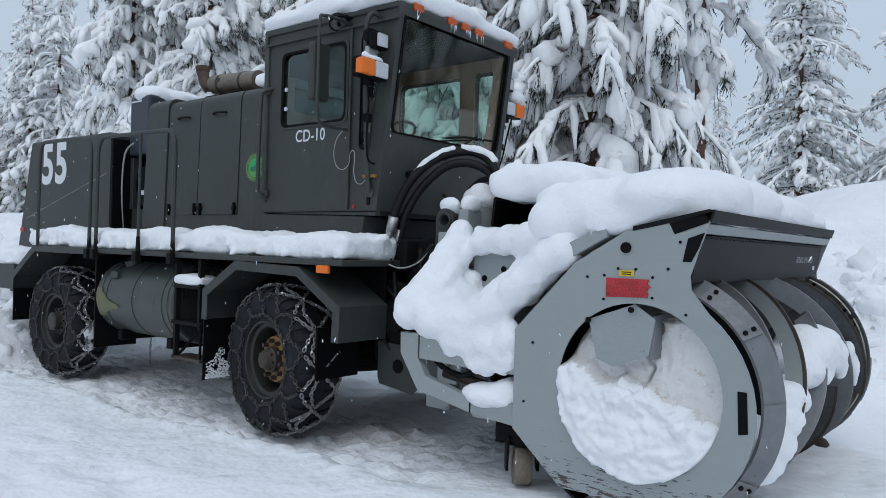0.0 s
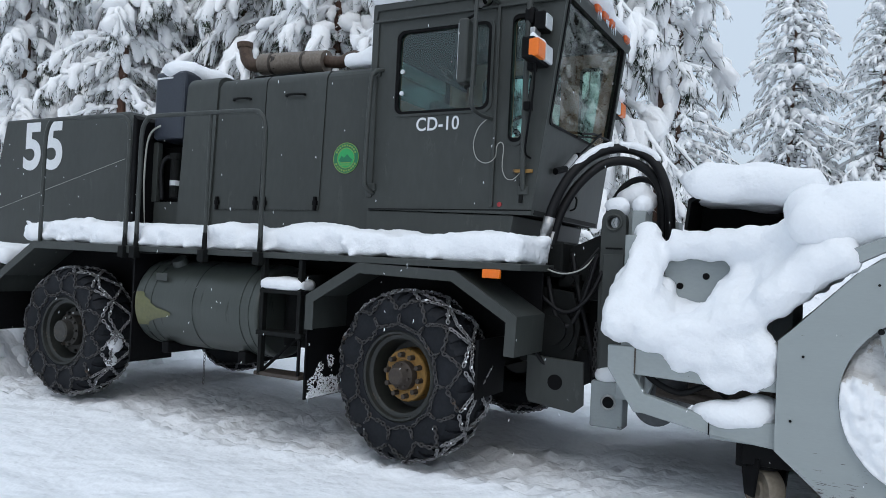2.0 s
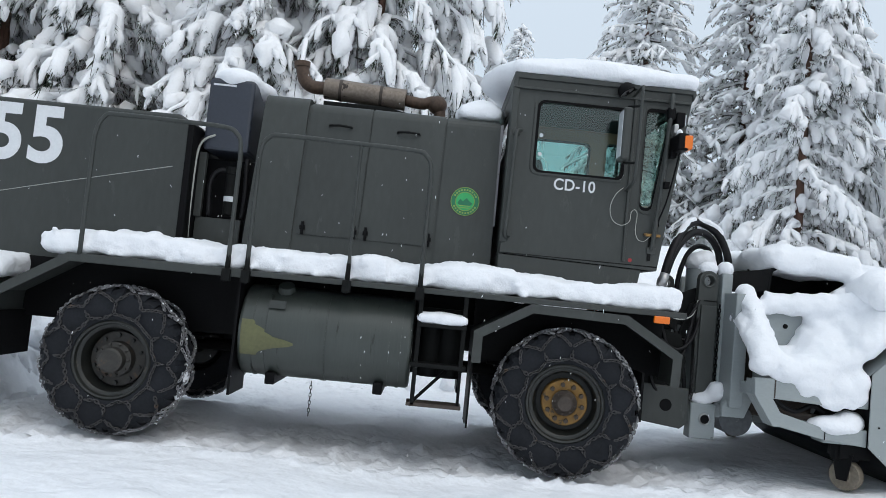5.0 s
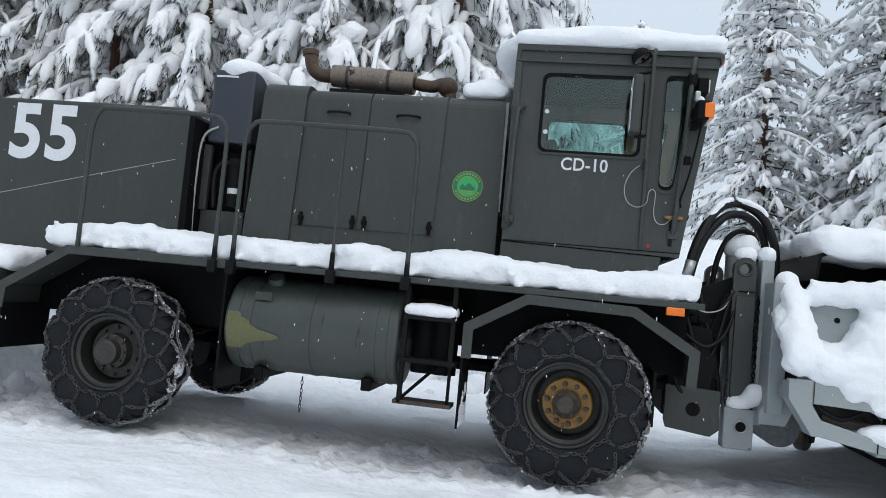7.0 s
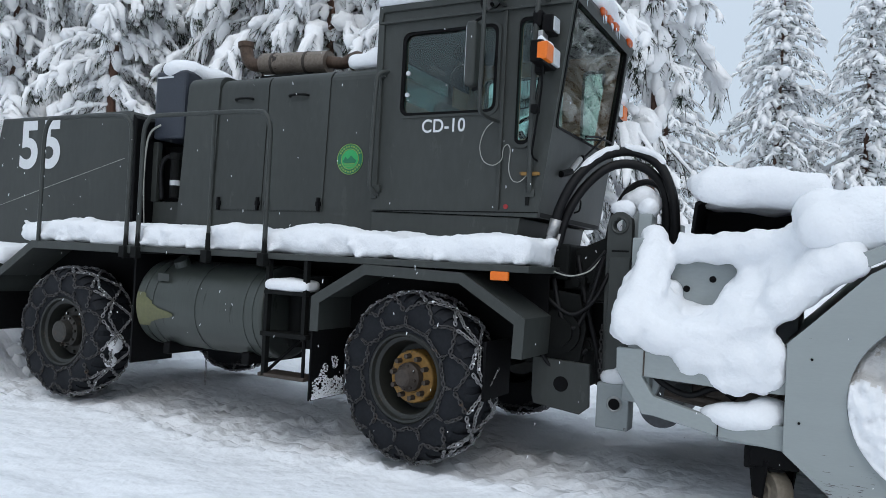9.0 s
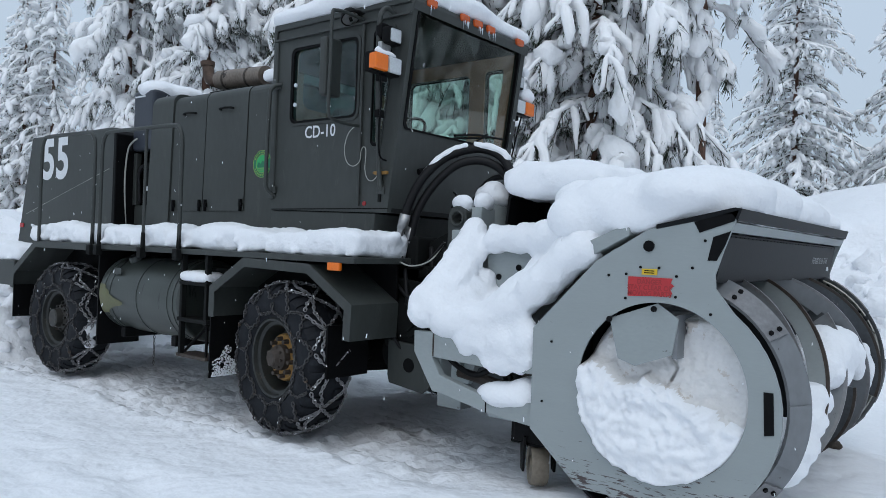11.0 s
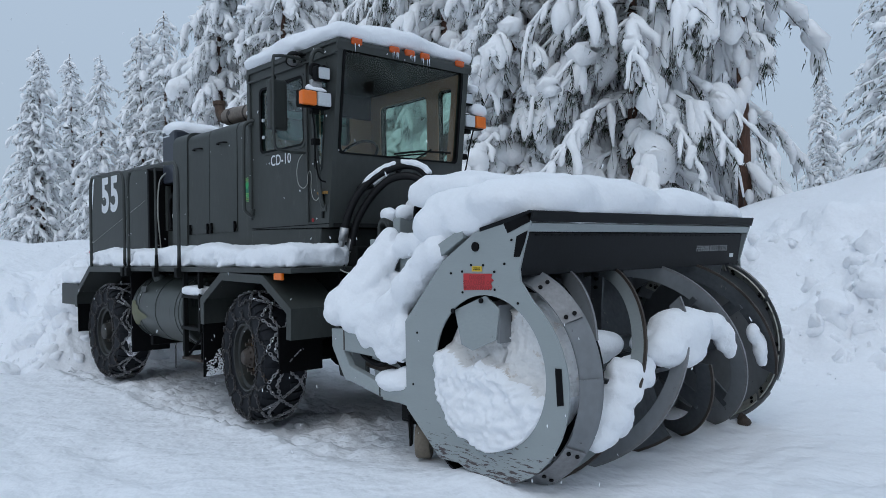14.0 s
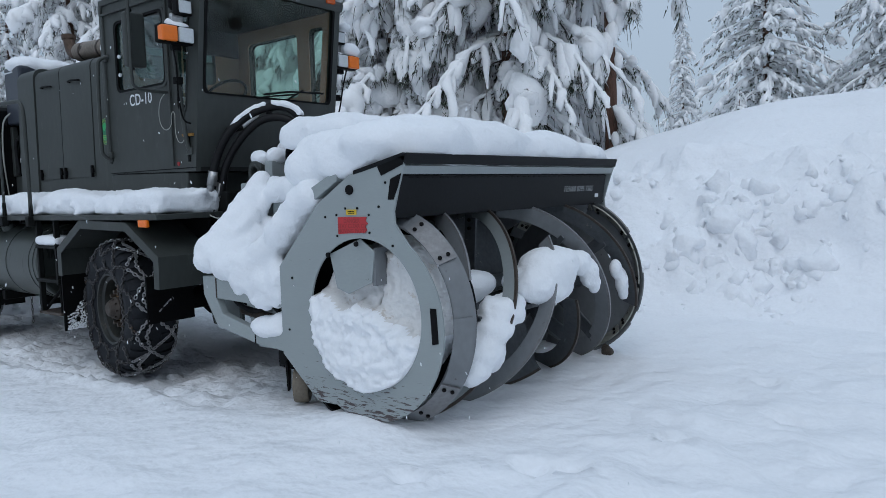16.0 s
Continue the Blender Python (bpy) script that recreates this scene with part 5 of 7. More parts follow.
SCREEN = round_rect(0.495, 1.94, 0.41, 0.972, 0.04)
part("cab_front", front_plate([(CAB_Y + 0.0505, 0), (cab_far(CAB_Y + 0.0505), 0), (cab_far(CAB_Y + 0.0505), 1), (CAB_Y + 0.0505, 1)], [SCREEN], 0.0, -0.05), GREEN, cab)
pane = part("windscreen", front_plate(SCREEN, [], -0.02, -0.026), GLASS_FRONT, cab, "large tinted windscreen")
pane.visible_shadow = False
part("windscreen_seal", front_plate([(y, k) for y, k in ring_of(SCREEN, 0.016)], [ring_of(SCREEN, -0.012)], 0.008, -0.02), BLACK, cab)
BACK_WIN = round_rect(0.72, 1.66, 2.86, 3.25, 0.07)
bm = plate([(CAB_Y + 0.05, 1.9), (cab_far(CAB_Y) - 0.05, 1.9), (cab_far(CAB_Y) - 0.05, 3.5), (CAB_Y + 0.05, 3.5)], [BACK_WIN], 0.58, 0.62)
for v in bm.verts:
    v.co = Vector((-v.co.y, v.co.x, v.co.z))
bmesh.ops.recalc_face_normals(bm, faces=bm.faces)
part("cab_back", bm, [GREEN], cab)
bm = plate(BACK_WIN, [], 0.597, 0.602)
for v in bm.verts:
    v.co = Vector((-v.co.y, v.co.x, v.co.z))
pane = part("rear_window", bm, GLASS, cab)
pane.visible_shadow = False
part("cab_floor", box(-0.6, 0.80, CAB_Y + 0.05, cab_far(CAB_Y) - 0.05, 1.88, 1.93), INTERIOR, cab)
part("cab_base", prism(((-0.62, 1.62), (0.62, 1.62), (0.64, 1.75), (0.66, 1.872), (-0.62, 1.90)), CAB_Y + 0.012, cab_far(CAB_Y) - 0.012, 0.008), GREEN, cab)
part("cab_roof", prism(((-0.625, 3.40), (-0.62, 3.545), (1.02, 3.53), (1.03, 3.49), (1.005, 3.43), (0.99, 3.49), (-0.58, 3.49), (-0.59, 3.40)), CAB_Y - 0.022, cab_far(CAB_Y) + 0.022, 0.008), GREEN, cab)
part("cab_drip_rail", box(-0.60, 0.985, CAB_Y - 0.03, CAB_Y, 3.395, 3.415, 0.004), GREEN, cab)
for y in (CAB_Y - 0.015, cab_far(CAB_Y) + 0.015):
    part("door_post", box(0.475, 0.50, y - 0.008, y + 0.008, 1.93, 3.40, 0.004), GREEN, cab)
part("door_gap", box(-0.60, 0.80, CAB_Y - 0.003, CAB_Y + 0.003, 1.905, 1.913), BLACK, cab)
part("cab_edge_rail", box(-0.625, -0.565, CAB_Y - 0.02, CAB_Y + 0.03, 2.0, 3.40, 0.01), GREEN, cab)
# cab interior
part("back_trim", prism(((-0.575, 1.93), (-0.575, 2.60), (-0.55, 2.60), (-0.53, 1.93)), CAB_Y + 0.06, cab_far(CAB_Y) - 0.06), TRIM, cab, "brown padded trim")
bm = plate([(CAB_Y + 0.055, 2.55), (cab_far(CAB_Y) - 0.055, 2.55), (cab_far(CAB_Y) - 0.055, 3.45), (CAB_Y + 0.055, 3.45)], [ring_of(BACK_WIN, 0.01)], 0.555, 0.575)
for v in bm.verts:
    v.co = Vector((-v.co.y, v.co.x, v.co.z))
bmesh.ops.recalc_face_normals(bm, faces=bm.faces)
part("upper_trim", bm, TRIM, cab)
part("header_panel", box(-0.548, -0.535, CAB_Y + 0.075, cab_far(CAB_Y) - 0.075, 3.17, 3.44, 0.004), INTERIOR, cab, "dark header panel")
for yy in (CAB_Y + 0.055, cab_far(CAB_Y) - 0.07):
    part("side_trim", plate([(-0.57, 1.95), (0.76, 1.95), (0.96, 3.46), (-0.57, 3.46)], [ring_of(DOOR_WIN, 0.01), ring_of(SLIT, 0.008)], yy, yy + 0.015), TRIM, cab, "brown padded side trim")
part("headliner", box(-0.56, 0.93, CAB_Y + 0.06, cab_far(CAB_Y) - 0.06, 3.44, 3.475), INTERIOR, cab)
part("dashboard", prism(((0.50, 1.95), (0.45, 2.40), (0.62, 2.46), (0.82, 2.45), (0.78, 1.95)), CAB_Y + 0.06, cab_far(CAB_Y) - 0.06, 0.02), TRIM, cab)
seat = part("seat", box(-0.25, 0.22, 0.85, 1.35, 2.10, 2.26, 0.05, 3), SEATM, cab, "dark vinyl driver's seat")
part("seat_back", prism(((-0.25, 2.2), (-0.36, 2.85), (-0.25, 2.87), (-0.12, 2.25)), 0.87, 1.33, 0.04), SEATM, seat)
part("seat_post", box(-0.15, 0.12, 0.95, 1.25, 1.93, 2.12), BLACK, seat)
ringpts = []
for a in np.linspace(0, 2 * math.pi, 24, endpoint=False):
    ringpts.append(Vector((0.36, 1.1, 2.62)) + Matrix.Rotation(radians(-35), 3, "Y") @ Vector((0.20 * math.cos(a), 0.20 * math.sin(a), 0)))
wheel_o = part("steering_wheel", add_tube(bmesh.new(), ringpts, 0.014, 6, closed=True), BLACK, cab, smooth=True)
part("steering_column", tube([(0.36, 1.1, 2.62), (0.55, 1.1, 2.3)], 0.025, 8), BLACK, wheel_o)
# lettering
part("cab_number", side_text("CD-10", 0.144, 0.0, CAB_Y - 0.004, 2.560, 0, 0.92, 1.04, 0.015), WHITE, cab, "white lettering CD-10")
# roof markers
for y in (0.60, 1.03, 1.215, 1.405, 1.87):
    part("roof_marker", box(1.015, 1.055, y - 0.055, y + 0.055, 3.485, 3.545, 0.014), MARKER, cab, "amber roof marker lamp")
# grab rail behind the door
part("grab_rail", tube(smooth_path([(-0.52, 0.44, 3.02), (-0.56, 0.36, 2.98), (-0.57, 0.34, 2.85), (-0.585, 0.34, 2.2), (-0.585, 0.36, 2.08), (-0.56, 0.44, 2.03)], 4), 0.018, 8), GREEN, cab, smooth=True)
# mirror and lamps
mirror = part("mirror", box(0.315, 0.395, 0.10, 0.28, 2.78, 3.24, 0.022, 3), GREEN, truck, "tall olive wing mirror on a bent tube arm")
part("mirror_glass", box(0.311, 0.3155, 0.118, 0.262, 2.81, 3.21), CLEAR, mirror)
part("mirror_arm", tube(smooth_path([(0.47, 0.44, 3.43), (0.47, 0.26, 3.44), (0.465, 0.13, 3.43), (0.458, 0.095, 3.38), (0.455, 0.095, 3.0), (0.450, 0.095, 2.70), (0.448, 0.12, 2.60), (0.45, 0.26, 2.575), (0.47, 0.44, 2.575)], 4), 0.0145, 8), GREEN, mirror, smooth=True)
for z in (2.76, 3.255):
    part("mirror_clamp", tube([(0.455, 0.095, z), (0.36, 0.17, z)], 0.012, 6), GREEN_DARK, mirror)
bm = bmesh.new()
bmesh.ops.create_icosphere(bm, subdivisions=3, radius=0.078, matrix=Matrix.Translation((0.38, 0.36, 3.45)))
bmesh.ops.bisect_plane(bm, geom=bm.verts[:] + bm.edges[:] + bm.faces[:], plane_co=(0.39, 0.36, 3.44), plane_no=(0.55, -0.15, -0.82), clear_outer=True)
work = part("work_light", bm, BLACK, truck, "round black work lamp tilted downwards", smooth=True)
n = Vector((0.55, -0.15, -0.82)).normalized()
c = Vector((0.38, 0.36, 3.45)) + n * 0.006
part("work_light_lens", cyl(c, c + n * 0.006, 0.070, seg=24), STEEL, work)
part("work_light_bezel", add_tube(bmesh.new(), [c + n * 0.006 + (Matrix.Rotation(a, 3, n) @ n.orthogonal().normalized()) * 0.074 for a in np.linspace(0, 2 * math.pi, 24, endpoint=False)], 0.007, 6, closed=True), BLACK, work)
part("work_light_bulb", cyl(c + n * 0.006, c + n * 0.03, 0.014, seg=10), BLACK, work)
part("work_light_arm", tube([(0.40, 0.37, 3.50), (0.47, 0.44, 3.49)], 0.016, 8), BLACK, work)


def lamp_cluster(sy):
    """Head and turn lamps on a bracket beside the windscreen."""
    y = lambda v: v if sy < 0 else cab_far(v)
    o = part("lamp_bracket", box(0.80, 0.895, min(y(0.108), y(0.413)), max(y(0.108), y(0.413)), 2.913, 3.063, 0.015), BLACK, truck, "amber turn lamp and clear headlamp on a bracket")
    part("turn_lamp", box(0.850, 0.928, min(y(0.106), y(0.248)), max(y(0.106), y(0.248)), 2.925, 3.048, 0.012), AMBER, o)
    part("head_lamp", box(0.895, 0.925, min(y(0.262), y(0.400)), max(y(0.262), y(0.400)), 2.927, 3.048, 0.012), CLEAR, o)
    part("upper_lamp", box(0.82, 0.90, min(y(0.27), y(0.41)), max(y(0.27), y(0.41)), 3.155, 3.285, 0.012), BLACK, o)
    part("upper_lamp_lens", box(0.90, 0.908, min(y(0.285), y(0.395)), max(y(0.285), y(0.395)), 3.17, 3.27, 0.01), CLEAR, o)
    part("lamp_post", tube(smooth_path([(0.81, y(0.45), 3.40), (0.80, y(0.37), 3.45), (0.785, y(0.31), 3.42), (0.775, y(0.29), 3.30), (0.762, y(0.31), 2.9), (0.748, y(0.35), 2.5), (0.738, y(0.38), 2.25), (0.733, y(0.405), 2.10), (0.730, y(0.435), 2.05)], 4), 0.020, 10), GREEN, o, smooth=True)
    part("post_foot", box(0.69, 0.77, min(y(0.415), y(0.43)), max(y(0.415), y(0.43)), 2.02, 2.08, 0.005), GREEN, o)
    part("lamp_cable", tube(smooth_path([(0.86, y(0.22), 2.95), (0.84, y(0.27), 2.75), (0.80, y(0.30), 2.5), (0.76, y(0.36), 2.32), (0.78, y(0.42), 2.28)], 4), 0.008, 6), BLACK, o, smooth=True)
    return o


def lamp_hardware(sy):
    """Bracket joints and the second black lamp above the cluster."""
    y = lambda v: v if sy < 0 else cab_far(v)
    lo = lambda a, b: (min(y(a), y(b)), max(y(a), y(b)))
    o = part("upper_lamp_rear", box(0.74, 0.82, *lo(0.27, 0.38), 3.20, 3.33, 0.03), BLACK, truck, "small black lamp housing")
    part("lamp_yoke", box(0.80, 0.84, *lo(0.25, 0.36), 3.09, 3.17, 0.008), STEEL, o)
    part("lamp_clamp", box(0.79, 0.84, *lo(0.25, 0.33), 2.87, 2.93, 0.006), BLACK, o)
    part("lamp_clamp", box(0.76, 0.81, *lo(0.28, 0.35), 2.60, 2.66, 0.006), BLACK, o)


lamp_hardware(-1)
lamp_hardware(1)
lamp_cluster(-1)
lamp_cluster(1)

# ---- the blower head ----
blower = thing("snow_blower", (3.0, YC, 0.2), "grey two-stage snow blower head with ribbon augers, paint chipped", "snow blower")
PY = -0.10
AX, AZ, RR = 3.25, 0.87, 0.69


def plate_outline():
    pts = [(2.475, 0.58), (2.475, 1.17), (2.86, 1.575), (3.16, 1.755), (3.63, 1.868), (3.555, 1.66), (3.515, 1.53), (3.52, 1.46)]
    for a in range(52, -118, -8):
        r = 0.595 + 0.035 * step01((52 - a) / 150)
        pts.append((AX + r * math.cos(radians(a)), AZ + r * math.sin(radians(a))))
    pts += [(2.80, 0.30)]
    return pts


HOLE = [(3.235 + 0.462 * math.cos(radians(a)), 0.90 + 0.470 * math.sin(radians(a))) for a in range(0, 360, 6)]
for y0 in (PY, far_side(PY) - 0.014):
    part("side_plate", plate(plate_outline(), [HOLE], y0, y0 + 0.014), GREY_PLATE, blower, "grey side plate with a round bearing opening")
# guard flap over the top of the opening
bm = prism(((2.945, 1.265), (3.215, 1.365), (3.33, 1.29), (3.30, 1.10), (3.10, 1.02), (3.00, 1.05)), PY + 0.02, PY + 0.03)
part("guard_flap", bm, GREY, blower)
bm = prism(((3.30, 1.30), (3.30, 1.08), (3.325, 1.08), (3.325, 1.31)), PY + 0.03, PY + 0.30)
part("guard_fin", bm, GREY_WORN, blower)
for x, z in ((2.955, 1.262), (3.205, 1.335), (3.165, 1.665)):
    part("bolt", cyl((x, PY, z), (x, PY - 0.012, z), 0.016 if z < 1.6 else 0.03, seg=10), BLACK, blower)
# inside of the bearing housing


def ribbon(y0, y1, a0, a1, r0, r1, steps, mat, name, thick=0.014):
    """A helical blade between two radii."""
    bm = bmesh.new()
    rows = []
    for i in range(steps + 1):
        t = i / steps
        a, y = a0 + (a1 - a0) * t, y0 + (y1 - y0) * t
        c, s = math.cos(a), math.sin(a)
        rows.append([bm.verts.new((AX + r * c, y + dy, AZ + r * s)) for r, dy in ((r0, 0), (r1, 0), (r1, thick), (r0, thick))])
    for a, b in zip(rows, rows[1:]):
        for k in range(4):
            bm.faces.new((a[k], a[(k + 1) % 4], b[(k + 1) % 4], b[k]))
    bm.faces.new(rows[0])
    bm.faces.new(list(reversed(rows[-1])))
    bmesh.ops.recalc_face_normals(bm, faces=bm.faces)
    return flat_smooth(part(name, bm, mat, blower), 40)


TAU = 2 * math.pi
for near in (True, False):
    y = (lambda v: v) if near else far_side
    s = 1 if near else -1
    # rim drum behind the side plate with bolted cutting edges
    bm = bmesh.new()
    rows = []
    for k in range(61):
        a = radians(-150 + 300 * k / 60)
        rows.append([bm.verts.new((AX + r * math.cos(a), y(yy), AZ + r * math.sin(a))) for r, yy in ((0.60, 0.0), (0.675, 0.10), (0.690, 0.105), (0.615, -0.005))])
    for a, b in zip(rows, rows[1:]):
        for k in range(4):
            bm.faces.new((a[k], a[(k + 1) % 4], b[(k + 1) % 4], b[k]))
    bm.faces.new(rows[0])
    bm.faces.new(list(reversed(rows[-1])))
    bmesh.ops.recalc_face_normals(bm, faces=bm.faces)
    flat_smooth(part("intake_ring", bm, GREY_WORN, blower, "worn steel intake ring"), 40)
    for k, a0 in enumerate((-62, -24, 34)):
        bm = bmesh.new()
        rows = []
        for i in range(9):
            a = radians(a0 + 28 * i / 8)
            rows.append([bm.verts.new((AX + r * math.cos(a), y(yy), AZ + r * math.sin(a))) for r, yy in ((0.610, -0.012), (0.685, 0.088), (0.694, 0.082), (0.618, -0.020))])
        for a, b in zip(rows, rows[1:]):
            for q in range(4):
                bm.faces.new((a[q], a[(q + 1) % 4], b[(q + 1) % 4], b[q]))
        bm.faces.new(rows[0])
        bm.faces.new(list(reversed(rows[-1])))
        bmesh.ops.recalc_face_normals(bm, faces=bm.faces)
        edge = part("cutting_edge", bm, EDGE if k != 1 else GREY_WORN, blower, "bolted steel cutting edge")
        for f in ((3, 25) if k != 1 else ()):
            a = radians(a0 + f)
            for r, yy in ((0.635, 0.012), (0.668, 0.056)):
                c = Vector((AX + r * math.cos(a), y(yy), AZ + r * math.sin(a)))
                n = Vector((0.8 * math.cos(a), -0.6 * s, 0.8 * math.sin(a)))
                part("bolt", cyl(c - n * 0.005, c + n * 0.014, 0.013, seg=8), BLACK, edge)
    if not near:
        # pale bolted plates added inside the far ring; their colour holds its highlights
        for a0 in (-78, -41, -4, 33, 70, 107):
            bm = bmesh.new()
            rows = []
            for i in range(9):
                a = radians(a0 + 34 * i / 8)
                rows.append([bm.verts.new((AX + r * math.cos(a), y(yy), AZ + r * math.sin(a))) for r, yy in ((0.604, 0.022), (0.664, 0.104), (0.655, 0.110), (0.595, 0.028))])
            for a, b in zip(rows, rows[1:]):
                for q in range(4):
                    bm.faces.new((a[q], a[(q + 1) % 4], b[(q + 1) % 4], b[q]))
            bm.faces.new(rows[0])
            bm.faces.new(list(reversed(rows[-1])))
            bmesh.ops.recalc_face_normals(bm, faces=bm.faces)
            liner = part("wear_plate", bm, RING_HIGHLIGHT, blower, "pale scoured plate added to lighten the far ring")
            for f in (4, 30):
                a = radians(a0 + f)
                for r, yy in ((0.612, 0.050), (0.640, 0.088)):
                    c = Vector((AX + r * math.cos(a), y(yy), AZ + r * math.sin(a)))
                    n = Vector((-0.8 * math.cos(a), -0.6, -0.8 * math.sin(a)))
                    part("bolt", cyl(c - n * 0.006, c + n * 0.012, 0.013, seg=8), BLACK, liner)
    # four ribbons a side wind from the middle out to the ring
    lead = 0.0 if near else 0.23
    for k in range(4):
        y_in, y_out = 1.22, 0.12
        ang = lambda v: radians((v - lead) * 180 - 90 * k)
        # far ribbons get the darker copy, with the shade in its colour
        mat = (GREY_WORN, GREY, GREY_WORN, BLADE_DARK)[k] if near else (BLADE_DARK, GREY_WORN)[k % 2]
        ribbon(y(y_out), y(y_in), ang(y_out), ang(y_in), 0.58 if near else 0.56, 0.683, 44, mat, "outer_ribbon", 0.014 * s)
        ribbon(y(y_out) - 0.002 * s, y(y_in) - 0.002 * s, ang(y_out), ang(y_in), 0.669, 0.687, 44, IRON if k % 2 == near else EDGE, "worn_edge", 0.018 * s)
        for q in range(2):
            yy = 0.42 + 0.5 * q + 0.06 * k
            a = ang(yy)
            bm = add_box(bmesh.new(), 0.12, 0.60, -0.009, 0.009, -0.050, 0.050, 0.004, 1)
            bmesh.ops.rotate(bm, verts=bm.verts, matrix=Matrix.Rotation(-a, 3, "Y"))
            bmesh.ops.translate(bm, verts=bm.verts, vec=(AX, y(yy), AZ))
            spoke = part("spoke", bm, BLADE_DARK, blower)
            for r in (0.50, 0.56):
                c = Vector((AX + r * math.cos(a), y(yy) - 0.012 * s, AZ + r * math.sin(a)))
                part("bolt", cyl(c, c - Vector((0, 0.014 * s, 0)), 0.013, seg=8), BLACK, spoke)
    if near:
        # dark backing disc: its colour stands for the unlit depth behind the ribbons
        part("bearing_disc", cyl((AX - 0.02, y(0.30), 0.88), (AX - 0.02, y(0.31), 0.88), 0.57, seg=40), VISOR, blower)
part("far_end_wall", cyl((AX, far_side(0.012), AZ), (AX, far_side(0.0), AZ), 0.64, seg=48), GREY_WORN, blower, "worn grey end wall")
part("auger_shaft", cyl((AX, 0.31, AZ), (AX, far_side(PY + 0.05), AZ), 0.13, seg=24), BLADE_DARK, blower)
for k in range(4):
    a = TAU * k / 4 + 0.3
    bm = add_box(bmesh.new(), 0.1, 0.62, -0.30, 0.30, -0.012, 0.012, 0.004, 1)
    bmesh.ops.rotate(bm, verts=bm.verts, matrix=Matrix.Rotation(-a, 3, "Y"))
    bmesh.ops.translate(bm, verts=bm.verts, vec=(AX, YC, AZ))
    # paddles use the darker copy too: interior shade put into the colour
    part("centre_paddle", bm, BLADE_DARK, blower)
# housing shell behind and over the augers
shell = [(3.505, 1.50)] + [(AX + 0.74 * math.cos(radians(a)), AZ + 0.70 * math.sin(radians(a))) for a in range(80, 262, 10)]
outer = [(AX + (x - AX) * 1.02, AZ + (z - AZ) * 1.02) for x, z in reversed(shell)]
part("housing_shell", prism(shell + outer, PY + 0.02, far_side(PY + 0.02)), VISOR, blower)
# visor along the top
V0, V1 = PY - 0.004, far_side(PY) + 0.004
part("visor_lip", prism(((3.615, 1.80), (3.635, 1.862), (3.60, 1.868), (3.20, 1.78), (3.20, 1.755), (3.585, 1.835)), V0, V1, 0.003), VISOR, blower, "dark visor lip")
part("visor_strip", prism(((3.606, 1.792), (3.580, 1.745), (3.565, 1.755), (3.590, 1.80)), V0 + 0.02, V1 - 0.02), GREY, blower)
part("visor_panel", prism(((3.555, 1.735), (3.515, 1.49), (3.500, 1.50), (3.540, 1.745)), V0 + 0.02, V1 - 0.06), VISOR, blower, "dark painted panel with chalk marks")
for k in range(34):
    yy = PY + 0.10 + k * 0.074
    part("rivet", box(3.553, 3.560, yy, yy + 0.035, 1.722, 1.728), BLACK, blower)
bm = text_mesh("FE9600 0295 7505", 0.062, 1.05, 0.0)
bmesh.ops.transform(bm, matrix=Matrix.Translation((3.5445, 2.13, 1.622)) @ Matrix(((0, 0.16, 1, 0), (1, 0, 0, 0), (0, 1, 0, 0), (0, 0, 0, 1))), verts=bm.verts)
part("chalk_number", bm, CHALK, blower, "number written in white chalk")
part("chipped_patch", prism(((3.527, 1.55), (3.53, 1.58), (3.532, 1.58), (3.529, 1.55)), 2.44, 2.50), WHITE, blower)
# black edge stripes on the side plate
for o in (((3.40, 1.795), (3.62, 1.855), (3.60, 1.80), (3.43, 1.74)), ((3.50, 1.72), (3.585, 1.75), (3.56, 1.68), (3.52, 1.60), (3.475, 1.60)), ((3.765, 0.98), (3.81, 0.98), (3.82, 0.78), (3.775, 0.77))):
    part("edge_stripe", prism(o, PY - 0.004, PY - 0.001), BLACK, blower, "black worn stripe")
# signs
sign = part("warning_sign", prism(((3.055, 1.50), (3.30, 1.50), (3.29, 1.475), (3.31, 1.46), (3.285, 1.445), (3.30, 1.42), (3.275, 1.405), (3.055, 1.395)), PY - 0.005, PY - 0.001), RED, blower, "torn red warning sign")
for k, w in enumerate(("DANGER", "STAY CLEAR OF", "MOVING PARTS")):
    part("sign_words", side_text(w, 0.036, 3.175, PY - 0.006, 1.475 - 0.031 * k, 0, 0.95), RED_DARK, sign)
sign = part("small_sign", prism(((3.13, 1.513), (3.215, 1.513), (3.215, 1.545), (3.13, 1.545)), PY - 0.005, PY - 0.001), YELLOW, blower, "small yellow warning plate")
for k in range(2):
    part("sign_bar", box(3.145, 3.20, PY - 0.0065, PY - 0.005, 1.521 + 0.011 * k, 1.526 + 0.011 * k), BLACK, sign)
for x, z in ((3.042, 1.512), (3.318, 1.512), (3.042, 1.382), (3.318, 1.405), (3.122, 1.552), (3.224, 1.552), (3.40, 1.56), (3.46, 1.70), (2.94, 1.50), (2.60, 1.10), (2.55, 0.75), (3.50, 1.33)):
    part("screw", cyl((x, PY, z), (x, PY - 0.006, z), 0.0075, seg=8), BLACK, blower)
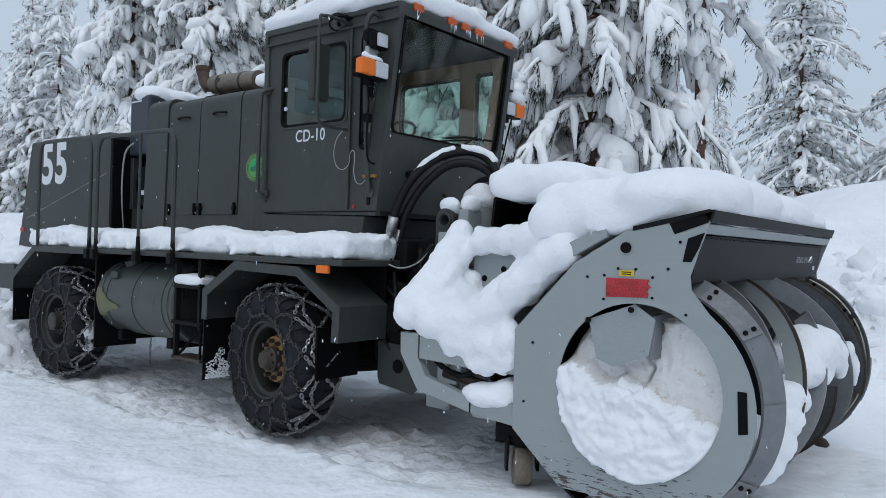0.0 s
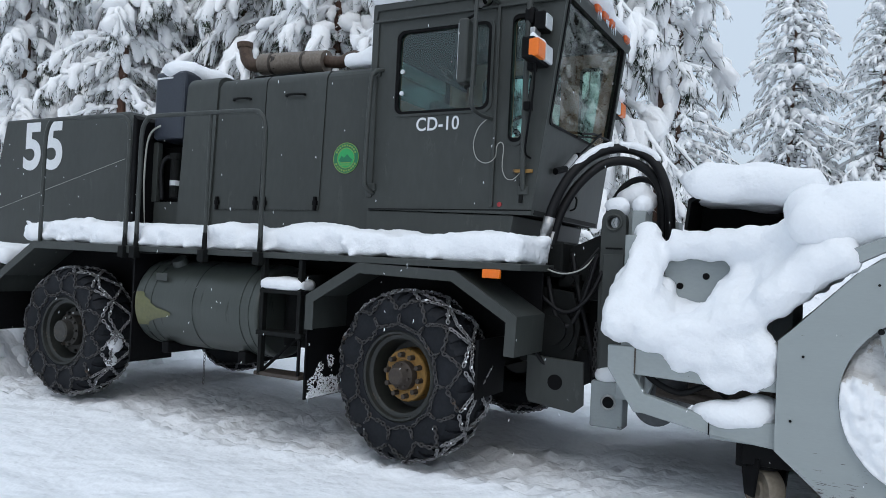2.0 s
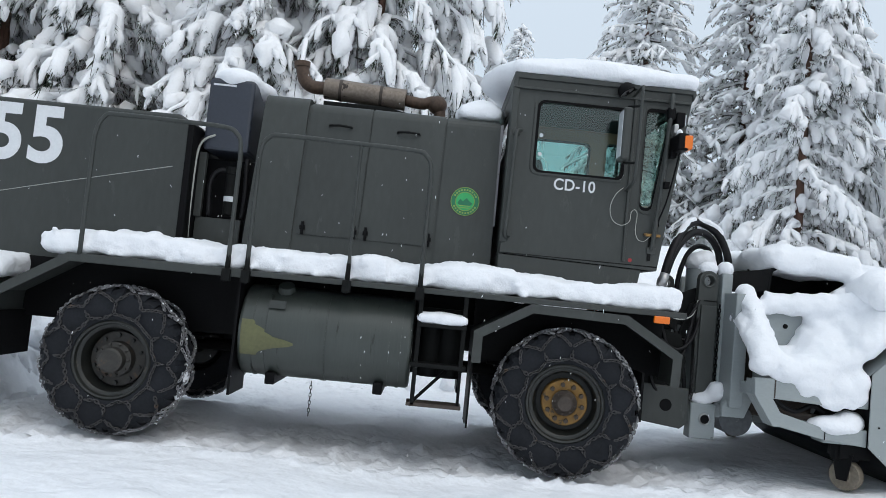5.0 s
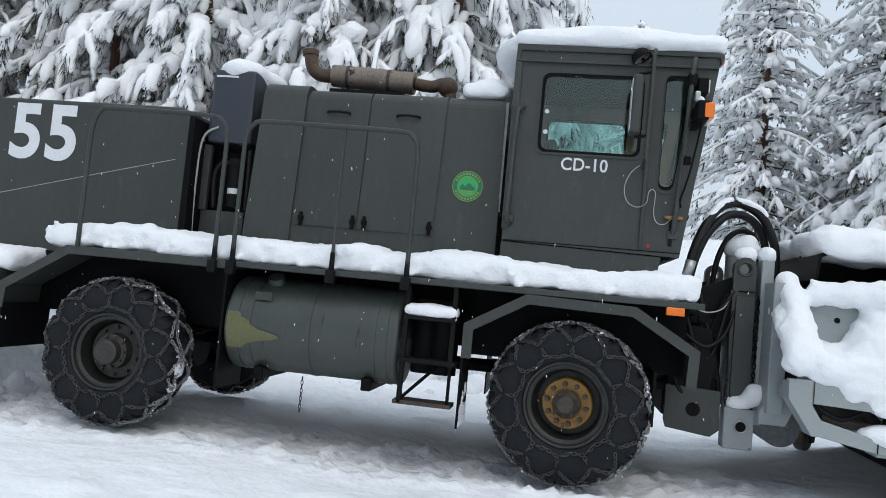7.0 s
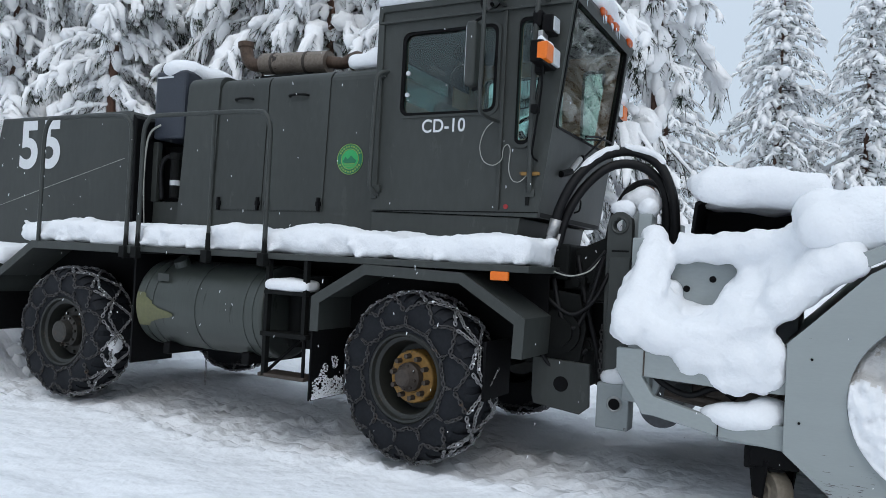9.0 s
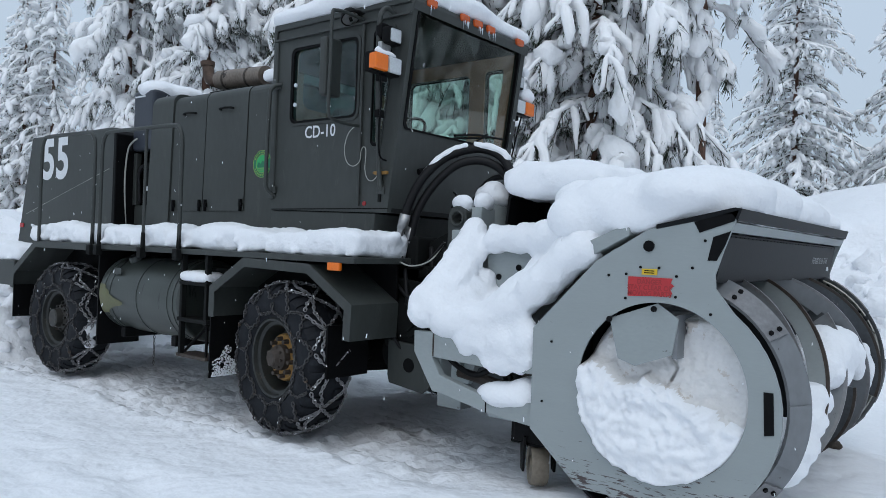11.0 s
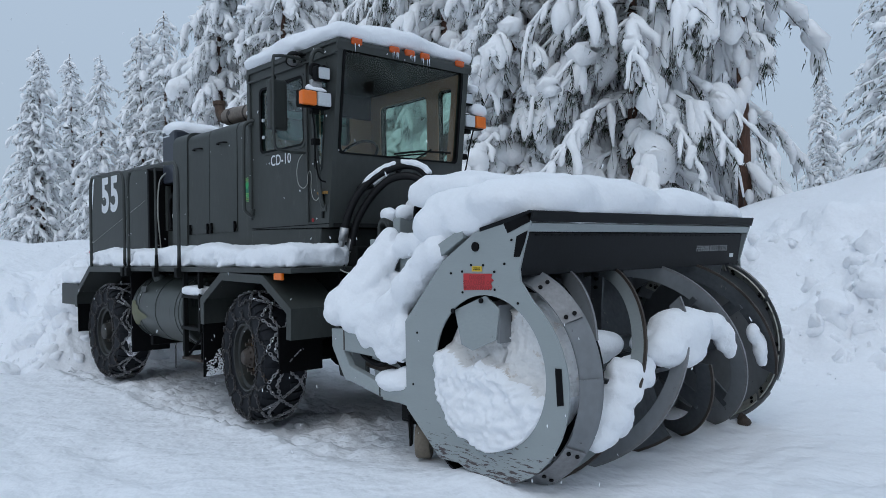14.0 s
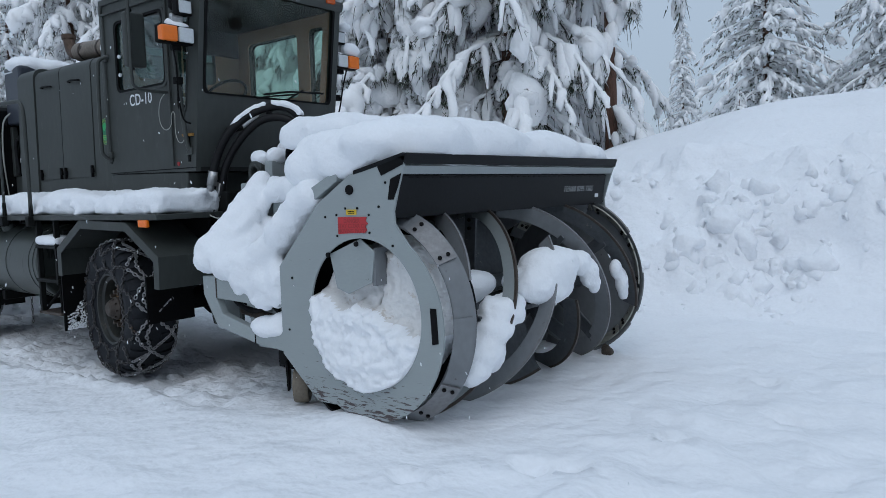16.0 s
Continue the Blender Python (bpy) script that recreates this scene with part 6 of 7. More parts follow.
# side arms and frame between truck and head
for near in (True, False):
    y = (lambda v: v) if near else far_side
    lo = lambda a, b: (min(y(a), y(b)), max(y(a), y(b)))
    part("side_arm", prism(((1.53, 1.06), (1.535, 0.92), (1.70, 0.675), (1.76, 0.675), (2.13, 0.605), (2.48, 0.575), (2.48, 0.715), (2.13, 0.70), (1.76, 0.79), (1.69, 0.90), (2.09, 0.885), (2.48, 0.885), (2.48, 1.08)), *lo(-0.06, 0.0), 0.006), GREY, blower, "chipped grey side arm")
    part("arm_box", box(1.55, 2.45, *lo(0.0, 0.28), 0.90, 1.00, 0.01), GREY, blower)
    part("arm_gusset", prism(((1.535, 1.04), (1.535, 0.92), (1.70, 0.675), (1.72, 0.675), (1.72, 1.04)), *lo(0.0, 0.12), 0.004), GREY, blower)
    part("seam", box(1.695, 1.703, *lo(-0.066, -0.060), 0.905, 1.055), IRON, blower)
    part("seam", box(2.128, 2.134, *lo(-0.066, -0.060), 0.607, 0.70), BLACK, blower)
    part("drain_pipe", cyl((1.80, y(0.10), 0.80), (2.30, y(0.12), 0.73), 0.035, seg=12), IRON, blower, "rusty pipe inside the arm")
    part("arm_hose", tube(smooth_path([(1.74, y(0.05), 0.90), (1.82, y(0.06), 0.84), (1.95, y(0.08), 0.80), (2.1, y(0.10), 0.86), (2.2, y(0.12), 0.80)], 5), 0.02, 8), HOSE, blower, smooth=True)
    part("lower_beam", box(2.13, 2.48, *lo(-0.04, 0.16), 0.58, 0.68, 0.008), GREY, blower)
    part("pin_block", box(1.245, 1.475, *lo(0.57, 0.72), 0.42, 0.74, 0.012), GREY, blower)
    bm = cyl((1.375, y(0.572), 0.60), (1.375, y(0.560), 0.60), 0.042, seg=16)
    part("pin", bm, BLACK, blower)
    part("pin_ring", add_tube(bmesh.new(), [(1.375 + 0.047 * math.cos(a), y(0.562), 0.60 + 0.047 * math.sin(a)) for a in np.linspace(0, TAU, 18, endpoint=False)], 0.008, 6, closed=True), STEEL, blower)
    part("knee_brace", prism(((1.46, 0.66), (1.46, 0.76), (1.62, 0.96), (1.78, 0.96), (1.66, 0.66)), *lo(0.40, 0.46), 0.008), GREY, blower)
    part("diagonal_strut", prism(((1.52, 1.5), (1.70, 1.5), (2.30, 0.95), (2.1, 0.95)), *lo(0.52, 0.60), 0.006), GREY, blower)
    # caster wheels
    cw = part("caster", box(2.30, 2.56, *lo(0.0, 0.20), 0.46, 0.58, 0.01), BLACK, blower, "black caster bracket with a worn solid wheel")
    for yy in (0.0, 0.19):
        part("caster_fork", prism(((2.33, 0.50), (2.50, 0.50), (2.46, 0.28), (2.38, 0.28)), *lo(yy, yy + 0.014)), BLACK, cw)
    turn = Matrix.Translation((2.42, y(0.10), 0)) @ Matrix.Rotation(radians(-50 if near else 50), 4, "Z") @ Matrix.Translation((-2.42, -y(0.10), 0))
    for ob in list(cw.children):
        ob.data.transform(Matrix.Translation(-ORIGIN[blower.name]) @ turn @ Matrix.Translation(ORIGIN[blower.name]))
    bm = revolve(((0.0, -0.055), (0.045, -0.055), (0.055, -0.045), (0.10, -0.045), (0.118, -0.052), (0.126, -0.035), (0.126, 0.035), (0.118, 0.052), (0.10, 0.045), (0.055, 0.045), (0.045, 0.055), (0.0, 0.055)), 32)
    bmesh.ops.transform(bm, matrix=turn @ Matrix.Translation((2.42, y(0.10), 0.315)), verts=bm.verts)
    flat_smooth(part("caster_wheel", bm, CASTER, cw, "worn solid caster wheel"), 40)
    part("caster_collar", cyl((2.42, y(0.10), 0.44), (2.42, y(0.10), 0.475), 0.085, seg=20), BLACK, cw)
    part("caster_lug", box(2.27, 2.33, *lo(0.02, 0.10), 0.44, 0.60, 0.008), BLACK, cw)
part("hole_plate", box(1.74, 2.40, 0.47, 0.485, 1.0, 1.72, 0.004), GREY, blower)
for x, z in ((1.84, 1.43), (2.0, 1.5), (2.12, 1.42)):
    part("plate_hole", cyl((x, 0.465, z), (x, 0.470, z), 0.022, seg=12), BLACK, blower)
part("rear_frame", box(1.50, 1.62, 0.35, far_side(0.35), 0.75, 1.75, 0.01), GREY, blower)
part("gearbox", box(1.85, 2.45, 0.75, 1.85, 0.65, 1.35, 0.06), IRON, blower)
part("impeller_case", cyl((2.0, YC, 1.15), (2.5, YC, 1.15), 0.62, seg=40), GREY, blower)
part("lower_drum", cyl((1.68, 0.62, 0.62), (1.68, far_side(0.62), 0.62), 0.15, seg=28), BLADE_DARK, blower)
# discharge chute opening
chute = part("chute", prism(((1.84, 1.80), (1.86, 2.0), (1.92, 2.03), (2.55, 2.03), (2.55, 2.01), (1.94, 2.01), (1.88, 1.98), (1.86, 1.80)), 0.52, far_side(0.52), 0.004), BLACK, blower, "black discharge chute")
part("chute_floor", box(1.86, 2.55, 0.52, far_side(0.52), 1.72, 1.75), BLACK, chute)
part("chute_back", box(1.86, 2.55, 1.0, 1.03, 1.74, 2.02), BLACK, chute)
part("chute_wall", box(2.52, 2.55, 0.52, far_side(0.52), 1.74, 2.02), BLACK, chute)
part("deck_plate", prism(((2.45, 1.15), (2.50, 1.20), (2.95, 1.64), (3.30, 1.79), (3.55, 1.83), (3.55, 1.80), (3.0, 1.62)), PY + 0.02, far_side(PY + 0.02)), GREY, blower)
part("top_box", prism(((2.83, 1.60), (3.05, 1.72), (3.05, 1.79), (2.80, 1.68)), PY, 0.25, 0.006), GREY, blower)

# ---- lift mast and hydraulic hoses at the truck's nose ----
# olive nose parts in the dark steel: shade under the cab is coloured in
part("nose_frame", box(0.80, 1.02, 0.80, far_side(0.80), 0.60, 1.40, 0.01), GREEN_DARK, truck)
part("nose_deck", box(0.66, 1.00, 0.58, far_side(0.58), 1.44, 1.70, 0.02), GREEN_DARK, truck)
for near in (True, False):
    y = (lambda v: v) if near else far_side
    lo = lambda a, b: (min(y(a), y(b)), max(y(a), y(b)))
    hole = [(1.345 + 0.042 * math.cos(a), 1.845 + 0.042 * math.sin(a)) for a in np.linspace(0, TAU, 20, endpoint=False)]
    top = [(1.345 + 0.085 * math.cos(a), 1.855 + 0.085 * math.sin(a)) for a in np.linspace(0, math.pi, 9)]
    bm = plate([(1.27, 0.60), (1.44, 0.60), (1.435, 1.3)] + top + [(1.255, 1.3)], [hole], *lo(0.62, 0.70))
    mast = part("lift_mast", bm, GREEN, truck, "dark lifting mast with pin holes")
    part("pin_ring", add_tube(bmesh.new(), [(1.345 + 0.055 * math.cos(a), y(0.615), 1.845 + 0.055 * math.sin(a)) for a in np.linspace(0, TAU, 20, endpoint=False)], 0.010, 6, closed=True), GREEN, mast)
    part("mast_pin", cyl((1.35, y(0.61), 1.42), (1.35, y(0.63), 1.42), 0.04, seg=16), BLACK, mast)
    part("mast_side", box(1.47, 1.565, *lo(0.62, 0.80), 0.62, 1.93, 0.010), GREY, mast, "grey upright channel")
    part("nose_plate", prism(((0.78, 0.60), (0.80, 0.54), (1.14, 0.50), (1.21, 0.56), (1.20, 0.86), (0.78, 0.88)), *lo(0.52, 0.55), 0.006), GREEN, truck)
    part("nose_plate_hole", cyl((1.0, y(0.517), 0.70), (1.0, y(0.525), 0.70), 0.055, seg=18), BLACK, truck)
    part("mast_link", prism(((1.10, 1.30), (1.20, 1.62), (1.27, 1.66), (1.27, 1.30)), *lo(0.66, 0.69), 0.006), GREEN_DARK, truck)
    part("mast_slider", box(1.285, 1.43, *lo(0.60, 0.62), 0.62, 1.62, 0.004), GREEN, mast)
    part("mast_slot", box(1.30, 1.42, *lo(0.597, 0.602), 1.655, 1.668), BLACK, mast)
    part("steering_case", cyl((0.97, y(0.50), 1.07), (0.97, y(0.80), 1.07), 0.155, seg=28), GREEN_DARK, truck)
    part("steering_cover", cyl((0.97, y(0.475), 1.07), (0.97, y(0.51), 1.07), 0.105, seg=24), GREEN_DARK, truck)
    part("nose_cheek", prism(((0.80, 0.86), (1.12, 0.86), (1.16, 1.10), (1.10, 1.34), (0.80, 1.38)), *lo(0.54, 0.57), 0.006), GREEN_DARK, truck)
    part("nose_wing", prism(((0.92, 1.62), (1.27, 1.78), (1.27, 1.42), (0.92, 1.42)), *lo(0.72, 0.75), 0.006), GREEN_DARK, truck)
    bm = bmesh.new()
    for k in range(26):
        z = 1.62 - 0.036 * k
        ring = [Vector((1.452 + (0.011 if k % 2 else 0.0) * math.cos(a), y(0.60) + (0.0 if k % 2 else 0.011) * math.cos(a), z + 0.024 * math.sin(a))) for a in np.linspace(0, TAU, 8, endpoint=False)]
        add_tube(bm, ring, 0.005, 4, closed=True)
    part("lift_chain", bm, BLACK, truck, "black hanging lift chain")
    part("perforated_strip", prism(((1.09, 1.05), (1.13, 1.06), (1.10, 1.30), (1.06, 1.29)), *lo(0.56, 0.57)), STEEL, truck)
flat_smooth(part("lift_cylinder", cyl((1.39, 1.02, 1.2), (1.39, 1.02, 1.97), 0.125, seg=28), GREY, truck, "grey lift cylinder"), 40)


def hydraulic_hose(pts, r, mat=HOSE):
    return part("hydraulic_hose", tube(smooth_path(pts, 7), r, 12), mat, truck, "thick black hydraulic hose", smooth=True)


hydraulic_hose([(0.88, 0.52, 1.76), (0.93, 0.55, 1.98), (1.02, 0.62, 2.19), (1.15, 0.76, 2.35), (1.33, 0.92, 2.41), (1.52, 0.96, 2.32), (1.63, 0.95, 2.10), (1.66, 0.97, 1.85), (1.66, 0.97, 1.5)], 0.036)
hydraulic_hose([(0.90, 0.60, 1.66), (0.95, 0.62, 1.90), (1.05, 0.70, 2.12), (1.20, 0.80, 2.28), (1.36, 0.90, 2.31), (1.50, 0.98, 2.23), (1.58, 1.02, 2.05), (1.60, 1.03, 1.5)], 0.034)
hydraulic_hose([(1.16, 0.98, 1.70), (1.20, 1.0, 1.95), (1.30, 1.05, 2.15), (1.44, 1.10, 2.20), (1.54, 1.12, 2.08), (1.56, 1.12, 1.6)], 0.024)
for y, z in ((0.52, 1.76), (0.60, 1.66)):
    bm = tube(smooth_path([(0.64, y - 0.02, z - 0.085), (0.79, y - 0.02, z - 0.085), (0.86, y - 0.01, z - 0.055), (0.88, y, z + 0.02)], 4), 0.030, 12)
    add_cyl(bm, (0.74, y - 0.02, z - 0.085), (0.79, y - 0.02, z - 0.085), 0.040, seg=8)
    add_cyl(bm, (0.88, y, z - 0.01), (0.905, y + 0.006, z + 0.11), 0.042, seg=14)
    part("hose_fitting", bm, STEEL, truck, "steel elbow fitting", smooth=True)

# ---- snow lying on things ----
def deck_blobs(x0, x1, y0, y1, z, h, seed):
    rnd = random.Random(seed)
    out = []
    x = x0
    while x < x1 - 0.05:
        w = min(rnd.uniform(0.35, 0.8), x1 - x)
        top = z + h * rnd.uniform(0.80, 0.98)
        out.append(("slab", (x - 0.03, x + w, y0 + rnd.uniform(0.0, 0.025), y1, z - 0.01, top), h * 0.22))
        out.append(("ball", (x + w / 2, rnd.uniform(y0 + 0.2, y1 - 0.15), top - 0.03), (w * 0.45, 0.22, 0.05)))
        for _ in range(int(w * 12)):
            r = rnd.uniform(0.014, 0.032)
            out.append(("ball", (x + rnd.uniform(0, w), y0 + rnd.uniform(-0.015, 0.03), rnd.choice((z + rnd.uniform(0.0, 0.03), z + h * rnd.uniform(0.3, 0.9)))), (r * 1.4, r, r)))
            out.append(("ball", (x + rnd.uniform(0, w), rnd.uniform(y0 + 0.05, y1), top - 0.01), (r * 2.2, r * 1.8, r * 1.1)))
        x += w
    return out


snow_mass("deck_snow", deck_blobs(-2.70, 0.91, -0.02, 0.60, 1.527, 0.215, 3), "thick soft snow lying along the running board", 0.026, 0.018, 9.0)
snow_mass("deck_snow", deck_blobs(-4.42, -2.72, -0.02, 0.52, 1.532, 0.215, 4), "thick soft snow lying along the rear running board", 0.026, 0.018, 9.0)
snow_mass("deck_snow", deck_blobs(-2.70, 0.92, 1.98, 2.62, 1.527, 0.17, 5), "thick soft snow lying along the far running board")
snow_mass("bumper_snow", deck_blobs(-5.55, -4.72, -0.02, 0.55, 1.28, 0.22, 6) + deck_blobs(-5.55, -4.72, 1.9, 2.5, 1.28, 0.22, 7), "rounded snow on the rear bumper")
snow_mass("step_snow", [("slab", (-1.28, -0.85, -0.05, 0.17, 1.235, 1.33), 0.035), ("ball", (-1.06, 0.06, 1.28), (0.2, 0.11, 0.06))], "small pillow of snow on the step", 0.02, 0.006)
snow_mass("roof_snow", [("slab", (-0.66, 1.05, CAB_Y - 0.07, cab_far(CAB_Y - 0.07), 3.53, 3.68), 0.06), ("ball", (0.15, 1.23, 3.66), (0.95, 0.90, 0.17)), ("ball", (-0.3, 1.23, 3.66), (0.6, 0.80, 0.15)),
                        ("ball", (0.6, 1.23, 3.65), (0.5, 0.75, 0.14))], "thick smooth snow cap on the cab roof", 0.045, 0.014, 3.0)
snow_mass("hood_snow", [("slab", (-1.10, -0.66, 0.62, 1.9, 3.12, 3.29), 0.06), ("ball", (-0.85, 1.2, 3.26), (0.25, 0.55, 0.13))], "block of snow on the hood against the cab", 0.035, 0.012)
snow_mass("tank_snow", [("ball", (-3.20, 0.95, 3.30), (0.24, 0.34, 0.12)), ("ball", (-3.10, 1.1, 3.28), (0.22, 0.3, 0.11))], "snow heaped on the upright tank", 0.03, 0.012)
# head: top, rear slope and arm
head = [("slab", (3.05, 3.60, -0.06, 2.62, 1.76, 1.98), 0.09), ("ball", (3.3, 0.3, 1.95), (0.36, 0.5, 0.16)), ("ball", (3.25, 1.0, 1.97), (0.40, 0.6, 0.17)), ("ball", (3.3, 1.8, 1.94), (0.36, 0.7, 0.15)),
        ("ball", (3.35, 2.35, 1.90), (0.30, 0.35, 0.13)), ("ball", (2.95, 0.35, 1.84), (0.34, 0.40, 0.18)), ("ball", (2.95, 0.9, 1.95), (0.36, 0.55, 0.17)), ("ball", (2.8, 1.6, 1.98), (0.40, 0.6, 0.16)),
        ("slab", (1.82, 2.66, 0.41, 2.12, 1.98, 2.20), 0.085), ("ball", (2.02, 0.70, 2.14), (0.22, 0.28, 0.12)), ("ball", (2.02, 1.1, 2.14), (0.22, 0.3, 0.11)), ("ball", (2.2, 0.8, 2.13), (0.40, 0.42, 0.13)), ("ball", (2.1, 1.5, 2.12), (0.33, 0.42, 0.12)), ("ball", (1.95, 0.60, 2.12), (0.18, 0.18, 0.10)), ("ball", (2.45, 0.62, 2.10), (0.22, 0.2, 0.12)),
        ("ball", (2.86, 0.08, 1.86), (0.24, 0.17, 0.19)), ("ball", (3.15, 0.06, 1.91), (0.34, 0.16, 0.16)), ("ball", (2.72, 0.35, 1.86), (0.24, 0.28, 0.18)), ("ball", (2.66, 0.02, 1.80), (0.16, 0.12, 0.15)), ("ball", (2.62, 0.20, 1.88), (0.15, 0.18, 0.16)), ("ball", (3.05, -0.03, 1.86), (0.30, 0.09, 0.14))]
snow_mass("head_snow", head, "deep soft snow piled along the top of the blower head", 0.035, 0.022, 4.5)
def blanket(height, xs, ys, r):
    """Lumps set under a height function, to be grown together."""
    return [("ball", (x, y, height(x, y) - r), (r, r, r)) for x in np.arange(*xs) for y in np.arange(*ys)]


def slope_height(x, y):
    t = max(0.0, min(1.0, (y + 0.08) / 0.58))
    low = 1.24 + 0.10 * t
    right = (0.10 + 0.24 * t) * step01((x - 2.02) / 0.25) + 0.15 * step01((x - 2.28) / 0.25) + 0.20 * step01((x - 2.46) / 0.30)
    ridge = (0.05 + 0.50 * t) * math.exp(-((x - 1.61 - 0.03 * t) / (0.115 - 0.03 * t)) ** 2)
    fold = 0.05 * noise.noise(Vector((x * 3.4, y * 4.5, 3.0))) + 0.07 * noise.noise(Vector((x * 2.0 - y * 3.0, y * 1.5, 9.0))) * step01((x - 1.9) / 0.3)
    return low + max(right, ridge) + 0.3 * min(right, ridge) + fold


slope = blanket(slope_height, (1.57, 2.50, 0.055), (-0.035, 0.50, 0.055), 0.09)
slope += blanket(lambda x, y: slope_height(x, y) + 0.03, (2.44, 2.80, 0.06), (-0.025, 0.50, 0.065), 0.12)
slope += [("ball", (2.06, -0.035, 1.08), (0.20, 0.085, 0.14)), ("ball", (2.25, -0.035, 1.04), (0.20, 0.085, 0.15)), ("ball", (2.38, -0.035, 1.06), (0.11, 0.085, 0.18)), ("ball", (2.20, -0.03, 0.94), (0.16, 0.07, 0.10)),
          ("ball", (1.60, -0.05, 1.17), (0.11, 0.10, 0.09)), ("ball", (1.80, -0.04, 1.13), (0.16, 0.09, 0.11)), ("ball", (2.10, -0.03, 0.92), (0.05, 0.05, 0.05)), ("ball", (2.34, -0.035, 0.92), (0.05, 0.05, 0.06)), ("ball", (1.95, -0.035, 1.0), (0.10, 0.06, 0.07)),
          ("tube", [(1.78, 0.46, 1.70), (2.05, 0.42, 1.70), (2.35, 0.35, 1.72), (2.60, 0.25, 1.76)], 0.11)]
slope += [(b[0], (b[1][0], far_side(b[1][1]), b[1][2]), b[2]) for b in slope[::2] if b[0] == "ball"]
snow_mass("slope_snow", slope, "lumpy snow drift over the frame behind the head", 0.022, 0.011, 11.0, smooth_steps=5, clods=0.022)
snow_mass("beam_snow", [("ball", (2.25, 0.02, 0.72), (0.24, 0.12, 0.08)), ("ball", (2.38, 0.05, 0.76), (0.14, 0.12, 0.10))], "snow on the lower beam", 0.025, 0.01)
snow_mass("pin_block_snow", [("ball", (1.36, 0.64, 0.78), (0.13, 0.09, 0.07)), ("ball", (1.48, 0.58, 0.86), (0.09, 0.09, 0.09))], "snow on the pin block", 0.025, 0.01)
snow_mass("mast_snow", [("ball", (1.35, 0.665, 1.965), (0.095, 0.065, 0.065)), ("ball", (1.37, 0.69, 1.93), (0.07, 0.06, 0.06))], "snow cap on the lifting mast", 0.02, 0.008)
snow_mass("cylinder_snow", [("ball", (1.39, 1.02, 2.03), (0.15, 0.15, 0.10)), ("ball", (1.42, 0.98, 2.08), (0.09, 0.09, 0.07))], "snow cap on the grey lift cylinder", 0.022, 0.010)
snow_mass("channel_snow", [("ball", (1.52, 0.71, 1.97), (0.075, 0.10, 0.08))], "small snow cap on the upright channel", 0.02, 0.008)
# packed in the bearing opening
def build_packed_snow():
    """A plug of clotted snow filling the bearing opening: a dirty upper face set back, a rough heap below."""
    cx, cz, seg, rings = 3.235, 0.90, 132, 46
    vs, fs = [], []

    def face_y(x, z, r):
        p = Vector((x, 0, z))
        brink = cz + 0.04 - 0.28 * (x - cx) + 0.06 * noise.noise(p * 7) + 0.03 * noise.noise(p * 17)
        heap = step01((brink - z) / 0.07)
        q = p + Vector((noise.noise(p * 6), 0, noise.noise(p * 6 + Vector((5, 5, 5))))) * 0.03
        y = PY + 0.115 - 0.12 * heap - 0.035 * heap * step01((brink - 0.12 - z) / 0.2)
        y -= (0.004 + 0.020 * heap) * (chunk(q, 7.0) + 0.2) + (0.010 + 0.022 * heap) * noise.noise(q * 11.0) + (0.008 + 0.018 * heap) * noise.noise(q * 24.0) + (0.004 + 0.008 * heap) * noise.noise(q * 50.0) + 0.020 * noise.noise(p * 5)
        crack = abs(x - cx - 0.05 - 0.10 * noise.noise(Vector((1, 0, z * 6))) - 0.04 * noise.noise(Vector((1, 0, z * 19))))
        y += 0.05 * (1 - step01(crack / 0.014)) * (1 - heap)
        y += 0.03 * step01((r - 0.93) / 0.07) * (1 - 0.8 * heap)
        return y + 0.30 * step01((z - 1.275) / 0.05)

    for i in range(rings + 1):
        r = i / rings
        for k in range(seg):
            a = 2 * math.pi * k / seg
            x, z = cx + 0.459 * r * math.cos(a), cz + 0.467 * r * math.sin(a)
            vs.append((x, face_y(x, z, r), z))
    for k in range(seg):
        x, y, z = vs[rings * seg + k]
        vs.append((x, PY + 0.37, z))
    for i in range(rings + 1):
        for k in range(seg):
            a, b = i * seg + k, i * seg + (k + 1) % seg
            fs.append((a, b, b + seg, a + seg))
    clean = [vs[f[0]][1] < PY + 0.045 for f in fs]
    fs.append(tuple((rings + 1) * seg + k for k in range(seg)))
    o = Vector((cx, PY + 0.2, cz - 0.467))
    me = bpy.data.meshes.new("packed_snow")
    me.from_pydata([Vector(v) - o for v in vs], [], fs)
    me.polygons.foreach_set("use_smooth", [True] * len(me.polygons))
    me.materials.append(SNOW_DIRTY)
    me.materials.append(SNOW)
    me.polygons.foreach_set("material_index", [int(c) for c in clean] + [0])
    ob = new("packed_snow", me)
    ob.location = o
    return tagged(ob, "dirty clotted snow packed in the opening of the side plate", "snow")


build_packed_snow()
part("cross_bar", box(3.70, 3.80, 0.34, 1.36, 0.835, 0.865, 0.004), BLADE_DARK, blower, "dark chipped cross bar")
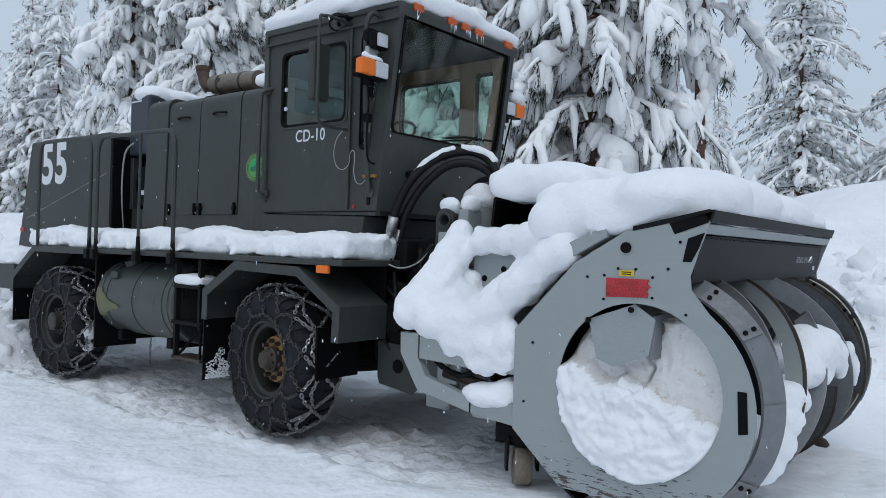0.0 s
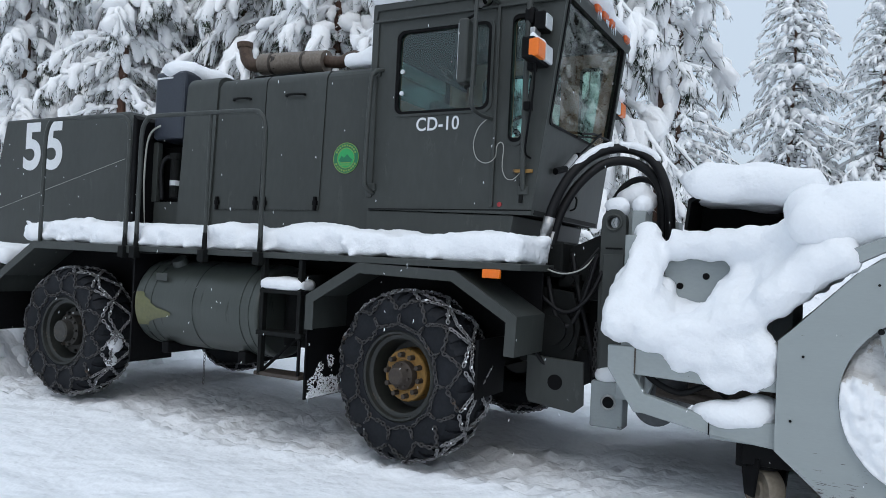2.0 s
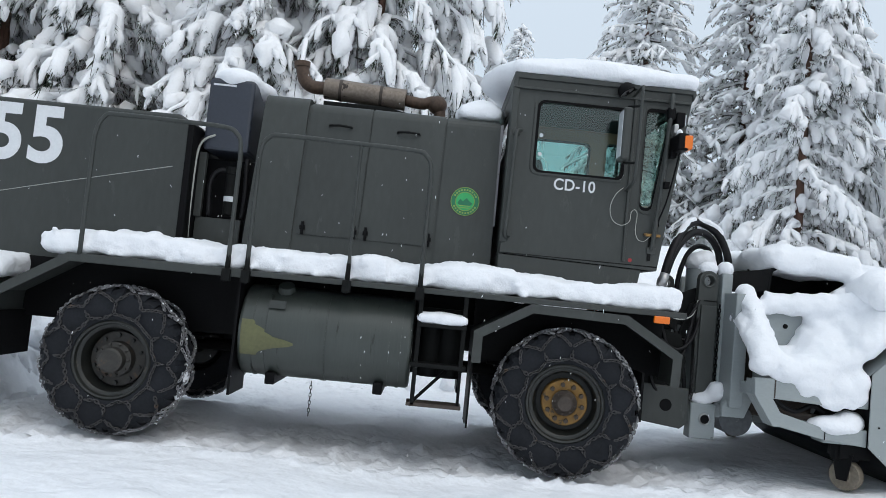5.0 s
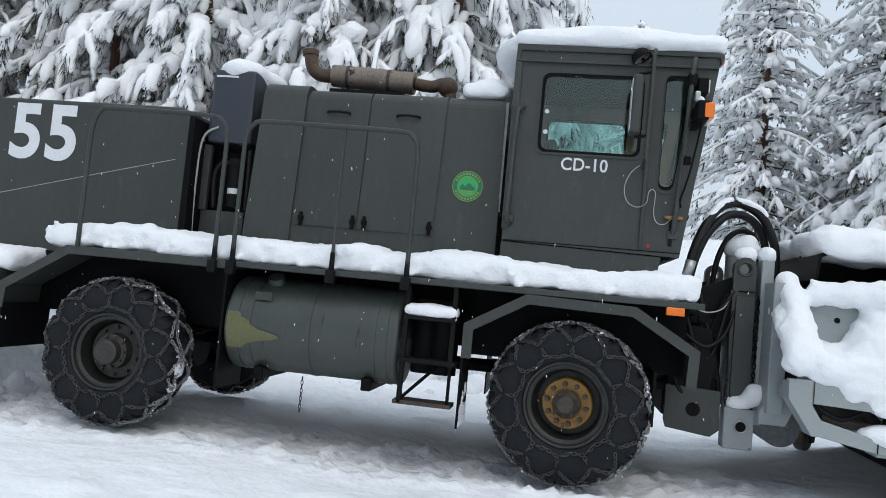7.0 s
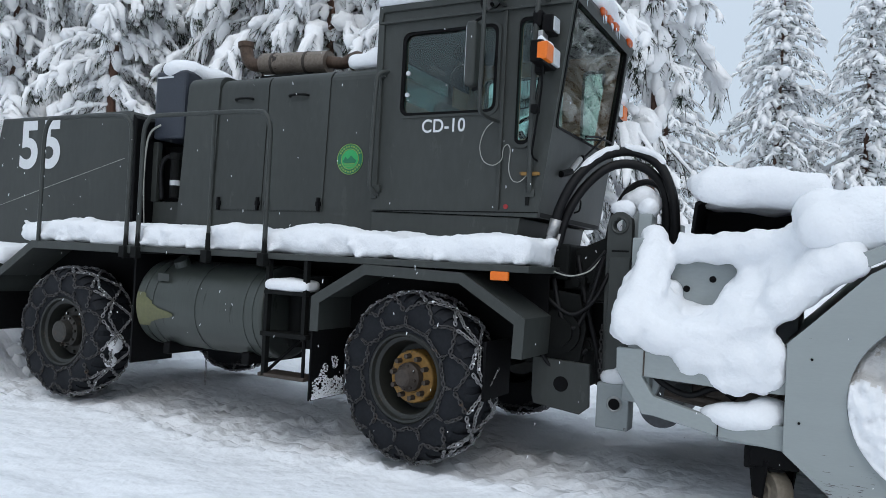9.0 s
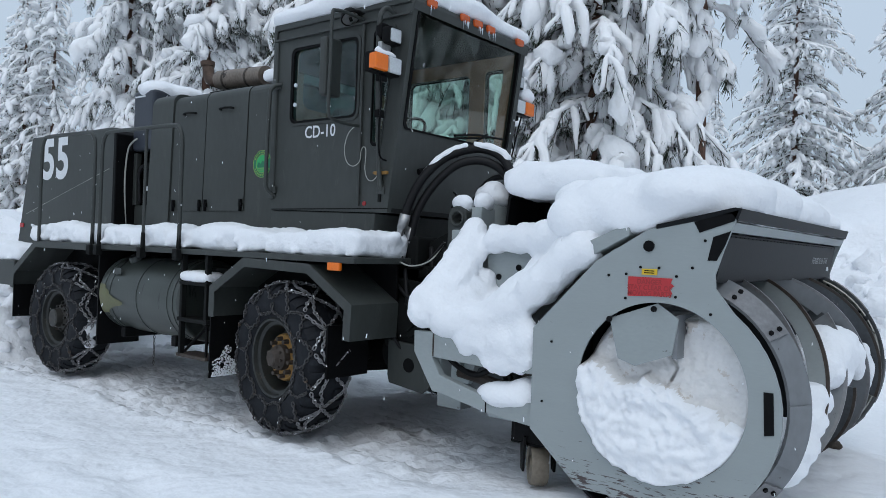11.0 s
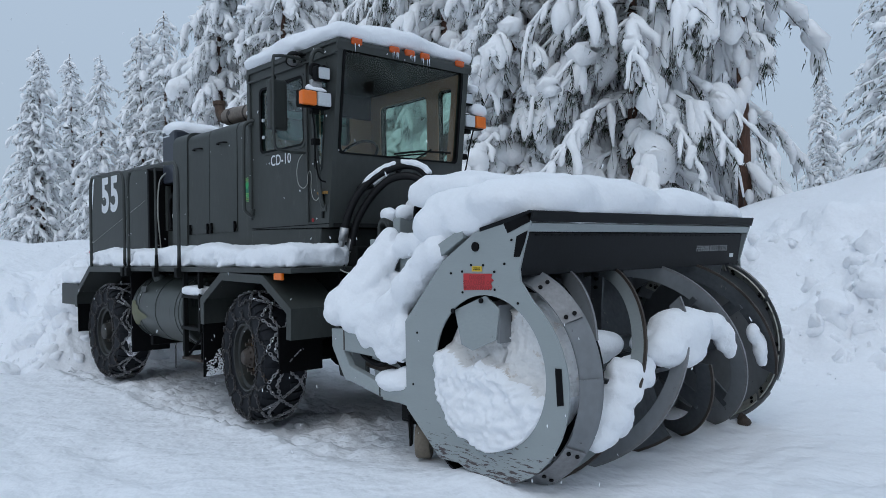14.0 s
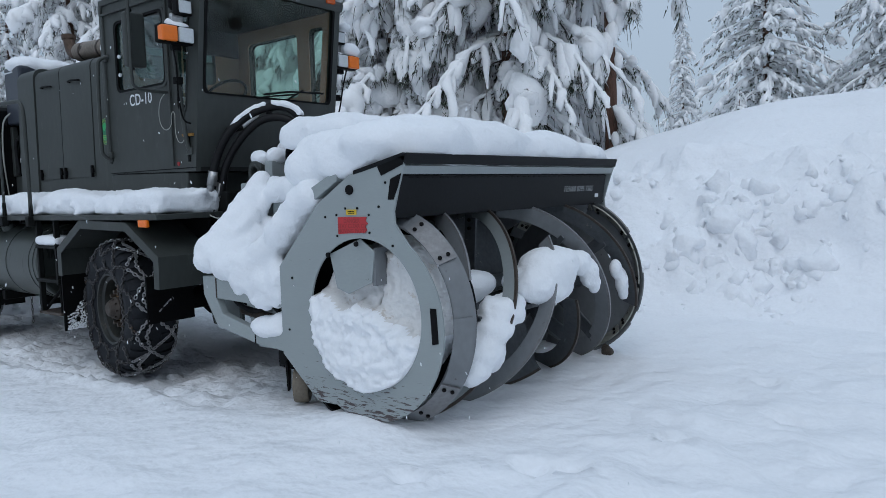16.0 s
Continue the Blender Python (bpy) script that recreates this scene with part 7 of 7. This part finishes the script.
snow_mass("auger_snow", [("ball", (3.80, 0.56, 0.86), (0.14, 0.22, 0.12)), ("ball", (3.80, 0.66, 0.90), (0.12, 0.14, 0.09)), ("ball", (3.81, 0.44, 0.76), (0.13, 0.17, 0.12)), ("ball", (3.80, 0.36, 0.64), (0.13, 0.20, 0.13)), ("ball", (3.79, 0.28, 0.55), (0.11, 0.15, 0.09)), ("ball", (3.78, 0.46, 0.58), (0.10, 0.12, 0.09)), ("ball", (3.72, 0.45, 0.75), (0.10, 0.2, 0.14))],
          "snow clinging to the auger ribbon", 0.016, 0.014, 10.0, smooth_steps=3, clods=0.022)
snow_mass("auger_snow", [("ball", (3.78, 1.18, 1.05), (0.18, 0.27, 0.17)), ("ball", (3.78, 1.30, 1.10), (0.15, 0.17, 0.12)), ("ball", (3.78, 0.98, 0.98), (0.15, 0.20, 0.12)), ("ball", (3.80, 1.15, 0.93), (0.14, 0.28, 0.09)), ("ball", (3.72, 1.10, 1.0), (0.18, 0.3, 0.12))], "snow heaped on the auger spokes", 0.018, 0.014, 9.0, smooth_steps=3, clods=0.018)
snow_mass("auger_snow", [("ball", (3.82, 1.58, 1.08), (0.08, 0.12, 0.09)), ("ball", (3.86, 1.66, 0.99), (0.07, 0.08, 0.11)), ("ball", (3.88, 1.71, 0.91), (0.05, 0.05, 0.07)), ("ball", (3.78, 1.48, 1.12), (0.09, 0.10, 0.06))], "snow clinging to the auger blade", 0.016, 0.011, 10.0, smooth_steps=3, clods=0.014)
snow_mass("auger_snow", [("ball", (3.44, 0.66, 1.00), (0.15, 0.32, 0.12)), ("ball", (3.48, 0.46, 0.92), (0.12, 0.16, 0.13))], "snow lying on the auger shaft", 0.024, 0.012, 7.0)
snow_mass("auger_snow", [("ball", (3.84, 2.16, 0.98), (0.06, 0.08, 0.09)), ("ball", (3.86, 2.24, 0.87), (0.06, 0.08, 0.12)), ("ball", (3.85, 2.28, 0.77), (0.05, 0.05, 0.07))], "snow clinging to the auger blade", 0.020, 0.008, 8.0)

# ---- small things on the truck and head ----
# wipers on the windscreen
def on_screen(y, k, lift):
    n = Vector((1.625, 0, -0.21)).normalized()
    return front_point(y, k) + n * lift


wiper = part("wiper", tube([on_screen(1.18, 0.33, 0.02), on_screen(1.33, 0.40, 0.05), on_screen(1.55, 0.475, 0.05)], 0.009, 6), BLACK, truck, "black windscreen wiper arms")
part("wiper_blade", tube([on_screen(1.10, 0.428, 0.035), on_screen(1.40, 0.458, 0.04), on_screen(1.82, 0.468, 0.035)], 0.010, 5), BLACK, wiper)
part("wiper_blade", tube([on_screen(1.02, 0.405, 0.035), on_screen(1.25, 0.428, 0.04), on_screen(1.50, 0.448, 0.035)], 0.008, 5), BLACK, wiper)
part("wiper_pivot", cyl(on_screen(1.18, 0.33, -0.005), on_screen(1.18, 0.33, 0.03), 0.022, seg=10), BLACK, wiper)
# spring latch and plug on the cab front
bm = tube([on_screen(0.86, 0.24, 0.04), on_screen(1.02, 0.315, 0.05)], 0.020, 8)
part("gas_strut", bm, STEEL, truck, "short bright strut")
part("strut_foot", tube([on_screen(0.72, 0.215, 0.02), on_screen(0.86, 0.24, 0.045)], 0.026, 8), BLACK, truck)
part("grab_handle", tube(smooth_path([on_screen(1.24, 0.06, 0.0), on_screen(1.24, 0.075, 0.04), on_screen(1.24, 0.12, 0.04), on_screen(1.24, 0.14, 0.0)], 3), 0.008, 6), GREEN_DARK, truck)
# loose cable loops by the door
part("cable", tube(smooth_path([(0.44, 0.425, 2.59), (0.37, 0.40, 2.52), (0.33, 0.40, 2.40), (0.36, 0.40, 2.29), (0.44, 0.40, 2.25), (0.51, 0.40, 2.29), (0.52, 0.40, 2.37), (0.55, 0.40, 2.40), (0.575, 0.40, 2.36), (0.57, 0.40, 2.22), (0.60, 0.405, 2.14), (0.66, 0.405, 2.13), (0.72, 0.41, 2.19)], 4), 0.0035, 6), CABLE, truck, "pale loose cable hanging in loops", smooth=True)
part("door_latch", box(0.655, 0.80, 0.40, 0.43, 2.175, 2.20, 0.004), OCHRE, truck, "rust-stained latch bar")
part("vent_slot", box(0.70, 0.73, 0.418, 0.43, 1.96, 2.20, 0.004), GREEN_DARK, truck)
part("door_lock", cyl((0.55, 0.43, 1.95), (0.55, 0.422, 1.95), 0.018, seg=12), RED_DARK, truck)
for z in (2.66 + 0.16, 2.66 + 0.33):
    part("window_catch", cyl((-0.335, 0.44, z), (-0.335, 0.425, z), 0.018, seg=12), CLEAR, truck)
# hinge blocks on the cab rear edge
for z in (2.08, 3.0):
    part("rail_bracket", box(-0.60, -0.53, 0.40, 0.44, z - 0.03, z + 0.03, 0.005), GREEN, truck)
# reflector at the rear corner
part("rear_reflector", box(-5.86, -5.76, 0.485, 0.50, 1.69, 1.745, 0.004), RED, truck, "red rear reflector")
# chain and bolts under the deck
for x in (-2.70, -1.875, -1.275, -2.86):
    part("socket_hook", add_tube(bmesh.new(), [(x + 0.03 * math.cos(a), -0.07, 1.45 + 0.035 * math.sin(a)) for a in np.linspace(0, TAU, 10, endpoint=False)], 0.006, 5, closed=True), BLACK, truck)
bm = bmesh.new()
for k in range(9):
    c = Vector((-2.12, 0.25, 0.62 - 0.032 * k))
    e = Vector((1, 0, 0)) if k % 2 else Vector((0, 1, 0))
    add_tube(bm, [c + e * 0.010 * math.cos(a) + Vector((0, 0, 0.020 * math.sin(a))) for a in np.linspace(0, TAU, 8, endpoint=False)], 0.0035, 4, closed=True)
tagged(part("hanging_chain", bm, CHAIN, truck, "short chain hanging under the tank"), kind="stuff")
# hoses, wires and brackets at the nose
for pts, r in ((((0.72, 0.6, 1.40), (0.85, 0.52, 1.32), (1.05, 0.50, 1.20), (1.20, 0.55, 1.30), (1.28, 0.62, 1.50)), 0.014),
               (((0.80, 0.62, 1.60), (0.95, 0.48, 1.50), (1.12, 0.50, 1.48), (1.26, 0.58, 1.66)), 0.010),
               (((0.90, 0.55, 1.44), (1.0, 0.50, 1.15), (1.10, 0.52, 1.12), (1.18, 0.58, 1.35), (1.24, 0.62, 1.62)), 0.018),
               (((0.78, 0.58, 1.40), (0.82, 0.50, 1.0), (0.95, 0.55, 0.80), (1.15, 0.62, 0.95)), 0.016),
               (((1.02, 0.72, 1.62), (1.12, 0.66, 1.25), (1.20, 0.68, 0.95), (1.22, 0.70, 0.70)), 0.020)):
    part("nose_hose", tube(smooth_path(pts, 5), r, 8), HOSE, truck, smooth=True)
part("pale_wire", tube(smooth_path([(0.92, 0.45, 1.50), (1.05, 0.46, 1.47), (1.18, 0.52, 1.52), (1.25, 0.60, 1.66)], 5), 0.006, 6), CABLE, truck, smooth=True)
for x, z, w in ((1.04, 1.42, 0.10), (1.10, 1.24, 0.08), (0.98, 1.12, 0.12), (1.14, 0.98, 0.09)):
    bm = box(x - w, x + w * 0.6, 0.66, 0.80, z - 0.05, z + 0.05, 0.012)
    add_cyl(bm, (x, 0.66, z), (x, 0.63, z), 0.03, seg=10)
    part("valve_block", bm, GREEN_DARK, truck)
part("steering_ram", cyl((0.70, 0.60, 0.86), (1.10, 0.70, 0.90), 0.045, seg=14), GREEN_DARK, truck)
bm = bmesh.new()
for k in range(11):
    c = Vector((1.255, 0.60, 1.12 - 0.034 * k))
    e = Vector((1, 0, 0)) if k % 2 else Vector((0, 1, 0))
    add_tube(bm, [c + e * 0.012 * math.cos(a) + Vector((0, 0, 0.022 * math.sin(a))) for a in np.linspace(0, TAU, 8, endpoint=False)], 0.0045, 4, closed=True)
tagged(part("mast_chain", bm, CHAIN, truck, "loose chain beside the lifting mast"), kind="stuff")
# icicles
def icicles(name, spots, label, seed):
    rnd = random.Random(seed)
    bm = bmesh.new()
    for x, y, z, n, spread in spots:
        for k in range(n):
            yy, xx = y + rnd.uniform(-spread, spread), x + rnd.uniform(-0.006, 0.006)
            ln = rnd.uniform(0.015, 0.075)
            add_cyl(bm, (xx, yy, z), (xx + rnd.uniform(-.004, .004), yy, z - ln), 0.004, 0.0008, 6)
    ob = link_mesh(name, bm, ICE, smooth=True)
    return tagged(ob, label, "ice", kind="stuff")


icicles("roof_icicles", [(1.05, 0.60, 3.49, 3, 0.05), (1.05, 1.03, 3.49, 6, 0.06), (1.05, 1.215, 3.49, 5, 0.06), (1.05, 1.405, 3.49, 4, 0.06)], "thin icicles hanging from the roof marker lamps", 3)
icicles("auger_icicles", [(3.62, 0.24, 0.37, 3, 0.05), (3.60, 0.12, 0.34, 2, 0.04)], "icicles under the auger snow", 4)
icicles("mudflap_icicles", [(-0.80, 0.0, 0.45, 4, 0.04), (0.2, -0.05, 1.49, 2, 0.2), (-4.93, 0.1, 0.62, 3, 0.05)], "icicles on flap and fender edges", 5)
# snow on hoses, lamps and flap
snow_mass("hose_snow", [("tube", [(0.99, 0.60, 2.17), (1.08, 0.68, 2.30), (1.16, 0.77, 2.385), (1.25, 0.85, 2.43)], 0.030), ("tube", [(1.28, 0.88, 2.435), (1.40, 0.93, 2.42), (1.50, 0.955, 2.375), (1.56, 0.965, 2.31)], 0.034)], "thin snow lying on the hydraulic hoses", 0.014, 0.006, 14.0)
snow_mass("lamp_snow", [("ball", (0.86, far_side(0.27), 3.12), (0.07, 0.13, 0.07)), ("ball", (0.86, far_side(0.34), 3.34), (0.06, 0.08, 0.045))], "snow caps on the far lamp cluster", 0.018, 0.006)
snow_mass("lamp_snow", [("ball", (0.86, 0.30, 3.07), (0.04, 0.10, 0.030)), ("ball", (0.84, 0.22, 3.085), (0.03, 0.04, 0.04))], "little snow on the lamp cluster", 0.014, 0.004)
def flap_crust():
    """Crumbs of snow frozen to the mudflap, denser towards its foot."""
    rnd = random.Random(33)
    bm = bmesh.new()
    for _ in range(1300):
        z = 0.43 + 0.34 * rnd.random() ** 1.7
        y = rnd.uniform(0.0, 0.40)
        if noise.noise(Vector((0, y * 9, z * 9))) < (z - 0.60) * 2.2:
            continue
        w = rnd.uniform(0.003, 0.008)
        bmesh.ops.create_icosphere(bm, subdivisions=1, radius=1.0, matrix=Matrix.LocRotScale((-0.783, y, z), Euler((rnd.uniform(0, 3), rnd.uniform(0, 3), 0)), (w * 0.7, w * 1.5, w * 1.2)))
    tagged(link_mesh("flap_snow", bm, SNOW, smooth=True), "frosty crust of snow on the mudflap", "snow", kind="stuff")


flap_crust()
snow_mass("tyre_snow", [("ball", (-3.16, 0.16, 0.62), (0.035, 0.11, 0.10)), ("ball", (-3.20, 0.14, 0.45), (0.03, 0.08, 0.06))], "snow packed in the tyre tread", 0.02, 0.012, 12.0)
# dirt clump on the snow past the head
snow_mass("dirt_clump", [("ball", (3.64, 2.42, 0.24), (0.05, 0.05, 0.035)), ("ball", (3.60, 2.46, 0.26), (0.03, 0.03, 0.03))], "brown clump of frozen dirt lying on the snow", 0.012, 0.01, 18.0, mat=FROZEN_DIRT)


def build_snowflakes():
    """Light snowfall in the air before the truck."""
    rnd = random.Random(61)
    bm = bmesh.new()
    for _ in range(420):
        c = (rnd.uniform(-6, 5.5), rnd.uniform(-2.2, -0.15), rnd.uniform(0.4, 3.6))
        w = rnd.uniform(0.0013, 0.0028)
        bmesh.ops.create_icosphere(bm, subdivisions=1, radius=1.0, matrix=Matrix.LocRotScale(c, Euler((rnd.uniform(-.5, .5), rnd.uniform(-.5, .5), 0)), (w, w, w * rnd.uniform(2.0, 5.0))))
    tagged(link_mesh("snowflakes", bm, SNOW), "small snowflakes drifting down in the air", "snow", kind="stuff")


build_snowflakes()
